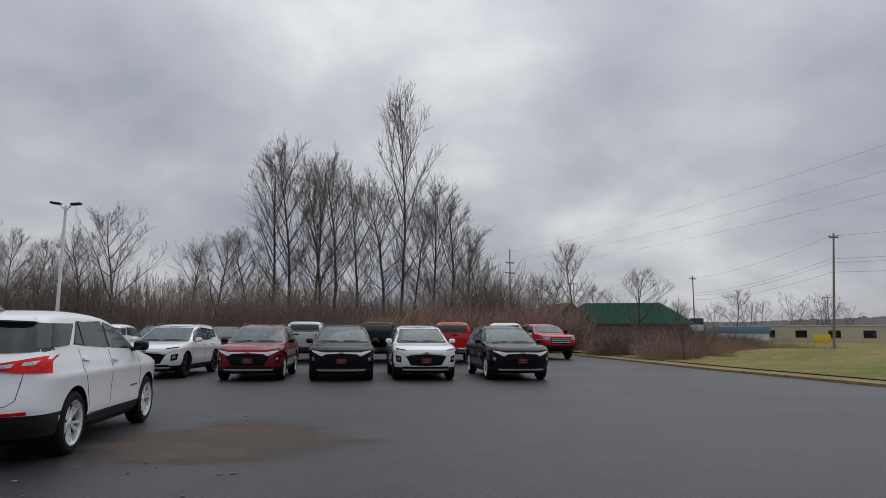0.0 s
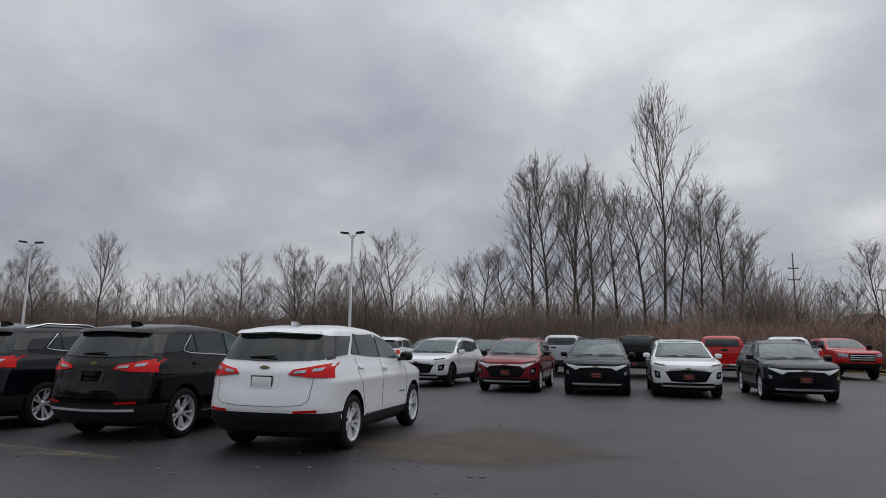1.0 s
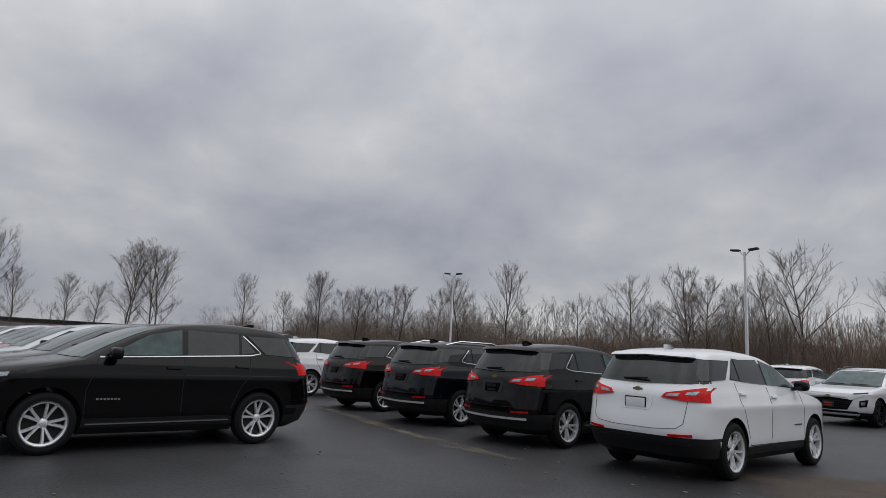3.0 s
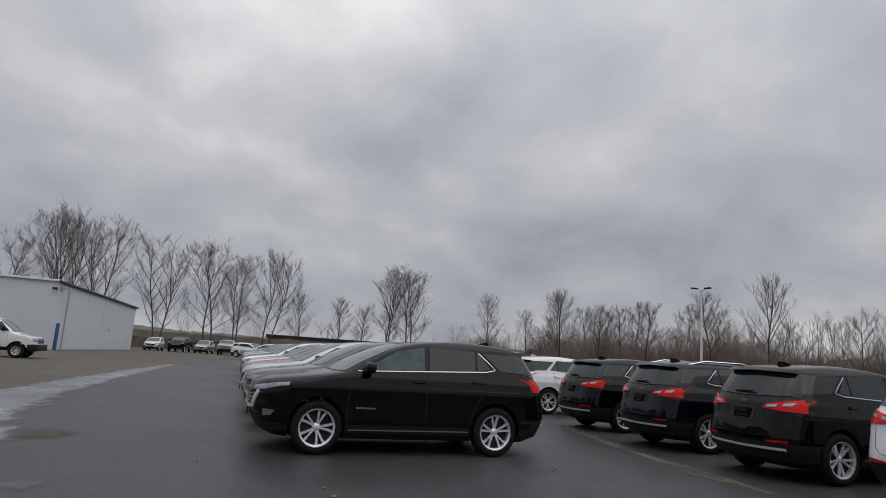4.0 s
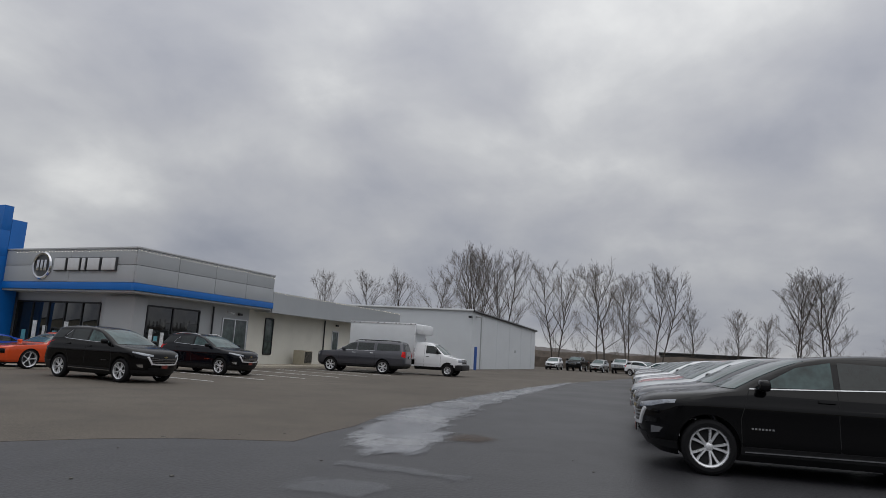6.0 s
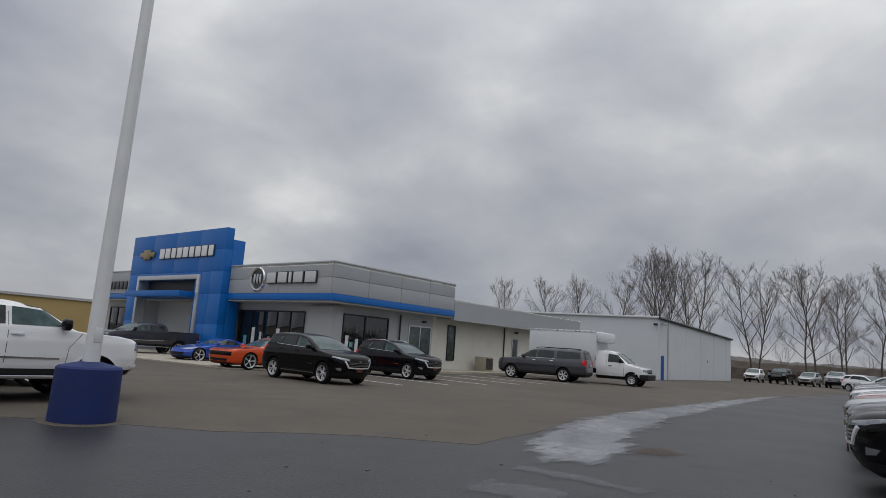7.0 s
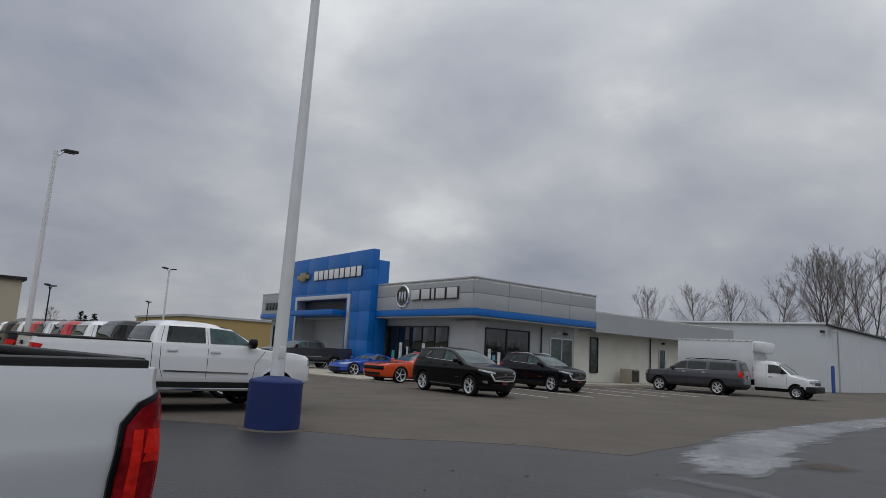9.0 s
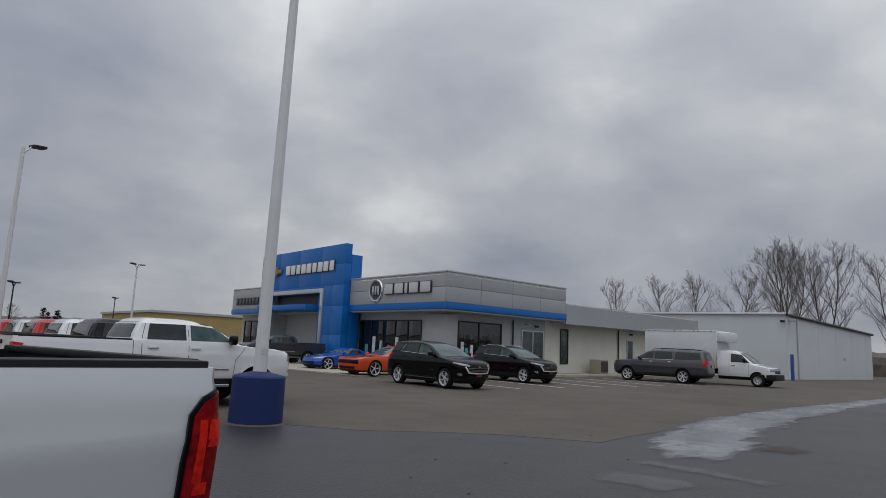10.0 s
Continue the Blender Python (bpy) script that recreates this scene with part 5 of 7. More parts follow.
FX, FY = -21.55, -26.0
show = thing("showroom_building", "low car showroom with grey fascia, blue band, white side wall", "building", kind="")
# core walls, set back under the fascia
part("side_wall", box(-50.0, -31.2, -46.0, -27.3, 0.0, 4.4), WHITEWALL, show, "white painted block wall")
part("front_wall", box(-31.2, -22.6, -54.0, -27.0, 0.0, 5.4), PANEL, show)
part("soffit", box(-32.0, FX - 0.02, -54.0, FY - 0.02, 3.50, 3.585), STUCCO_D, show)
# fascia panels above the blue band, in two courses
for x0, x1 in zip([FX, -24.2, -26.9, -29.5], [-24.2, -26.9, -29.5, -32.1]):
    for z0, z1 in ((3.98, 4.82), (4.84, 5.62)):
        part("fascia_panel", box(x1 + 0.012, x0 - 0.012, FY - 0.10, FY, z0, z1, 0.006), PANEL, show)
for y0, y1 in ((FY - 0.10, -30.6), (-30.6, -36.0), (-47.4, -50.7), (-50.7, -54.0)):
    for z0, z1 in ((3.98, 4.82), (4.84, 5.62)):
        part("fascia_panel", box(FX - 0.10, FX, y1 + 0.012, y0 - 0.012, z0, z1, 0.006), PANEL, show)
part("fascia_back", box(-32.05, FX - 0.11, -53.9, FY - 0.11, 3.6, 5.58), FRAME, show)
part("blue_band", box(-32.1, FX + 0.06, FY - 0.14, FY + 0.06, 3.60, 3.96, 0.01), BLUE, show, "bright blue fascia band")
part("blue_band", box(FX - 0.12, FX + 0.06, -54.0, FY - 0.145, 3.60, 3.96, 0.01), BLUE, show, "bright blue fascia band")
part("roof_cap", box(-32.12, FX + 0.03, FY - 0.16, FY + 0.03, 5.63, 5.72, 0.01), ROOFCAP, show)
part("roof_cap", box(FX - 0.16, FX + 0.03, -54.0, FY - 0.165, 5.63, 5.72, 0.01), ROOFCAP, show)
part("fascia_low", box(-50.1, -32.12, FY - 0.5, FY, 3.36, 4.66), PANEL, show, "plain grey low fascia")
part("fascia_end", box(-32.12, -32.02, -40, FY - 0.1, 3.4, 5.63), PANEL, show)
part("low_roof", box(-50.1, -32.13, -46, FY - 0.51, 4.38, 4.60), ROOFCAP, show)
# strings of small bulbs along the roof edges
bm = bmesh.new()
bmesh.ops.create_icosphere(bm, subdivisions=1, radius=0.022)
bulb_mesh = mesh_of("bulb", bm, BULB)
for (xa, ya, za), (xb, yb, zb), n in (((FX, FY + 0.06, 5.52), (-32.1, FY + 0.06, 5.52), 44), ((-32.1, FY + 0.06, 4.62), (-50, FY + 0.06, 4.62), 72), ((FX + 0.06, FY, 5.52), (FX + 0.06, -34.8, 5.52), 36)):
    for k in range(n):
        t = (k + 0.5) / n
        o = new("bulb", bulb_mesh)
        o.parent = show
        o.location = (xa + (xb - xa) * t, ya + (yb - ya) * t, za + (zb - za) * t + 0.015 * math.sin(k * 2.3))
    part("bulb_cable", tube([(xa, ya, za + 0.03), (xb, yb, zb + 0.03)], 0.008, 5), FRAME, show)


def glazed_opening(parent, axis, at, a0, a1, z0, z1, mullions, name="window", frame_mat=None, glass=None):
    """A framed opening in a wall that faces +x or +y, with recessed panes."""
    def bx(u0, u1, d0, d1, w0, w1):
        return box(at + d0, at + d1, u0, u1, w0, w1, 0.004) if axis == "x" else box(u0, u1, at + d0, at + d1, w0, w1, 0.004)
    w = part(name, bx(a0, a1, -0.02, 0.012, z0, z1), INTERIOR, parent)
    cuts = [a0] + [a0 + (a1 - a0) * q for q in mullions] + [a1]
    for c0, c1 in zip(cuts, cuts[1:]):
        part("pane", bx(c0 + 0.03, c1 - 0.03, 0.016, 0.03, z0 + 0.05, z1 - 0.05), glass or DARKGLASS, w)
    for c in cuts:
        part("frame_post", bx(c - 0.035, c + 0.035, 0.014, 0.07, z0, z1), frame_mat or FRAME, w)
    for z in (z0, z1):
        part("frame_rail", bx(a0, a1, 0.014, 0.066, z - 0.035, z + 0.035), frame_mat or FRAME, w)
    return w


GREENGLASS = material("greenish_door_glass", (0.055, 0.075, 0.072), 0.05, 0, 0.5, 0.9, 4, spec=0.6)
glazed_opening(show, "y", -27.0, -27.0, -23.4, 0.75, 3.02, (0.53,))
glazed_opening(show, "x", -22.6, -35.6, -29.3, 0.12, 3.02, (0.2, 0.4, 0.6, 0.8))
glazed_opening(show, "x", -22.6, -53.4, -48.4, 0.12, 3.02, (0.25, 0.5, 0.75))
glazed_opening(show, "y", -27.0, -31.0, -28.9, 0.1, 2.75, (0.5,), "entrance_door", SILVERTRIM, GREENGLASS)
part("corner_pier", box(-23.2, -22.4, -28.8, -26.8, 0.05, 3.36, 0.02), PANEL, show)
glazed_opening(show, "y", -27.3, -34.0, -33.2, 0.75, 3.05, (), "narrow_window", None, GREENGLASS)
part("window_mid_rail", box(-34.0, -33.2, -27.28, -27.22, 1.55, 1.62), FRAME, show)
glazed_opening(show, "y", -27.3, -42.1, -41.3, 0.5, 2.6, (), "service_door", SILVERTRIM, GREENGLASS)
for x in (-28.0, -40.1):
    part("downpipe", tube([(x, -26.9 if x > -31 else -27.22, 0.15), (x, -26.9 if x > -31 else -27.22, 3.36)], 0.05, 8), FRAME, show)
for x, y in ((-30.2, -26.9), (-41.7, -27.2)):
    part("wall_lamp", box(x - 0.14, x + 0.14, y - 0.02, y + 0.14, 3.0, 3.14, 0.02), FRAME, show)
part("security_camera", tube([(-29.2, -26.95, 3.15), (-29.2, -26.7, 3.12), (-29.35, -26.55, 3.05)], [0.04, 0.03, 0.06], 8), SILVERTRIM, show)
# posters on the glass
poster = material("poster_print", (0.62, 0.64, 0.66), 0.5, 0, 0.3, 3, 12)
teal = material("teal_poster_print", (0.12, 0.34, 0.42), 0.5, 0, 0.3, 3, 12)
for k, (x, h, mt) in enumerate(((-23.75, 0.9, poster), (-24.1, 0.55, teal), (-24.5, 0.75, poster))):
    part("window_poster", box(x - 0.12, x + 0.12, -26.965, -26.955, 0.95, 0.95 + h), mt, show)
for k in range(7):
    y = -30.0 - 0.8 * k
    part("window_poster", box(-22.565, -22.555, y - 0.16, y + 0.16, 0.7, 1.5 + 0.25 * (k % 3)), poster if k % 3 else teal, show)

# blue entrance portal
PX, PY0, PY1, PH = -21.0, -35.55, -47.6, 8.05
portal = thing("entrance_portal", "tall bright blue clad entrance portal with a deep drive-in opening", "portal")
OY0, OY1, OH = -38.3, -45.9, 4.85
for y0, y1 in ((PY0, (PY0 + OY0) / 2), ((PY0 + OY0) / 2, OY0 + 0.32), (OY1 - 0.32, PY1)):
    for z0, z1 in ((0.06, 2.0), (2.0, 3.9), (3.9, 5.3)):
        part("blue_panel", box(PX - 0.5, PX, y1 + 0.008, y0 - 0.008, z0 + 0.006, z1 - 0.006, 0.005), BLUE, portal)
for k in range(4):
    y0 = PY0 + (PY1 - PY0) * k / 4
    y1 = PY0 + (PY1 - PY0) * (k + 1) / 4
    for z0, z1 in ((5.3, 6.7), (6.7, PH)):
        part("blue_panel", box(PX - 0.5, PX, y1 + 0.008, y0 - 0.008, z0 + 0.006, z1 - 0.006, 0.005), BLUE, portal)
part("panel_above_opening", box(PX - 0.5, PX - 0.004, OY1 - 0.31, OY0 + 0.31, OH + 0.28, 5.294, 0.004), BLUE, portal)
part("portal_core", box(PX - 0.49, PX - 0.02, PY0 - 3.1, PY0 - 0.02, 0.06, PH - 0.03), BLUE, portal)
part("portal_core", box(PX - 0.49, PX - 0.02, PY1 + 0.02, OY1 - 0.33, 0.06, PH - 0.03), BLUE, portal)
part("portal_body", box(PX - 1.35, PX - 0.52, OY0 + 0.2, PY0 - 0.01, 0.06, 7.35, 0.01), BLUE, portal, "lower blue block behind the portal's face")
part("portal_body", box(PX - 1.35, PX - 0.52, PY1 + 0.1, OY1 - 0.2, 0.06, 7.35, 0.01), BLUE, portal)
part("portal_body_top", box(PX - 1.35, PX - 0.52, OY1 - 0.19, OY0 + 0.19, OH + 0.3, 7.35, 0.01), BLUE, portal)
part("opening_trim", box(PX - 0.55, PX + 0.10, OY0 - 0.0, OY0 + 0.30, 0.06, OH + 0.28, 0.01), SILVERTRIM, portal)
part("opening_trim", box(PX - 0.55, PX + 0.10, OY1 - 0.30, OY1 + 0.0, 0.06, OH + 0.28, 0.01), SILVERTRIM, portal)
part("opening_trim", box(PX - 0.55, PX + 0.104, OY1, OY0, OH - 0.02, OH + 0.28, 0.01), SILVERTRIM, portal)
part("blue_canopy", box(PX - 0.5, PX + 0.9, OY1 - 0.2, OY0 - 0.5, 3.66, 4.02, 0.01), BLUE, portal, "projecting blue canopy slab")
part("opening_side", box(PX - 6, PX - 0.56, OY0 + 0.01, OY0 + 0.19, 0.06, OH), PANEL, portal)
part("opening_side", box(PX - 6, PX - 0.56, OY1 - 0.19, OY1 - 0.01, 0.06, OH), PANEL, portal)
part("opening_ceiling", box(PX - 6, PX - 0.56, OY1, OY0, OH, OH + 0.1), STUCCO_D, portal)
part("opening_back", box(PX - 6.1, PX - 6.01, OY1, OY0, 0.06, OH), PANEL, portal)
glazed_opening(portal, "x", PX - 6.0, OY1 + 0.6, OY0 - 3.2, 0.1, 3.2, (0.33, 0.66), "entrance_glazing", FRAME, GREENGLASS)
# the marque's sign as a row of plain shapes, with its gold emblem
SIGN_W = material("sign_letter_white", (0.78, 0.79, 0.80), 0.3, 0.1, 0.03)
SIGN_S = material("sign_letter_dark_edge", (0.08, 0.085, 0.09), 0.3, 0.5, 0.05)
SIGN_G = material("sign_letter_silver", (0.62, 0.63, 0.64), 0.3, 0.3, 0.05)
sign = thing("portal_sign", "raised white sign bars and gold emblem on blue panels", "sign")
for k in range(9):
    y0 = -37.05 - k * 0.76
    w = 0.30 if k % 3 else 0.26
    part("sign_bar", box(PX + 0.004, PX + 0.13, y0 - w, y0 + w, 6.30, 6.98, 0.03), SIGN_W, sign)
    part("sign_bar_edge", box(PX + 0.002, PX + 0.09, y0 - w - 0.03, y0 + w + 0.03, 6.27, 7.01, 0.02), SIGN_S, sign)
part("emblem", box(PX + 0.003, PX + 0.15, -46.2, -44.2, 6.48, 6.82, 0.05), GOLD, sign, "gold two-bar emblem")
part("emblem", box(PX + 0.004, PX + 0.17, -45.65, -44.75, 6.30, 7.0, 0.05), GOLD, sign, "gold two-bar emblem")
sign2 = thing("fascia_sign", "raised silver sign bars and round emblem on grey fascia", "sign")
ring = lathe([(0.62, 0.0), (0.70, 0.0), (0.72, 0.06), (0.66, 0.12), (0.58, 0.10), (0.56, 0.0)], 36, "y")
bmesh.ops.rotate(ring, verts=ring.verts[:], matrix=Matrix.Rotation(-math.pi / 2, 3, "Z"), cent=(0, 0, 0))
bmesh.ops.translate(ring, verts=ring.verts[:], vec=(FX, -32.6, 4.80))
part("emblem_ring", ring, CHROME, sign2, "round silver emblem ring")
disc = lathe([(0, 0.03), (0.57, 0.03), (0.57, 0)], 28, "y")
bmesh.ops.rotate(disc, verts=disc.verts[:], matrix=Matrix.Rotation(-math.pi / 2, 3, "Z"), cent=(0, 0, 0))
bmesh.ops.translate(disc, verts=disc.verts[:], vec=(FX, -32.6, 4.80))
part("emblem_disc", disc, SIGN_S, sign2)
for dy in (-0.28, 0, 0.28):
    bmq = box(FX + 0.03, FX + 0.11, -32.6 + dy - 0.09, -32.6 + dy + 0.09, 4.52, 5.10, 0.03)
    part("emblem_shield", bmq, CHROME, sign2)
for k, (y, w) in enumerate(((-31.2, 0.40), (-30.2, 0.40), (-29.5, 0.12), (-28.8, 0.40), (-27.75, 0.44))):
    part("sign_bar", box(FX + 0.06, FX + 0.16, y - w, y + w, 4.56, 5.16, 0.02), SIGN_G, sign2)
    part("sign_bar_edge", box(FX + 0.003, FX + 0.13, y - w - 0.035, y + w + 0.035, 4.52, 5.20, 0.02), SIGN_S, sign2)
sign3 = thing("fascia_sign", "row of plain silver sign bars on the far grey fascia", "sign")
for k in range(7):
    part("sign_bar", box(FX + 0.003, FX + 0.10, -49.35 - 0.62 * k, -48.93 - 0.62 * k, 4.3, 4.9, 0.02), SIGN_S, sign3)

# air conditioner by the wall
ac = thing("air_conditioner", "weathered beige outdoor air conditioner on the walk", "air conditioner", pose(-36.4, -26.4, 0.13, 0, 0, 4) @ Matrix.Scale(0.85, 4))
BEIGE = material("beige_sheet_metal", (0.36, 0.33, 0.26), 0.5, 0.2, 0.1, 3)
part("cabinet", box(-0.62, 0.62, -0.5, 0.5, 0.05, 1.15, 0.03), BEIGE, ac)
part("base_slab", box(-0.7, 0.7, -0.58, 0.58, 0, 0.05), CONC, ac)
for k in range(11):
    part("louvre", box(-0.58 + k * 0.105, -0.53 + k * 0.105, 0.495, 0.52, 0.15, 1.05), FRAME, ac)

# ---- white metal shed behind ----
shed = thing("metal_shed", "long white metal-clad workshop shed with shallow roof", "building")
bm = bmesh.new()
tops = {(-58.9, -60): 6.3, (-58.9, -22.3): 5.72, (-82.3, -21.9): 4.95, (-82.3, -60): 5.4}
lo = [bm.verts.new((x, y, 0)) for x, y in tops]
hi = [bm.verts.new((x, y, z)) for (x, y), z in tops.items()]
for i in range(4):
    bm.faces.new((lo[i], lo[(i + 1) % 4], hi[(i + 1) % 4], hi[i]))
bm.faces.new(hi)
bm.faces.new(lo[::-1])
bmesh.ops.recalc_face_normals(bm, faces=bm.faces[:])
part("wall", bm, METALWALL, shed, smooth=False)
for k in range(5):
    x = -61.9 - k * 4.6
    z = 5.72 - (x + 58.9) / -23.4 * 0.77
    yy = -22.3 + (x + 58.9) / -23.4 * 0.4
    part("cladding_rib", box(x - 0.02, x + 0.02, yy - 0.01, yy + 0.018, 0.05, z - 0.05), METALWALL, shed)
part("eave_trim", tube([(-58.7, -22.15, 5.72), (-82.4, -21.75, 4.96)], 0.13, 6), FRAME, shed)
part("eave_trim", tube([(-58.75, -22.2, 5.76), (-58.75, -60, 6.34)], 0.12, 6), ROOFCAP, shed)
part("downpipe", tube([(-61.3, -22.2, 0), (-61.3, -22.2, 5.5)], 0.06, 6), ROOFCAP, shed)
part("flood_lamp", box(-58.8, -58.4, -22.6, -22.3, 5.0, 5.2, 0.03), FRAME, shed)
part("flood_lamp", box(-59.8, -59.4, -22.2, -21.7, 5.1, 5.3, 0.03), ROOFCAP, shed)
part("wall_meter", box(-73.1, -72.95, -21.98, -21.85, 1.9, 2.2, 0.02), ROOFCAP, shed)
bol = thing("bollard", "blue steel bollard beside the white shed", "bollard", pose(-57.0, -21.2, 0))
part("post", lathe([(0, 0), (0.14, 0), (0.14, 2.1), (0.12, 2.18), (0, 2.2)], 16), material("blue_bollard_paint", (0.02, 0.07, 0.26), 0.5, 0, 0.1), bol)

# ---- light poles ----
POLE_W = material("white_painted_steel", (0.68, 0.69, 0.70), 0.4, 0.1, 0.06, 2)
POLE_D = material("dark_steel", (0.03, 0.03, 0.032), 0.45, 0.5, 0.1)
BASE_B = material("blue_painted_concrete", (0.006, 0.020, 0.115), 0.75, 0, 0.15, 2.2, 25, bump=0.15, bump_scale=20)
mast = thing("light_pole", "tall white tapered light pole on a round blue base", "light pole", pose(-3.62, -11.05, 0, -0.28, -0.30, 0))
cb = lathe([(0, 0), (0.47, 0), (0.475, 0.05), (0.465, 0.80), (0.44, 0.83), (0.14, 0.90), (0.0, 0.90)], 48)
part("base", cb, BASE_B, mast, "blue painted round concrete base")
part("pole", lathe([(0, 0.88), (0.125, 0.88), (0.118, 1.2), (0.075, 10.4), (0, 10.4)], 24), POLE_W, mast)
part("hand_hole_cover", box(-0.06, 0.06, 0.10, 0.125, 1.2, 1.42, 0.01), POLE_W, mast)
part("lamp_arm", tube([(-0.9, 0, 10.2), (0.9, 0, 10.2)], 0.04, 8), POLE_D, mast)
part("lamp_head", box(-1.3, -0.7, -0.2, 0.2, 10.16, 10.26, 0.03), POLE_D, mast)
part("lamp_head", box(0.7, 1.3, -0.2, 0.2, 10.16, 10.26, 0.03), POLE_D, mast)
tagged(part("pole_footing", lathe([(0, 0), (0.62, 0), (0.60, 0.012), (0, 0.014)], 32), OLD, mast))


def yard_lamp(x, y, h, turn, mat, label, heads=2, r=0.1):
    lamp = thing("yard_lamp", label, "light pole", pose(x, y, 0, 0, 0, turn), group="yard lamps")
    part("pole", lathe([(0, 0), (r, 0), (r * 0.62, h), (0, h)], 14), mat, lamp)
    for s in (1, -1)[:heads]:
        part("arm", tube([(0, 0, h - 0.25), (s * 0.18, 0, h - 0.05), (s * 0.27, 0, h + 0.06)], 0.035, 6), POLE_D if mat is POLE_D else POLE_W, lamp)
        hb = box(-0.24, 0.24, -0.17, 0.17, -0.04, 0.06, 0.025)
        bmesh.ops.transform(hb, matrix=pose(s * 0.48, 0, h + 0.10, 0, -s * 6, 0), verts=hb.verts[:])
        part("lamp_head", hb, POLE_D, lamp)
    return lamp


yard_lamp(-19.6, 31.1, 7.75, 10, POLE_W, "white double-headed yard light pole among parked cars")
yard_lamp(-42.3, 27.3, 7.75, 40, POLE_W, "white double-headed yard light pole near the tree line")
yard_lamp(-1.4, -26.1, 7.8, 200, POLE_W, "white single-headed yard light pole behind pickups", 1)
yard_lamp(-14.3, -57.2, 7.2, 30, POLE_W, "slim white double-headed light pole before the showroom")
yard_lamp(-5.5, -54.9, 4.7, 60, POLE_D, "short dark double-headed lamp post in the distance", 2, 0.07)
yard_lamp(-18.2, -77.9, 5.3, 60, POLE_D, "short dark double-headed lamp post in the distance", 2, 0.07)

# ---- neighbouring buildings ----
OCHRE = material("ochre_block_wall", (0.42, 0.31, 0.13), 0.8, 0, 0.06, 0.6)
och = thing("neighbour_building", "low flat-roofed ochre building down the street", "building")
part("wall", box(-60, -20.5, -92, -72, 0, 3.9), OCHRE, och)
part("roof_edge", box(-60.2, -20.3, -92.2, -71.8, 3.9, 4.15), ROOFCAP, och)
part("window", box(-34.5, -32, -72.02, -71.95, 0.9, 2.6), DARKGLASS, och)
bge = thing("neighbour_building", "tall beige metal building with dark roof edge", "building")
part("wall", box(-2.9, 22, -70, -46, 0, 4.4), material("beige_siding", (0.46, 0.41, 0.31), 0.7, 0, 0.05), bge)
part("roof_edge", box(-3.1, 22.2, -70.2, -45.8, 4.4, 4.6), POLE_D, bge)

hou = thing("house", "low house with dark green hipped metal roof", "house", pose(19.3, 67.5, 0, 0, 0, -14) @ Matrix.Diagonal((0.88, 0.88, 0.95, 1)))
GREEN_ROOF = material("green_metal_roof", (0.014, 0.055, 0.040), 0.9, 0.0, 0.1, 0.7, spec=0.1)
part("wall", box(-7.0, 7.0, -4.5, 4.5, 0, 2.6), material("brown_brick_wall", (0.20, 0.13, 0.10), 0.8, 0, 0.15, 4), hou)
bm = bmesh.new()
rv = [bm.verts.new(p) for p in ((-7.7, -5.2, 2.5), (7.7, -5.2, 2.5), (7.7, 5.2, 2.5), (-7.7, 5.2, 2.5), (-4.6, 0, 4.9), (4.4, 0, 4.9))]
for q in ((0, 1, 5, 4), (1, 2, 5), (2, 3, 4, 5), (3, 0, 4), (3, 2, 1, 0)):
    bm.faces.new([rv[i] for i in q])
part("roof", bm, GREEN_ROOF, hou, "dark green metal roof", smooth=False)
for k in range(18):
    x = -4.4 + k * 0.5
    part("roof_rib", tube([(x, -0.05, 4.93), (x * 1.0, -5.15, 2.56)], 0.03, 4), GREEN_ROOF, hou)
gar = thing("house", "brown gable-roofed outbuilding beside the green roof", "house", pose(12.2, 66.5, 0, 0, 0, 12))
bm = bmesh.new()
add_prism(bm, [(-2.5, -3), (2.5, -3), (2.5, 3), (-2.5, 3)], 0, 2.3)
part("wall", bm, MATS["brown_brick_wall"], gar, smooth=False)
bm = bmesh.new()
rv = [bm.verts.new(p) for p in ((-2.9, -3.3, 2.2), (2.9, -3.3, 2.2), (2.9, 3.3, 2.2), (-2.9, 3.3, 2.2), (0, -3.3, 4.5), (0, 3.3, 4.5))]
for q in ((0, 1, 4), (2, 3, 5), (1, 2, 5, 4), (3, 0, 4, 5), (3, 2, 1, 0)):
    bm.faces.new([rv[i] for i in q])
part("roof", bm, material("brown_shingle_roof", (0.10, 0.07, 0.055), 0.85, 0, 0.2, 3), gar, smooth=False)

blu = thing("commercial_building", "white shop with a pale blue mansard roof", "building", pose(47, 98.5, 0, 0, 0, -25))
part("wall", box(-3.5, 3.5, -4, 4, 0, 1.5), METALWALL, blu)
part("roof", box(-3.7, 3.7, -4.2, 4.2, 1.5, 2.5, 0.1), material("blue_metal_roof", (0.10, 0.20, 0.32), 0.5, 0.2, 0.1), blu, "pale blue roof")
bei = thing("commercial_building", "long low beige warehouse with dark windows", "building", pose(66, 101, 0, 0, 0, -37))
part("wall", box(-14, 20, -7, 7, 0, 2.7), material("beige_warehouse_wall", (0.42, 0.38, 0.28), 0.8, 0, 0.06, 0.4), bei)
part("roof_edge", box(-14.1, 20.1, -7.1, 7.1, 2.7, 2.82), ROOFCAP, bei)
for x in (-11, -6.5, -2.0, 2.5, 7):
    part("window", box(x - 0.8, x + 0.8, -7.05, -6.98, 0.9, 2.0), DARKGLASS, bei)
dmp = thing("storage_container", "yellow steel container beside the warehouse", "container", pose(56.0, 93.0, 0, 0, 0, -30) @ Matrix.Scale(0.72, 4))
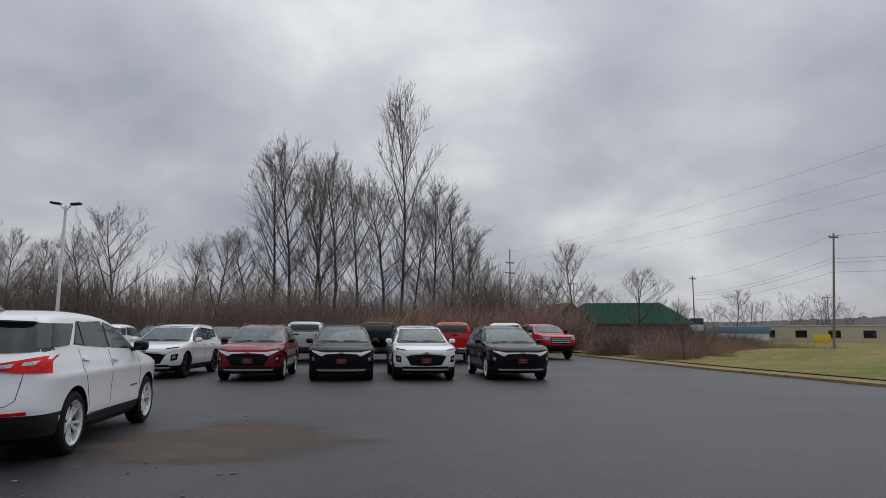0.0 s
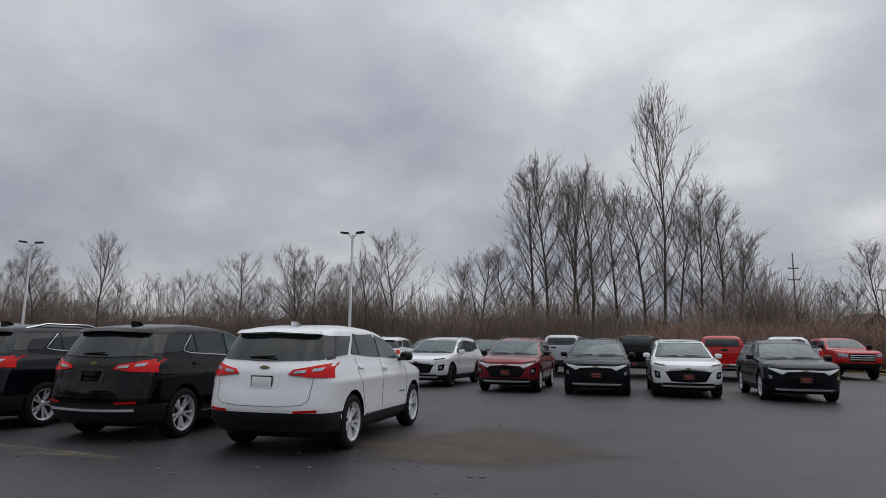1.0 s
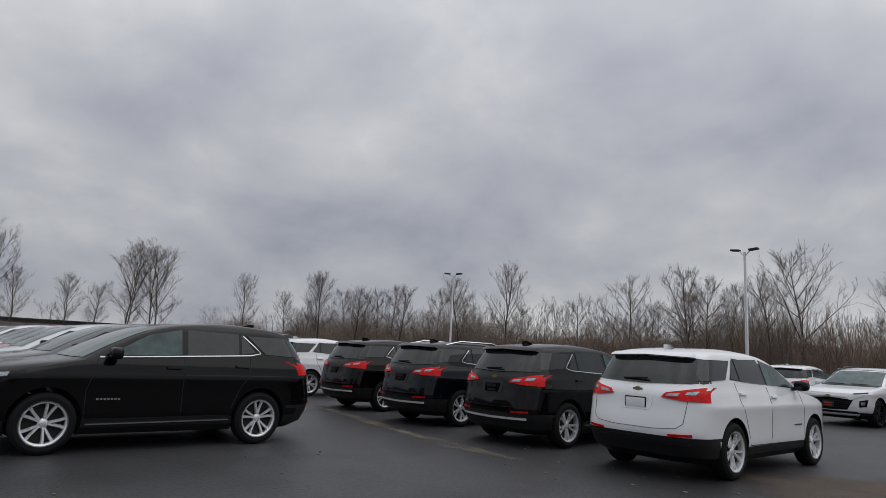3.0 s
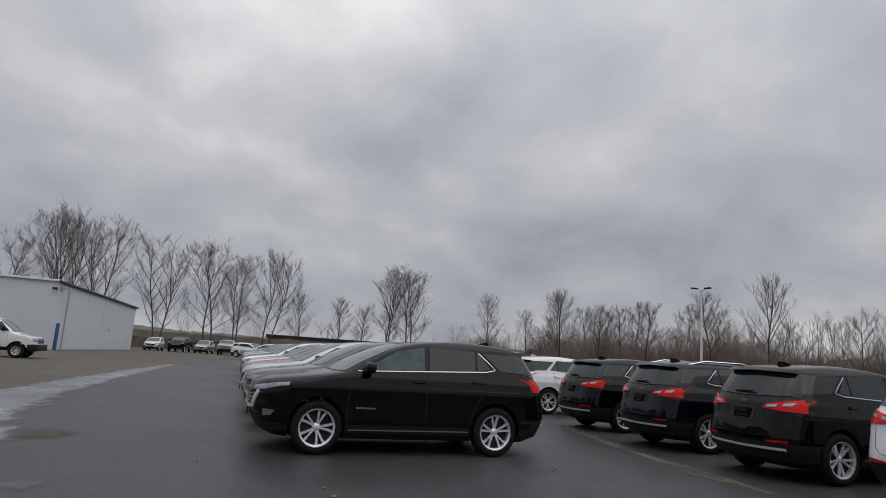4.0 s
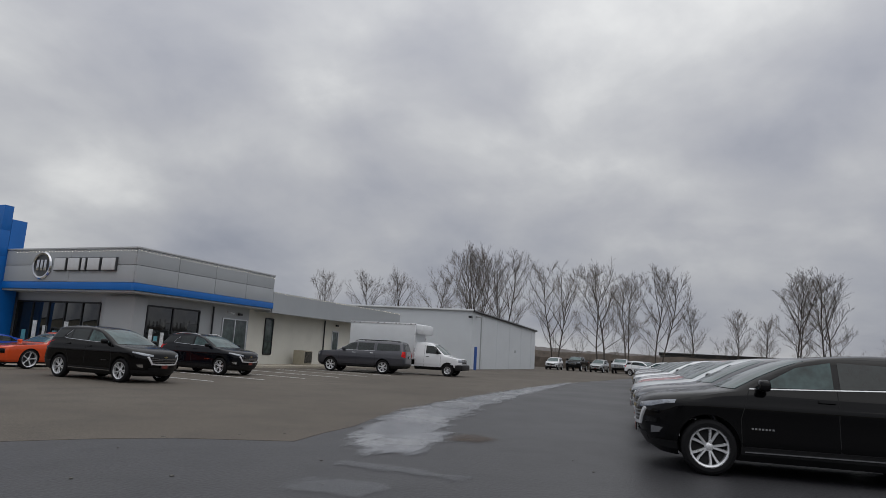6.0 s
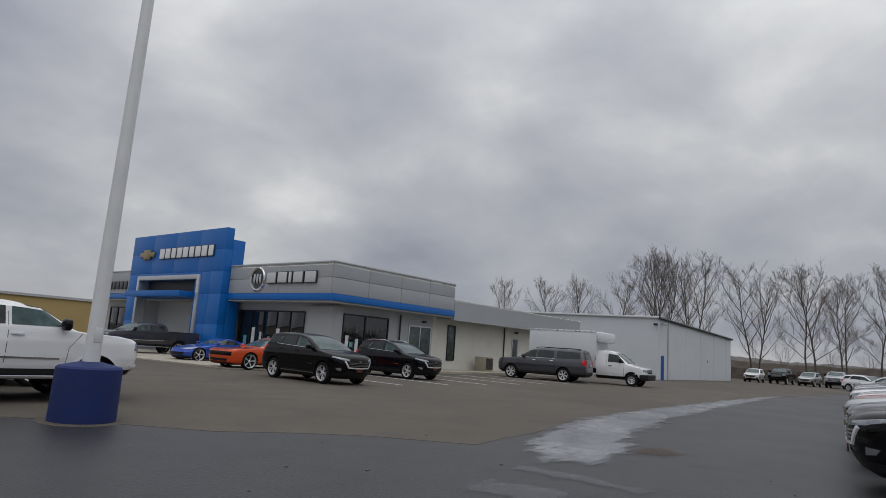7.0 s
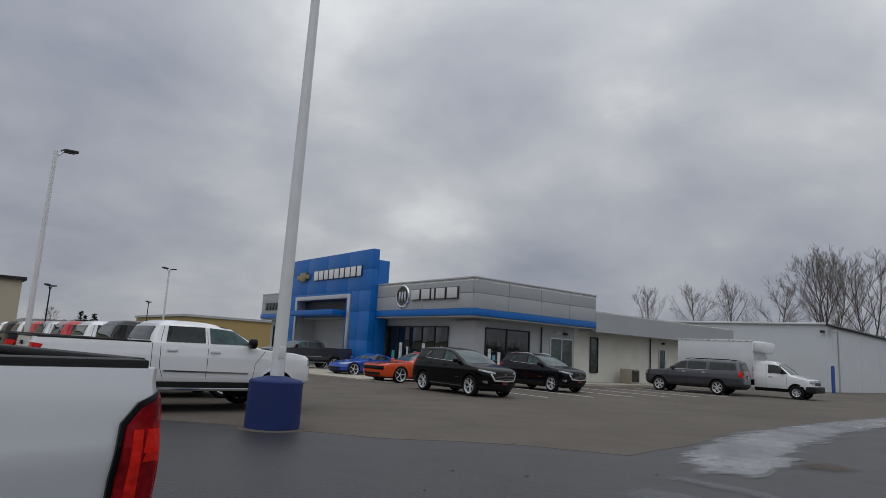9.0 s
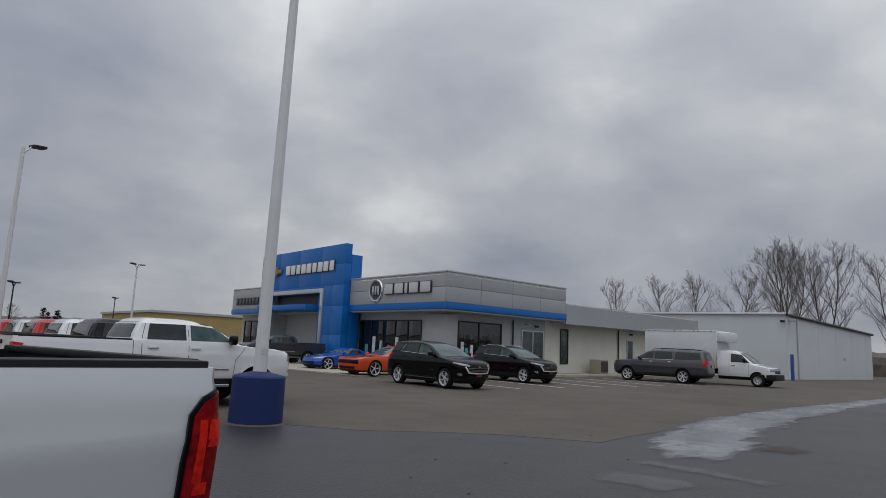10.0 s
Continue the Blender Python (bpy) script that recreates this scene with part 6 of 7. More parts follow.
part("shell", box(-1.5, 1.5, -1, 1, 0.3, 1.9, 0.03), material("yellow_paint", (0.62, 0.42, 0.03), 0.5, 0, 0.1), dmp)
part("skid", box(-1.5, 1.5, -0.9, 0.9, 0.0, 0.3), POLE_D, dmp)

pyl = thing("roadside_sign", "small dark and white panel sign on two posts", "sign", pose(30.3, 75.0, 0, 0, 0, -20))
for q in (-0.5, 0.5):
    part("post", box(q - 0.06, q + 0.06, -0.06, 0.06, 0, 3.2), POLE_D, pyl)
part("panel", box(-0.75, 0.75, -0.1, 0.1, 2.55, 3.25, 0.02), material("navy_sign_panel", (0.03, 0.045, 0.10), 0.5, 0, 0.1), pyl)
part("panel", box(-0.6, 0.7, -0.1, 0.1, 1.75, 2.45, 0.02), material("white_sign_panel", (0.55, 0.56, 0.60), 0.5, 0, 0.1), pyl)

# ---- utility poles and wires ----
WOODP = material("weathered_pole_wood", (0.19, 0.17, 0.15), 0.9, 0, 0.2, 6, 60, stretch=(1, 1, 0.1))


def utility_pole(x, y, h, turn, label, arms, lean=0.0):
    p = thing("utility_pole", label, "utility pole", pose(x, y, 0, 0, lean, turn), group="utility poles")
    part("pole", lathe([(0, 0), (0.10, 0), (0.06, h), (0, h)], 10), WOODP, p)
    for z, w in arms:
        part("crossarm", box(-w, w, -0.06, 0.06, z - 0.06, z + 0.06), WOODP, p)
        for q in (-0.9, 0.9):
            part("insulator", lathe([(0, 0), (0.05, 0), (0.07, 0.1), (0.03, 0.2), (0, 0.2)], 8, centre=(q * w, 0, z + 0.06)), POLE_W, p)
    return p


utility_pole(7.9, 73.6, 11.2, 20, "tall wooden utility pole with side arms behind shrubs", ((9.6, 0.5), (8.4, 0.6)))
utility_pole(31.2, 77.9, 8.6, 30, "wooden utility pole beside the green-roofed house", ((8.2, 0.5),))
utility_pole(28.3, 45.7, 8.9, -25, "grey wooden utility pole on the lawn", ((8.6, 0.3),), 3.4)
utility_pole(80, 130, 9.5, 0, "distant wooden utility pole", ((9.0, 0.9),))
utility_pole(20, 95, 9.0, 60, "distant utility pole with one crossarm", ((8.8, 1.2),))
WIRE = material("black_wire", (0.09, 0.09, 0.095), 0.6, 0, 0.1)


def wire(a, b, sag, r=0.018, mat=WIRE):
    pts = [(a[0] + (b[0] - a[0]) * t, a[1] + (b[1] - a[1]) * t, a[2] + (b[2] - a[2]) * t - sag * 4 * t * (1 - t)) for t in [i / 14 for i in range(15)]]
    tagged(part("power_line", tube(pts, r, 4), mat), "thin sagging overhead power line", "cable", "power lines")


for z, zr in ((10.9, 9.2), (9.9, 8.1), (9.0, 7.2)):
    wire((7.9, 73.6, z), (19.5, 18.0, zr + 0.25), 0.7, 0.005)
for z, z2 in ((8.7, 8.3), (7.0, 6.4), (6.7, 6.1), (6.0, 5.6)):
    wire((28.6, 45.7, z), (31.2, 77.9, z2), 0.5, 0.009)
    wire((28.6, 45.7, z), (46.0, 12.0, z + 0.6), 0.7, 0.009)


# ---- bare trees and brush ----
BARK = material("grey_brown_bark", (0.080, 0.069, 0.060), 0.95, 0, 0.3, 3, 30, random_v=0.25)
TWIG = material("bare_twigs", (0.135, 0.112, 0.097), 0.95, 0, 0.3, 1.5, 20, random_v=0.25)
BRUSH = material("dry_brush_stems", (0.25, 0.178, 0.132), 0.95, 0, 0.45, 0.35, 5, color2=(0.225, 0.176, 0.145))
BANK = material("tangled_brush_mass", (0.19, 0.142, 0.11), 1.0, 0, 0.45, 0.5, 6, bump=0.8, bump_scale=3)
REED = material("pale_dry_reeds", (0.30, 0.22, 0.12), 0.95, 0, 0.25, 1, 8)
RUST = material("russet_brush_stems", (0.29, 0.19, 0.14), 0.95, 0, 0.35, 0.5, 5)


class Sticks:
    """Collects thin tapered tubes for one mesh."""

    def __init__(self):
        self.v, self.f = [], []

    def add(self, pts, radii, sides=3):
        base = len(self.v)
        for i, p in enumerate(pts):
            a, b = pts[max(0, i - 1)], pts[min(len(pts) - 1, i + 1)]
            d = (b - a).normalized()
            u = d.cross(Vector((0.3, 0.2, 0.9)) if abs(d.z) < 0.85 else Vector((1, 0.1, 0))).normalized()
            w = d.cross(u)
            for k in range(sides):
                q = p + radii[i] * (math.cos(k * math.tau / sides) * u + math.sin(k * math.tau / sides) * w)
                self.v.append((q.x, q.y, q.z))
        for i in range(len(pts) - 1):
            for k in range(sides):
                a, b = base + i * sides + k, base + i * sides + (k + 1) % sides
                self.f.append((a, b, b + sides, a + sides))

    def mesh(self, name, mat):
        me = bpy.data.meshes.new(name)
        me.from_pydata(self.v, [], self.f)
        me.materials.append(mat)
        me.polygons.foreach_set("use_smooth", [True] * len(me.polygons))
        return me


def grow(rng, start, way, length, r0, r1, n, bend, lift=0.0):
    pts, p, d = [start.copy()], start.copy(), way.normalized()
    for i in range(n):
        d = (d + Vector((rng.uniform(-bend, bend), rng.uniform(-bend, bend), rng.uniform(-bend, bend) * 0.5 + lift))).normalized()
        p = p + d * (length / n)
        pts.append(p.copy())
    return pts, [r0 + (r1 - r0) * i / n for i in range(n + 1)]


def on_line(pts, f):
    q = f * (len(pts) - 1)
    i = min(int(q), len(pts) - 2)
    return pts[i].lerp(pts[i + 1], q - i), (pts[i + 1] - pts[i]).normalized()


TREE_KINDS = {
    # stems, spread, lowest limb, limbs, limb branches, twigs on each, twiglets on each
    "tall": (1, 2.3, 0.24, 21, 7, 4, 2), "wide": (1, 4.0, 0.16, 18, 7, 4, 3), "clump": (2, 2.9, 0.22, 14, 7, 4, 3), "scrub": (3, 3.4, 0.05, 6, 4, 4, 1)}


def side_way(rng, d, angle):
    """A way that leaves d at an angle, on a chance side."""
    u = d.cross(Vector((rng.uniform(-1, 1), rng.uniform(-1, 1), rng.uniform(-1, 1)))).normalized()
    return (d * math.cos(angle) + u * math.sin(angle)).normalized()


def tree_proto(seed, kind):
    """A leafless tree 16 m high: a leader, steep forking limbs and an oval crown of fine upright twigs."""
    rng = random.Random(seed)
    wood, twigs = Sticks(), Sticks()
    H = 16.0
    stems, W, low, limbs, subs, tw, tl = TREE_KINDS[kind]
    turn = rng.uniform(0, math.tau)
    for st in range(stems):
        aa = turn + st * math.tau / stems + rng.uniform(-0.4, 0.4)
        foot = Vector((math.cos(aa), math.sin(aa), 0)) * (0.35 if stems > 1 else 0) + Vector((0, 0, -0.2))
        lean = Vector((math.cos(aa), math.sin(aa), 0)) * (0.06 if stems > 1 else 0.02) + Vector((0, 0, 1))
        hh = H * (0.93 if st == 0 else rng.uniform(0.78, 0.9))
        r0 = (0.17 if kind != "scrub" else 0.10) / math.sqrt(stems) * 1.15
        tp, tr = grow(rng, foot, lean, hh, r0, 0.02, 14, 0.06, 0.05)
        wood.add(tp, [r0 + (0.02 - r0) * (i / 14) ** 0.75 for i in range(15)], 6)
        for k in range(limbs):
            f = low + (0.94 - low) * (k + rng.random()) / limbs
            p, d = on_line(tp, f)
            g = (f - low) / (1 - low)
            reach = W * (0.5 + 0.65 * math.sin(math.pi * min(1, 0.30 + 0.70 * g))) * rng.uniform(0.75, 1.15)
            ang = (rng.uniform(0.42, 0.72) if kind != "wide" else rng.uniform(0.5, 0.95)) * (1.15 - 0.35 * g)
            a = k * 2.4 + rng.uniform(-0.5, 0.5) + aa
            way = Vector((math.cos(a) * math.sin(ang), math.sin(a) * math.sin(ang), math.cos(ang)))
            L = min(reach / math.sin(ang), (H * 1.0 - p.z) * rng.uniform(0.62, 0.95))
            if L < 0.8:
                L = 0.8
            r1 = max(0.018, min(r0 * 0.42, 0.0085 * L + 0.010))
            lp, lr = grow(rng, p, way, L, r1, 0.010, 7, 0.10, 0.035)
            wood.add(lp, lr, 4)
            for j in range(subs):
                f2 = 0.18 + 0.80 * (j + rng.random()) / subs
                p2, d2 = on_line(lp, f2)
                L2 = max(0.7, L * rng.uniform(0.22, 0.42) * (1.25 - 0.6 * f2))
                bp, br = grow(rng, p2, side_way(rng, d2, rng.uniform(0.45, 0.8)) + Vector((0, 0, 0.25)), L2, 0.006 + 0.005 * min(2.2, L2), 0.008, 4, 0.11, 0.05)
                twigs.add(bp, br, 3)
                for m in range(tw):
                    p3, d3 = on_line(bp, 0.2 + 0.8 * (m + rng.random()) / tw)
                    L3 = rng.uniform(0.5, 1.15)
                    cp, cr = grow(rng, p3, side_way(rng, d3, rng.uniform(0.4, 0.8)) + Vector((0, 0, 0.3)), L3, 0.0105, 0.0075, 2, 0.15, 0.05)
                    twigs.add(cp, cr, 3)
                    for q in range(tl):
                        p4, d4 = on_line(cp, rng.uniform(0.2, 1.0))
                        w4 = side_way(rng, d4, rng.uniform(0.4, 0.85)) + Vector((0, 0, 0.25))
                        twigs.add([p4, p4 + w4.normalized() * rng.uniform(0.28, 0.6)], [0.0085, 0.006], 3)
    top = max(v[2] for v in twigs.v)
    for s in (wood, twigs):
        s.v = [(x, y, z * 16.0 / top) for x, y, z in s.v]
    t = thing("tree", {"tall": "tall bare winter tree with fine upright twigs", "wide": "spreading bare winter tree with crooked limbs", "clump": "forked bare winter tree with an oval crown", "scrub": "many-stemmed bare scrub tree in the thicket"}[kind], "tree", group="bare trees")
    for nm, st, mt in (("trunk", wood, BARK), ("crown", twigs, TWIG)):
        o = new(nm, st.mesh(nm, mt))
        o.parent = t
    return t


PROTO = {"tall": [tree_proto(s, "tall") for s in (11, 12, 13, 14, 15)], "wide": [tree_proto(s, "wide") for s in (21, 22, 23)], "clump": [tree_proto(s, "clump") for s in (31, 32, 33)], "scrub": [tree_proto(s, "scrub") for s in (41, 42, 43, 44)]}
used_first = set()
tree_rng = random.Random(77)


def plant(kind, x, y, h, spread=None):
    p = PROTO[kind][tree_rng.randrange(len(PROTO[kind]))]
    s = h / 16.0
    w = spread or max(0.7, min(1.2, s * 1.15)) * tree_rng.uniform(0.9, 1.1)
    m = pose(x, y, 0, 0, 0, tree_rng.uniform(0, 360)) @ Matrix.Diagonal((w, w, s, 1))
    if p not in used_first:
        used_first.add(p)
        p.matrix_basis = m
        return p
    return copy_thing(p, m @ Matrix.Diagonal((1 / p.scale.x, 1 / p.scale.y, 1 / p.scale.z, 1)))


NORTH = [(-4.0, 61.0, 27.6), (-14.1, 57.6, 20.4), (-16.3, 60.1, 20), (-9.8, 56.4, 18.6), (-8.5, 62.6, 19), (-13.4, 63.8, 20.4), (-5.6, 59.9, 17.6), (-1.0, 65.1, 18.6), (0.8, 63.1, 16), (3.4, 59.0, 10.4), (-29.0, 49.7, 10), (-24.4, 60.7, 11.2), (-18.5, 59.5, 11.4), (14.3, 69.5, 11.8), (11.6, 73.1, 8.8), (-11.8, 60.5, 19), (-3.0, 64, 16), (2.2, 66, 13)]
NORTH_WIDE = [(-27.7, 52.6, 12.8), (-21.1, 57.6, 11.4), (-34.2, 48.8, 10), (17.0, 55.0, 7.4), (46.1, 98.7, 8.6), (-38, 51, 9), (20, 80, 8)]
WEST = [(-58.6, 46.0, 13), (-66.0, 44.4, 11.4), (-74.4, 40.4, 10.6), (-83.6, 32.6, 12.3), (-81.6, 37.3, 10.5), (-124.9, 34.2, 15.5), (-111.3, 43.1, 15), (-117.9, 39.9, 12.6), (-119.6, -3.3, 12), (-124.5, 3.9, 12), (-124.2, 8.4, 11.4), (-111.4, -56.3, 18.5)]
WEST_WIDE = [(-47.1, 53.5, 11.2), (-41.0, 55.9, 12.2), (-51.2, 49.8, 9), (-81.8, 41.3, 10.6), (-87.8, 46.3, 12), (-82.6, 51.3, 11.6), (-100.1, 44.0, 11.8), (-100.2, -66.0, 16), (-104.4, -58.9, 16.5), (-107.7, -47.6, 17.6), (-92, 43, 11), (-70, 48, 10)]
CLUMPS = [(-109.0, 11.8, 17.4), (-110.5, 15.8, 17.4), (-93.6, -34.9, 19), (-95.1, -30.4, 19), (-102.1, -23.6, 18), (-103.4, -16.5, 18), (-106.9, -12.8, 16.5), (-109.3, -8.3, 18), (-97.1, -36.4, 20)]
for kind, rows in (("tall", NORTH), ("wide", NORTH_WIDE), ("tall", WEST), ("wide", WEST_WIDE), ("clump", CLUMPS)):
    for x, y, h in rows:
        plant(kind, x, y, h, 1.25 if h > 25 else None)
# smaller trees that fill the wood's edge
EDGE = [(12, 63), (-10, 58), (-30, 53), (-45, 54), (-60, 49), (-85, 43), (-112, 43), (-126, 30)]


def along_edge(t):
    q = t * (len(EDGE) - 1)
    i = min(int(q), len(EDGE) - 2)
    a, b = EDGE[i], EDGE[i + 1]
    return a[0] + (b[0] - a[0]) * (q - i), a[1] + (b[1] - a[1]) * (q - i)


for k in range(84):
    x, y = along_edge((k + 0.5) / 84)
    plant("scrub" if k % 4 else "wide", x + tree_rng.uniform(-1.5, 1.5), y + tree_rng.uniform(-2, 9), tree_rng.uniform(5.5, 9.4), 0.62)
for k in range(28):
    plant("scrub", 62 + k * 4 + tree_rng.uniform(-3, 3), 190 - k * 3.2 + tree_rng.uniform(-8, 8), tree_rng.uniform(8, 13), 1.3)
for k in range(14):
    plant("scrub", -128 + tree_rng.uniform(-4, 4), 28 - k * 6.5, tree_rng.uniform(5, 9), 0.7)

# the dense band of brush under the trees
rng = random.Random(5)
st = Sticks()
for k in range(30000):
    t = rng.random()
    x, y = along_edge(t)
    d = rng.uniform(-4.5, 6)
    x, y = x + rng.uniform(-2, 2), y + d
    h = rng.uniform(2.0, 7.4) * (0.85 + 0.8 * noise.noise(Vector((x * 0.12, y * 0.12, 3))))
    p = Vector((x, y, -0.1))
    w = Vector((rng.uniform(-0.6, 0.6), rng.uniform(-0.6, 0.6), 1))
    pts, rad = grow(rng, p, w, h, rng.uniform(0.016, 0.036), 0.008, 3, 0.22)
    st.add(pts, rad, 3)
    for m in range(2):
        p2, d2 = on_line(pts, rng.uniform(0.35, 0.95))
        st.add([p2, p2 + (d2 + Vector((rng.uniform(-0.8, 0.8), rng.uniform(-0.8, 0.8), rng.uniform(0, 0.5)))).normalized() * rng.uniform(0.5, 1.3)], [0.012, 0.007], 3)
tagged(new("brush_thicket", st.mesh("brush_thicket", BRUSH)), "dense leafless brown brush along the wood's edge", "brush", kind="stuff")
bm = bmesh.new()
rows = []
for k in range(161):
    x, y = along_edge(k / 160)
    row = []
    for j, (d, z) in enumerate(((-1.0, 0.0), (-0.6, 1.2), (0.2, 2.2), (1.2, 3.0), (2.2, 3.7), (4.0, 3.6), (6.0, 0.0))):
        q = Vector((x * 0.7, d * 1.3, z))
        row.append(bm.verts.new((x + 0.8 * noise.noise(q), y + d + 1.0 * noise.noise(q + Vector((5, 0, 0))), z * (1 + 0.3 * noise.noise(q * 0.8)))))
    rows.append(row)
for a, b in zip(rows, rows[1:]):
    for j in range(6):
        bm.faces.new((a[j], b[j], b[j + 1], a[j + 1]))
tagged(part("undergrowth", bm, BANK, None, smooth=False), "dark tangled undergrowth beneath the bare trees", "undergrowth", kind="stuff")

# far hedge and low wooded horizon to the west and the rest of the skyline
def skyline(name, pts, h, mat, label, rough=1.2, wob=0.35):
    bm = bmesh.new()
    prev = None
    for k in range(len(pts) - 1):
        (x0, y0), (x1, y1) = pts[k], pts[k + 1]
        n = max(4, int(math.hypot(x1 - x0, y1 - y0) / 1.6))
        for i in range(n + (k == len(pts) - 2)):
            x, y = x0 + (x1 - x0) * i / n, y0 + (y1 - y0) * i / n
            z = h * (1 + wob * noise.noise(Vector((x * 0.03, y * 0.03, 2))) + 0.10 * noise.noise(Vector((x * 0.5, y * 0.5, 7))))
            d = Vector((-(y1 - y0), x1 - x0, 0)).normalized()
            row = [bm.verts.new((x + d.x * o + 0.4 * noise.noise(Vector((x, y, o))), y + d.y * o, z * f)) for o, f in ((-2.5, 0.0), (-1.6, 0.6), (0, 1.0), (1.6, 0.6), (2.5, 0.0))]
            if prev:
                for j in range(4):
                    bm.faces.new((prev[j], row[j], row[j + 1], prev[j + 1]))
            prev = row
    return tagged(part(name, bm, mat, None, smooth=False), label, "hedge", kind="stuff")


HEDGE = material("winter_hedge", (0.075, 0.06, 0.048), 1.0, 0, 0.4, 0.8, 6, bump=0.8, bump_scale=3)
# the far wood's base colour is lightened to paint in distance haze
FARWOOD = material("haze_paled_wood", (0.20, 0.187, 0.183), 1.0, 0, 0.25, 0.1, 1)
skyline("far_hedge", [(-112, 40), (-114, 10), (-113, -20), (-108, -62)], 3.0, HEDGE, "low brown hedge at the lot's far end", wob=0.12)
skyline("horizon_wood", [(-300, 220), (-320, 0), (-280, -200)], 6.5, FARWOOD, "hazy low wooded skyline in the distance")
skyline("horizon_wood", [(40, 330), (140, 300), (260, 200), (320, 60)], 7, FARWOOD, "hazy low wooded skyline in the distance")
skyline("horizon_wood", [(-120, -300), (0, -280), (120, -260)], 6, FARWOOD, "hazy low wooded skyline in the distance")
mound = thing("storage_building", "long low dark-roofed building behind the far hedge", "building", pose(-140, 6, 0, 0, 0, 4))
part("wall", box(-5, 5, -16, 16, 0, 3.4), material("grey_dark_wall", (0.12, 0.12, 0.13), 0.8), mound)
part("roof", box(-5.3, 5.3, -16.3, 16.3, 3.4, 3.9), POLE_D, mound)


def shrub_proto(seed, mat, h, spread, n, label, twigs=4):
    r = random.Random(seed)
    s = Sticks()
    for k in range(n):
        a, q = r.uniform(0, math.tau), spread * math.sqrt(r.random()) * 0.5
        p = Vector((math.cos(a) * q, math.sin(a) * q, -0.1))
        w = Vector((math.cos(a) * r.uniform(-0.2, 1.1), math.sin(a) * r.uniform(-0.2, 1.1), 1))
        dome = 1.0 - 0.55 * (2 * q / spread) ** 2
        pts, rad = grow(r, p, w, h * r.uniform(0.55, 1.1) * dome, r.uniform(0.010, 0.020), 0.005, 4, 0.36)
        s.add(pts, rad, 3)
        for m in range(twigs):
            p2, d2 = on_line(pts, r.uniform(0.25, 1.0))
            w2 = d2 + Vector((r.uniform(-1, 1), r.uniform(-1, 1), r.uniform(-0.3, 0.8)))
            s.add([p2, p2 + w2.normalized() * r.uniform(0.2, 0.65)], [0.008, 0.005], 3)
    t = thing("shrub", label, "shrub", group="dry shrubs")
    o = new("foliage", s.mesh("foliage", mat))
    o.parent = t
    return t


THORN = material("grey_brown_shrub_stems", (0.118, 0.092, 0.073), 0.95, 0, 0.45, 0.6, 6, random_v=0.2)
SHRUBS = [shrub_proto(1, THORN, 3.0, 3.8, 300, "leafless brown shrub thicket beside the kerb"), shrub_proto(2, RUST, 2.5, 3.8, 300, "russet leafless shrub thicket beside the kerb"), shrub_proto(3, THORN, 2.3, 3.0, 260, "low leafless brown shrub by the lawn"), shrub_proto(4, REED, 1.3, 1.8, 260, "pale dry reed tuft at the lawn's edge", 0)]
put = set()


def shrub(k, x, y, s=1.0):
    m = pose(x, y, 0.02, 0, 0, rng.uniform(0, 360)) @ Matrix.Scale(s, 4)
    if k not in put:
        put.add(k)
        SHRUBS[k].matrix_basis = m
    else:
        b = SHRUBS[k].scale
        copy_thing(SHRUBS[k], m @ Matrix.Diagonal((1 / b.x, 1 / b.y, 1 / b.z, 1)))


for k in range(44):
    t = k / 43
    x = 8.0 + 20 * t + rng.uniform(-1.2, 1.2)
    y = 47.5 - 4.0 * math.sin(t * 3.0) + 4 * t + rng.uniform(-1, 6)
    shrub(k % 3, x, y, rng.uniform(0.7, 1.1) * (1 - 1.35 * max(0, t - 0.5)))
for k in range(26):
    shrub(1, rng.uniform(-4, 9), rng.uniform(48.5, 53), rng.uniform(1.2, 1.75))
for k in range(16):
    shrub(3, 10.5 + rng.uniform(0, 16), 43 + rng.uniform(-3, 4), rng.uniform(0.6, 1.1))
for k in range(34):
    t, q = rng.random(), rng.random()
    x0, y0 = 11.4 + 7.4 * t, 32.8 + 5.0 * t
    shrub((0, 1, 2)[k % 3], x0 + q * (-2.0 + 7.5 * t), y0 + q * 9.5, rng.uniform(0.55, 0.8) * (1 - 0.55 * t * t))
for k in range(14):
    t = rng.random()
    shrub(3, 11.2 + 7.6 * t + rng.uniform(-0.3, 0.5), 32.2 + 5.0 * t + rng.uniform(-0.6, 1.0), rng.uniform(0.4, 0.8))
plant("tall", 11.9, 31.6, 3.4, 0.24)

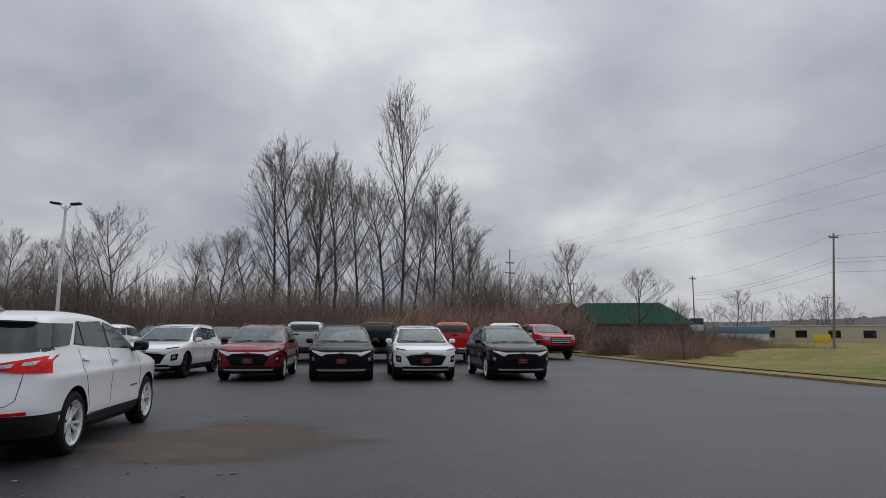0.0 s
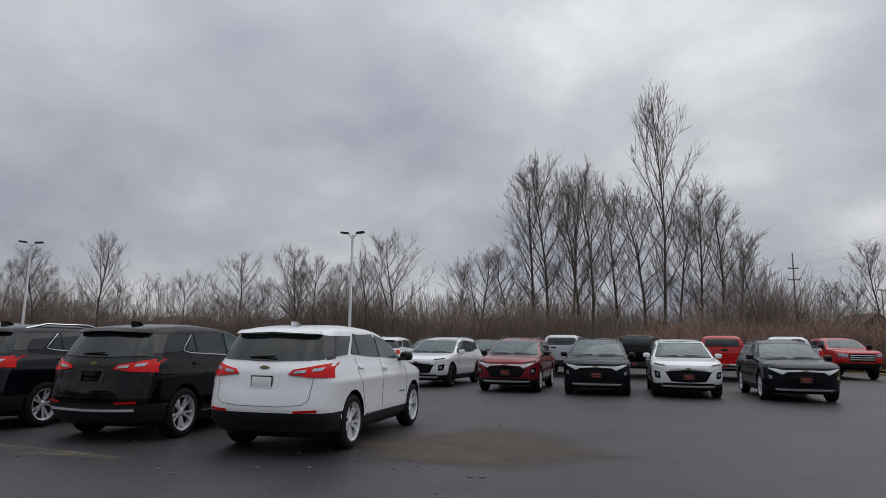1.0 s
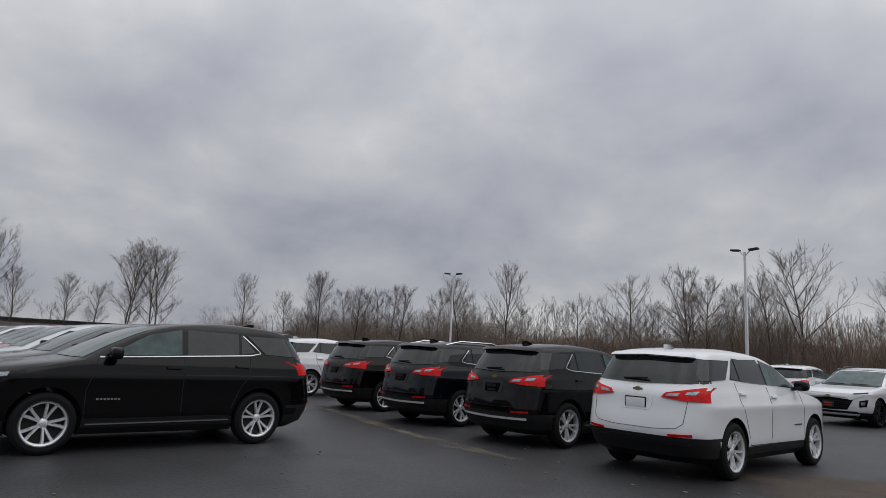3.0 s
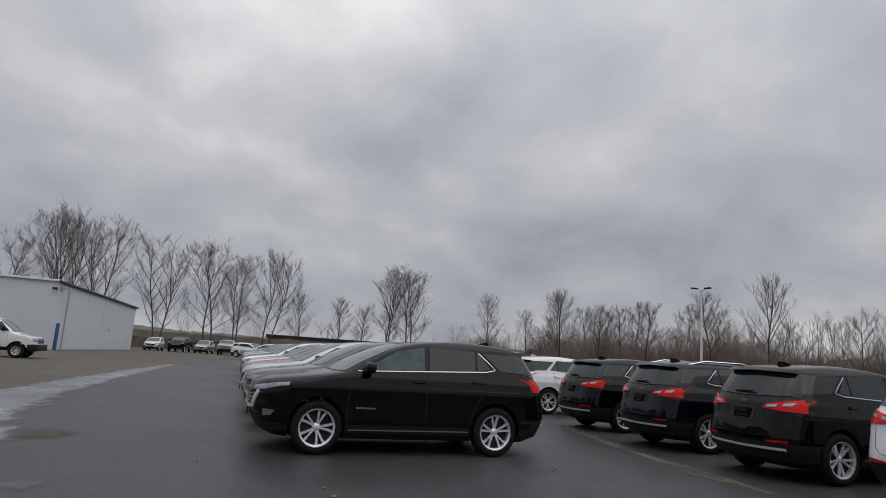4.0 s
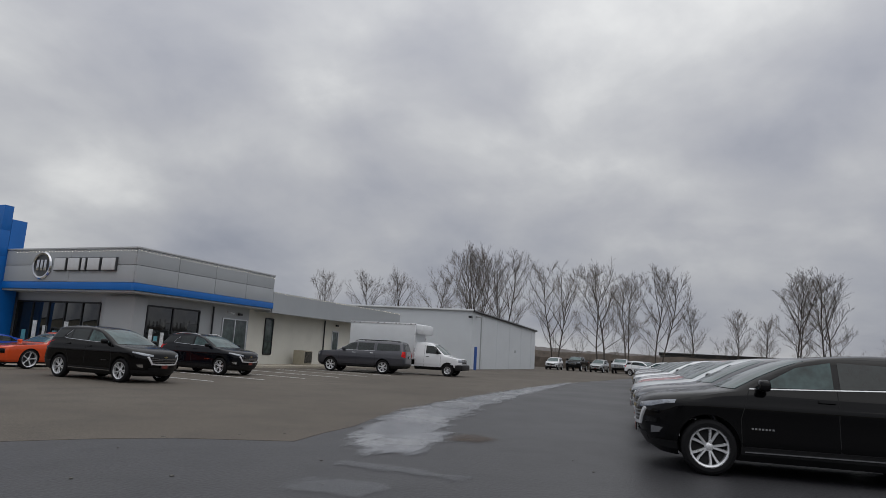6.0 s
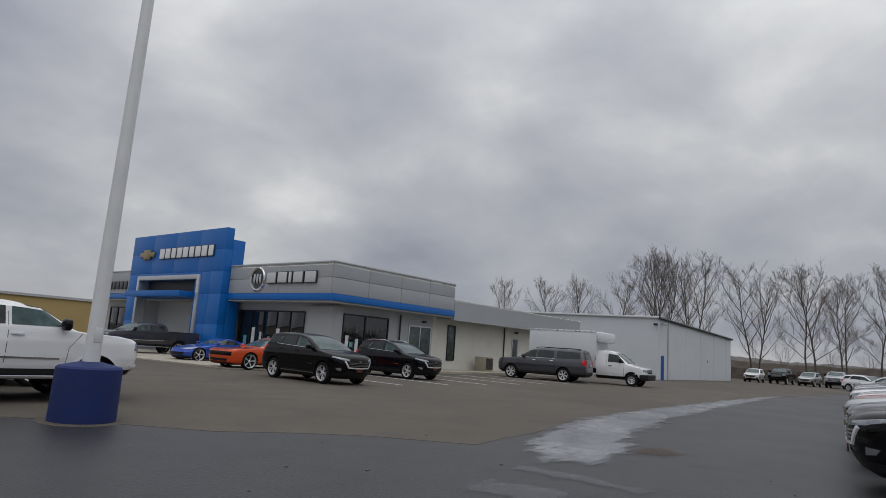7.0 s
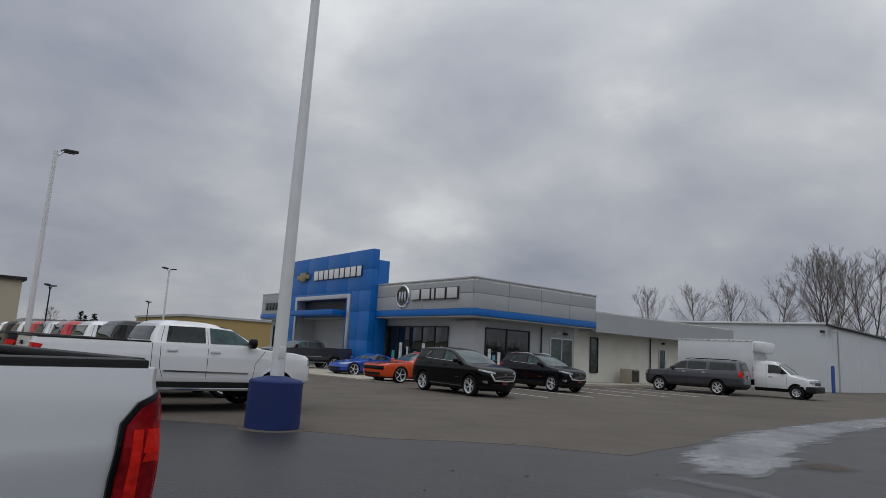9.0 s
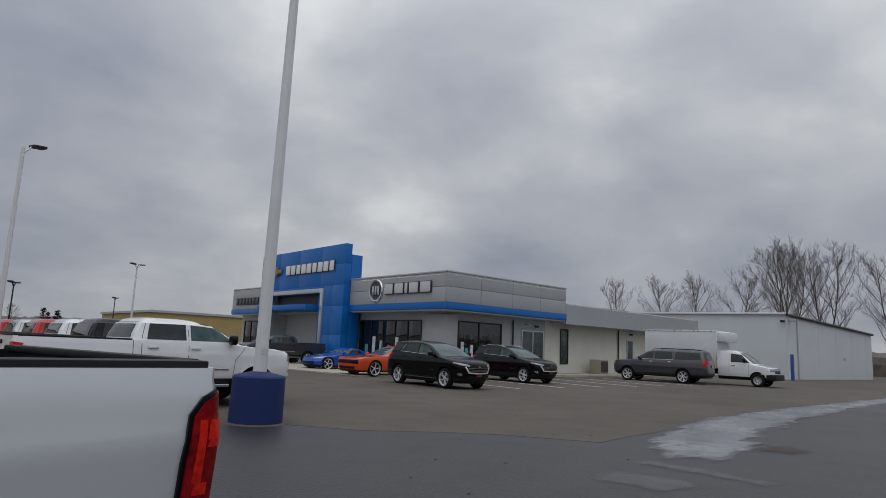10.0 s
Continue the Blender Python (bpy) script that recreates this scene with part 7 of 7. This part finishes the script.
# dark conifers and a bare tree behind the rows of trucks
NEEDLE = material("dark_conifer_needles", (0.018, 0.028, 0.018), 0.95, 0, 0.4, 2, 12)
for cx, cy, ch in ((-18.4, -118.6, 5.0), (-20.3, -118.2, 4.8), (-19.4, -120.5, 4.4)):
    cr = random.Random(int(-cx * 10))
    tw, nd = Sticks(), Sticks()
    tw.add([Vector((0, 0, -0.1)), Vector((0, 0, ch * 0.6)), Vector((0, 0, ch))], [0.12, 0.07, 0.02], 6)
    for k in range(70):
        f = cr.uniform(0.12, 0.99)
        a, reach = k * 2.4, (1.05 - f) * ch * 0.34 * cr.uniform(0.7, 1.15) + 0.1
        p = Vector((0, 0, f * ch))
        q = Vector((math.cos(a) * reach, math.sin(a) * reach, f * ch + cr.uniform(-0.12, 0.15)))
        tw.add([p, q], [0.02, 0.008], 3)
        for m in range(18):
            g = p.lerp(q, cr.uniform(0.15, 1.0))
            nd.add([g, g + Vector((cr.uniform(-1, 1), cr.uniform(-1, 1), cr.uniform(-0.4, 0.7))).normalized() * cr.uniform(0.15, 0.34)], [0.045, 0.012], 3)
    con = thing("conifer", "small dark evergreen conifer in the far distance", "tree", pose(cx, cy, 0), group="far conifers")
    for nm, stk, mt in (("trunk", tw, BARK), ("crown", nd, NEEDLE)):
        o = new(nm, stk.mesh(nm, mt))
        o.parent = con
plant("wide", -14.6, -119.5, 5.6, 0.42)

# scattered scraps of leaf and grit on the asphalt
scrap_m = material("pale_leaf_scraps", (0.12, 0.115, 0.105), 0.9, 0, 0.4, 6, 60)
sr = random.Random(19)
bm = bmesh.new()
for k in range(60):
    x, y = (sr.uniform(-8.5, -2.5), sr.uniform(4.4, 6.6)) if k < 22 else (sr.uniform(-9, -3), sr.uniform(-10, 16))
    w = sr.uniform(0.014, 0.05)
    ang = sr.uniform(0, math.tau)
    ring = [bm.verts.new((x + w * sr.uniform(0.6, 1.2) * math.cos(ang + j * 1.257), y + w * sr.uniform(0.4, 0.8) * math.sin(ang + j * 1.257), 0.010 + 0.002 * sr.random())) for j in range(5)]
    bm.faces.new(ring)
    hub = [bm.verts.new((v.co.x, v.co.y, v.co.z - 0.008)) for v in ring]
    for j in range(5):
        bm.faces.new((ring[j], hub[j], hub[(j + 1) % 5], ring[(j + 1) % 5]))
bmesh.ops.recalc_face_normals(bm, faces=bm.faces[:])
tagged(part("leaf_litter", bm, scrap_m, None, smooth=False), "pale scraps of leaf and grit scattered on asphalt", "litter", kind="stuff")

# ---- the vehicles on the lot ----
ROW_A = "crossovers parked in a row"


HIGH = Matrix.Diagonal((1.0, 1.0, 1.07, 1.0))
TALL = Matrix.Diagonal((1.0, 1.0, 1.03, 1.0))


def park(car, x, y, heading, size=Matrix()):
    car.matrix_basis = pose(x, y, 0, 0, 0, heading) @ size
    return car


eq_white = park(equinox("white", "white compact crossover with dark glass and red tail lights", white_plate=True, group=ROW_A), -6.02, 8.12, 97.6, TALL)
eq_black = park(equinox("black", "black compact crossover with chrome window trim", group=ROW_A), -8.84, 7.87, 97.4, TALL)
eq_black_rails = park(equinox("navy", "black-blue compact crossover with silver roof rails", rails=True, group=ROW_A), -11.72, 7.72, 97.2, TALL)
copy_thing(eq_black, pose(-14.7, 7.56, 0, 0, 0, 97.2))
copy_thing(eq_white, pose(-19.1, 7.36, 0, 0, 0, 97.2))
B0, BH = Vector((-10.06, 0.50, 0)), -82.4
copy_thing(eq_black, pose(B0.x, B0.y, 0, 0, 0, BH))
eq_grey = equinox("grey", "grey metallic compact crossover in a long row", group=ROW_A)
eq_red = equinox("red", "red compact crossover in a long row", group=ROW_A)
eq_silver = equinox("silver", "silver compact crossover in a long row", group=ROW_A)
row_colours = [eq_grey, eq_silver, eq_red, eq_white, eq_silver, eq_white, eq_black, eq_silver, eq_white, eq_grey, eq_silver, eq_white, eq_black]
seen_first = set()
for k, c in enumerate(row_colours):
    p = B0 + Vector((-0.991, -0.10, 0)) * (2.75 * (k + 1))
    m = pose(p.x, p.y + rng.uniform(-0.12, 0.12), 0, 0, 0, BH + rng.uniform(-1, 1))
    if c in (eq_grey, eq_red, eq_silver) and c not in seen_first:
        seen_first.add(c)
        c.matrix_basis = m @ TALL
    else:
        copy_thing(c, m)

BLZ = "sporty crossovers facing the lane"
blz_white = park(blazer("white", "white sporty crossover with black grille", False, BLZ), -1.25, 20.75, -82.4)
blz_dark = park(blazer("charcoal", "dark grey sporty crossover with chrome grille bar", True, BLZ), -3.72, 20.25, -82.4)
blz_red = park(blazer("maroon", "deep red sporty crossover with chrome grille bar", True, BLZ), -6.35, 20.15, -84)
copy_thing(blz_dark, pose(1.65, 20.95, 0, 0, 0, -82.4))
copy_thing(blz_white, pose(-9.5, 20.9, 0, 0, 0, -88))
tr_silver = park(pickup("silver", "silver crew-cab pickup showing its tailgate"), -7.2, 31.5, 92, HIGH)
tr_black = park(pickup("black", "black crew-cab pickup showing its tailgate"), -3.6, 31.5, 92, HIGH)
tr_red = park(pickup("red", "bright red crew-cab pickup showing its tailgate"), 0.1, 31.5, 92, HIGH)
copy_thing(tr_red, pose(5.4, 37.0, 0, 0, 0, -75))
copy_thing(blz_dark, pose(-14.2, 30.5, 0, 0, 0, -80))
copy_thing(eq_grey, pose(-16.5, 27.5, 0, 0, 0, 95))
copy_thing(eq_white, pose(-13.6, 25.0, 0, 0, 0, 100))
copy_thing(blz_dark, pose(-11.0, 30.5, 0, 0, 0, -80))
copy_thing(tr_silver, pose(2.9, 33.0, 0, 0, 0, 92))

# pickups by the blue pole base
TRK = "pickups parked side by side"
tr_white = park(pickup("white", "white crew-cab pickup with chrome running board", TRK, 5.65), -2.90, -14.5, 181.6)
for k, p in enumerate((tr_black, tr_white, tr_red, tr_silver, tr_red, tr_white, tr_black, tr_white)):
    copy_thing(p, pose(-2.9 + 0.1 * k, -17.7 - 2.95 * k, 0, 0, 0, 181.6) @ Matrix.Diagonal((1, 1, 1 / p.scale.z, 1)))
tr_near = park(pickup("lightgrey", "pale silver pickup with open black bed and tall red tail light", TRK, 5.4, True), 3.572, -2.74, 12)

# in front of the showroom
copy_thing(eq_black, pose(-14.9, -19.0, 0, 0, 0, 90))
copy_thing(eq_black_rails, pose(-22.0, -21.4, 0, 0, 0, 90))
park(suburban("grey", "long grey full-size SUV before the white wall"), -34.5, -20.5, -78, Matrix.Diagonal((1.0, 1.0, 1.04, 1.0)))
park(box_truck("white cutaway van with tall plain cargo box"), -37.6, -17.6, 97)
park(sports_car("challenger", "orange", "orange muscle coupe with black hood stripes"), -17.4, -25.4, 0)
park(sports_car("corvette", "blue", "low bright blue sports coupe on the concrete pad"), -18.3, -31.2, 0)
tr_dark = park(pickup("grey", "dark grey crew-cab pickup before the portal"), -18.2, -38.3, 0)
copy_thing(eq_silver, pose(-22, -66, 0, 0, 0, 30))

# far row at the end of the lot
far_kinds = [eq_white, tr_black, eq_silver, tr_silver, eq_grey, eq_silver, tr_white, eq_white, eq_grey, eq_silver]
for k, c in enumerate(far_kinds):
    copy_thing(c, pose(-88 + rng.uniform(-1, 1), -20.5 + 3.0 * k, 0, 0, 0, rng.uniform(-6, 6)))
copy_thing(eq_white, pose(-76, -7.5, 0, 0, 0, 60))
copy_thing(eq_silver, pose(-68, -5.5, 0, 0, 0, -80))
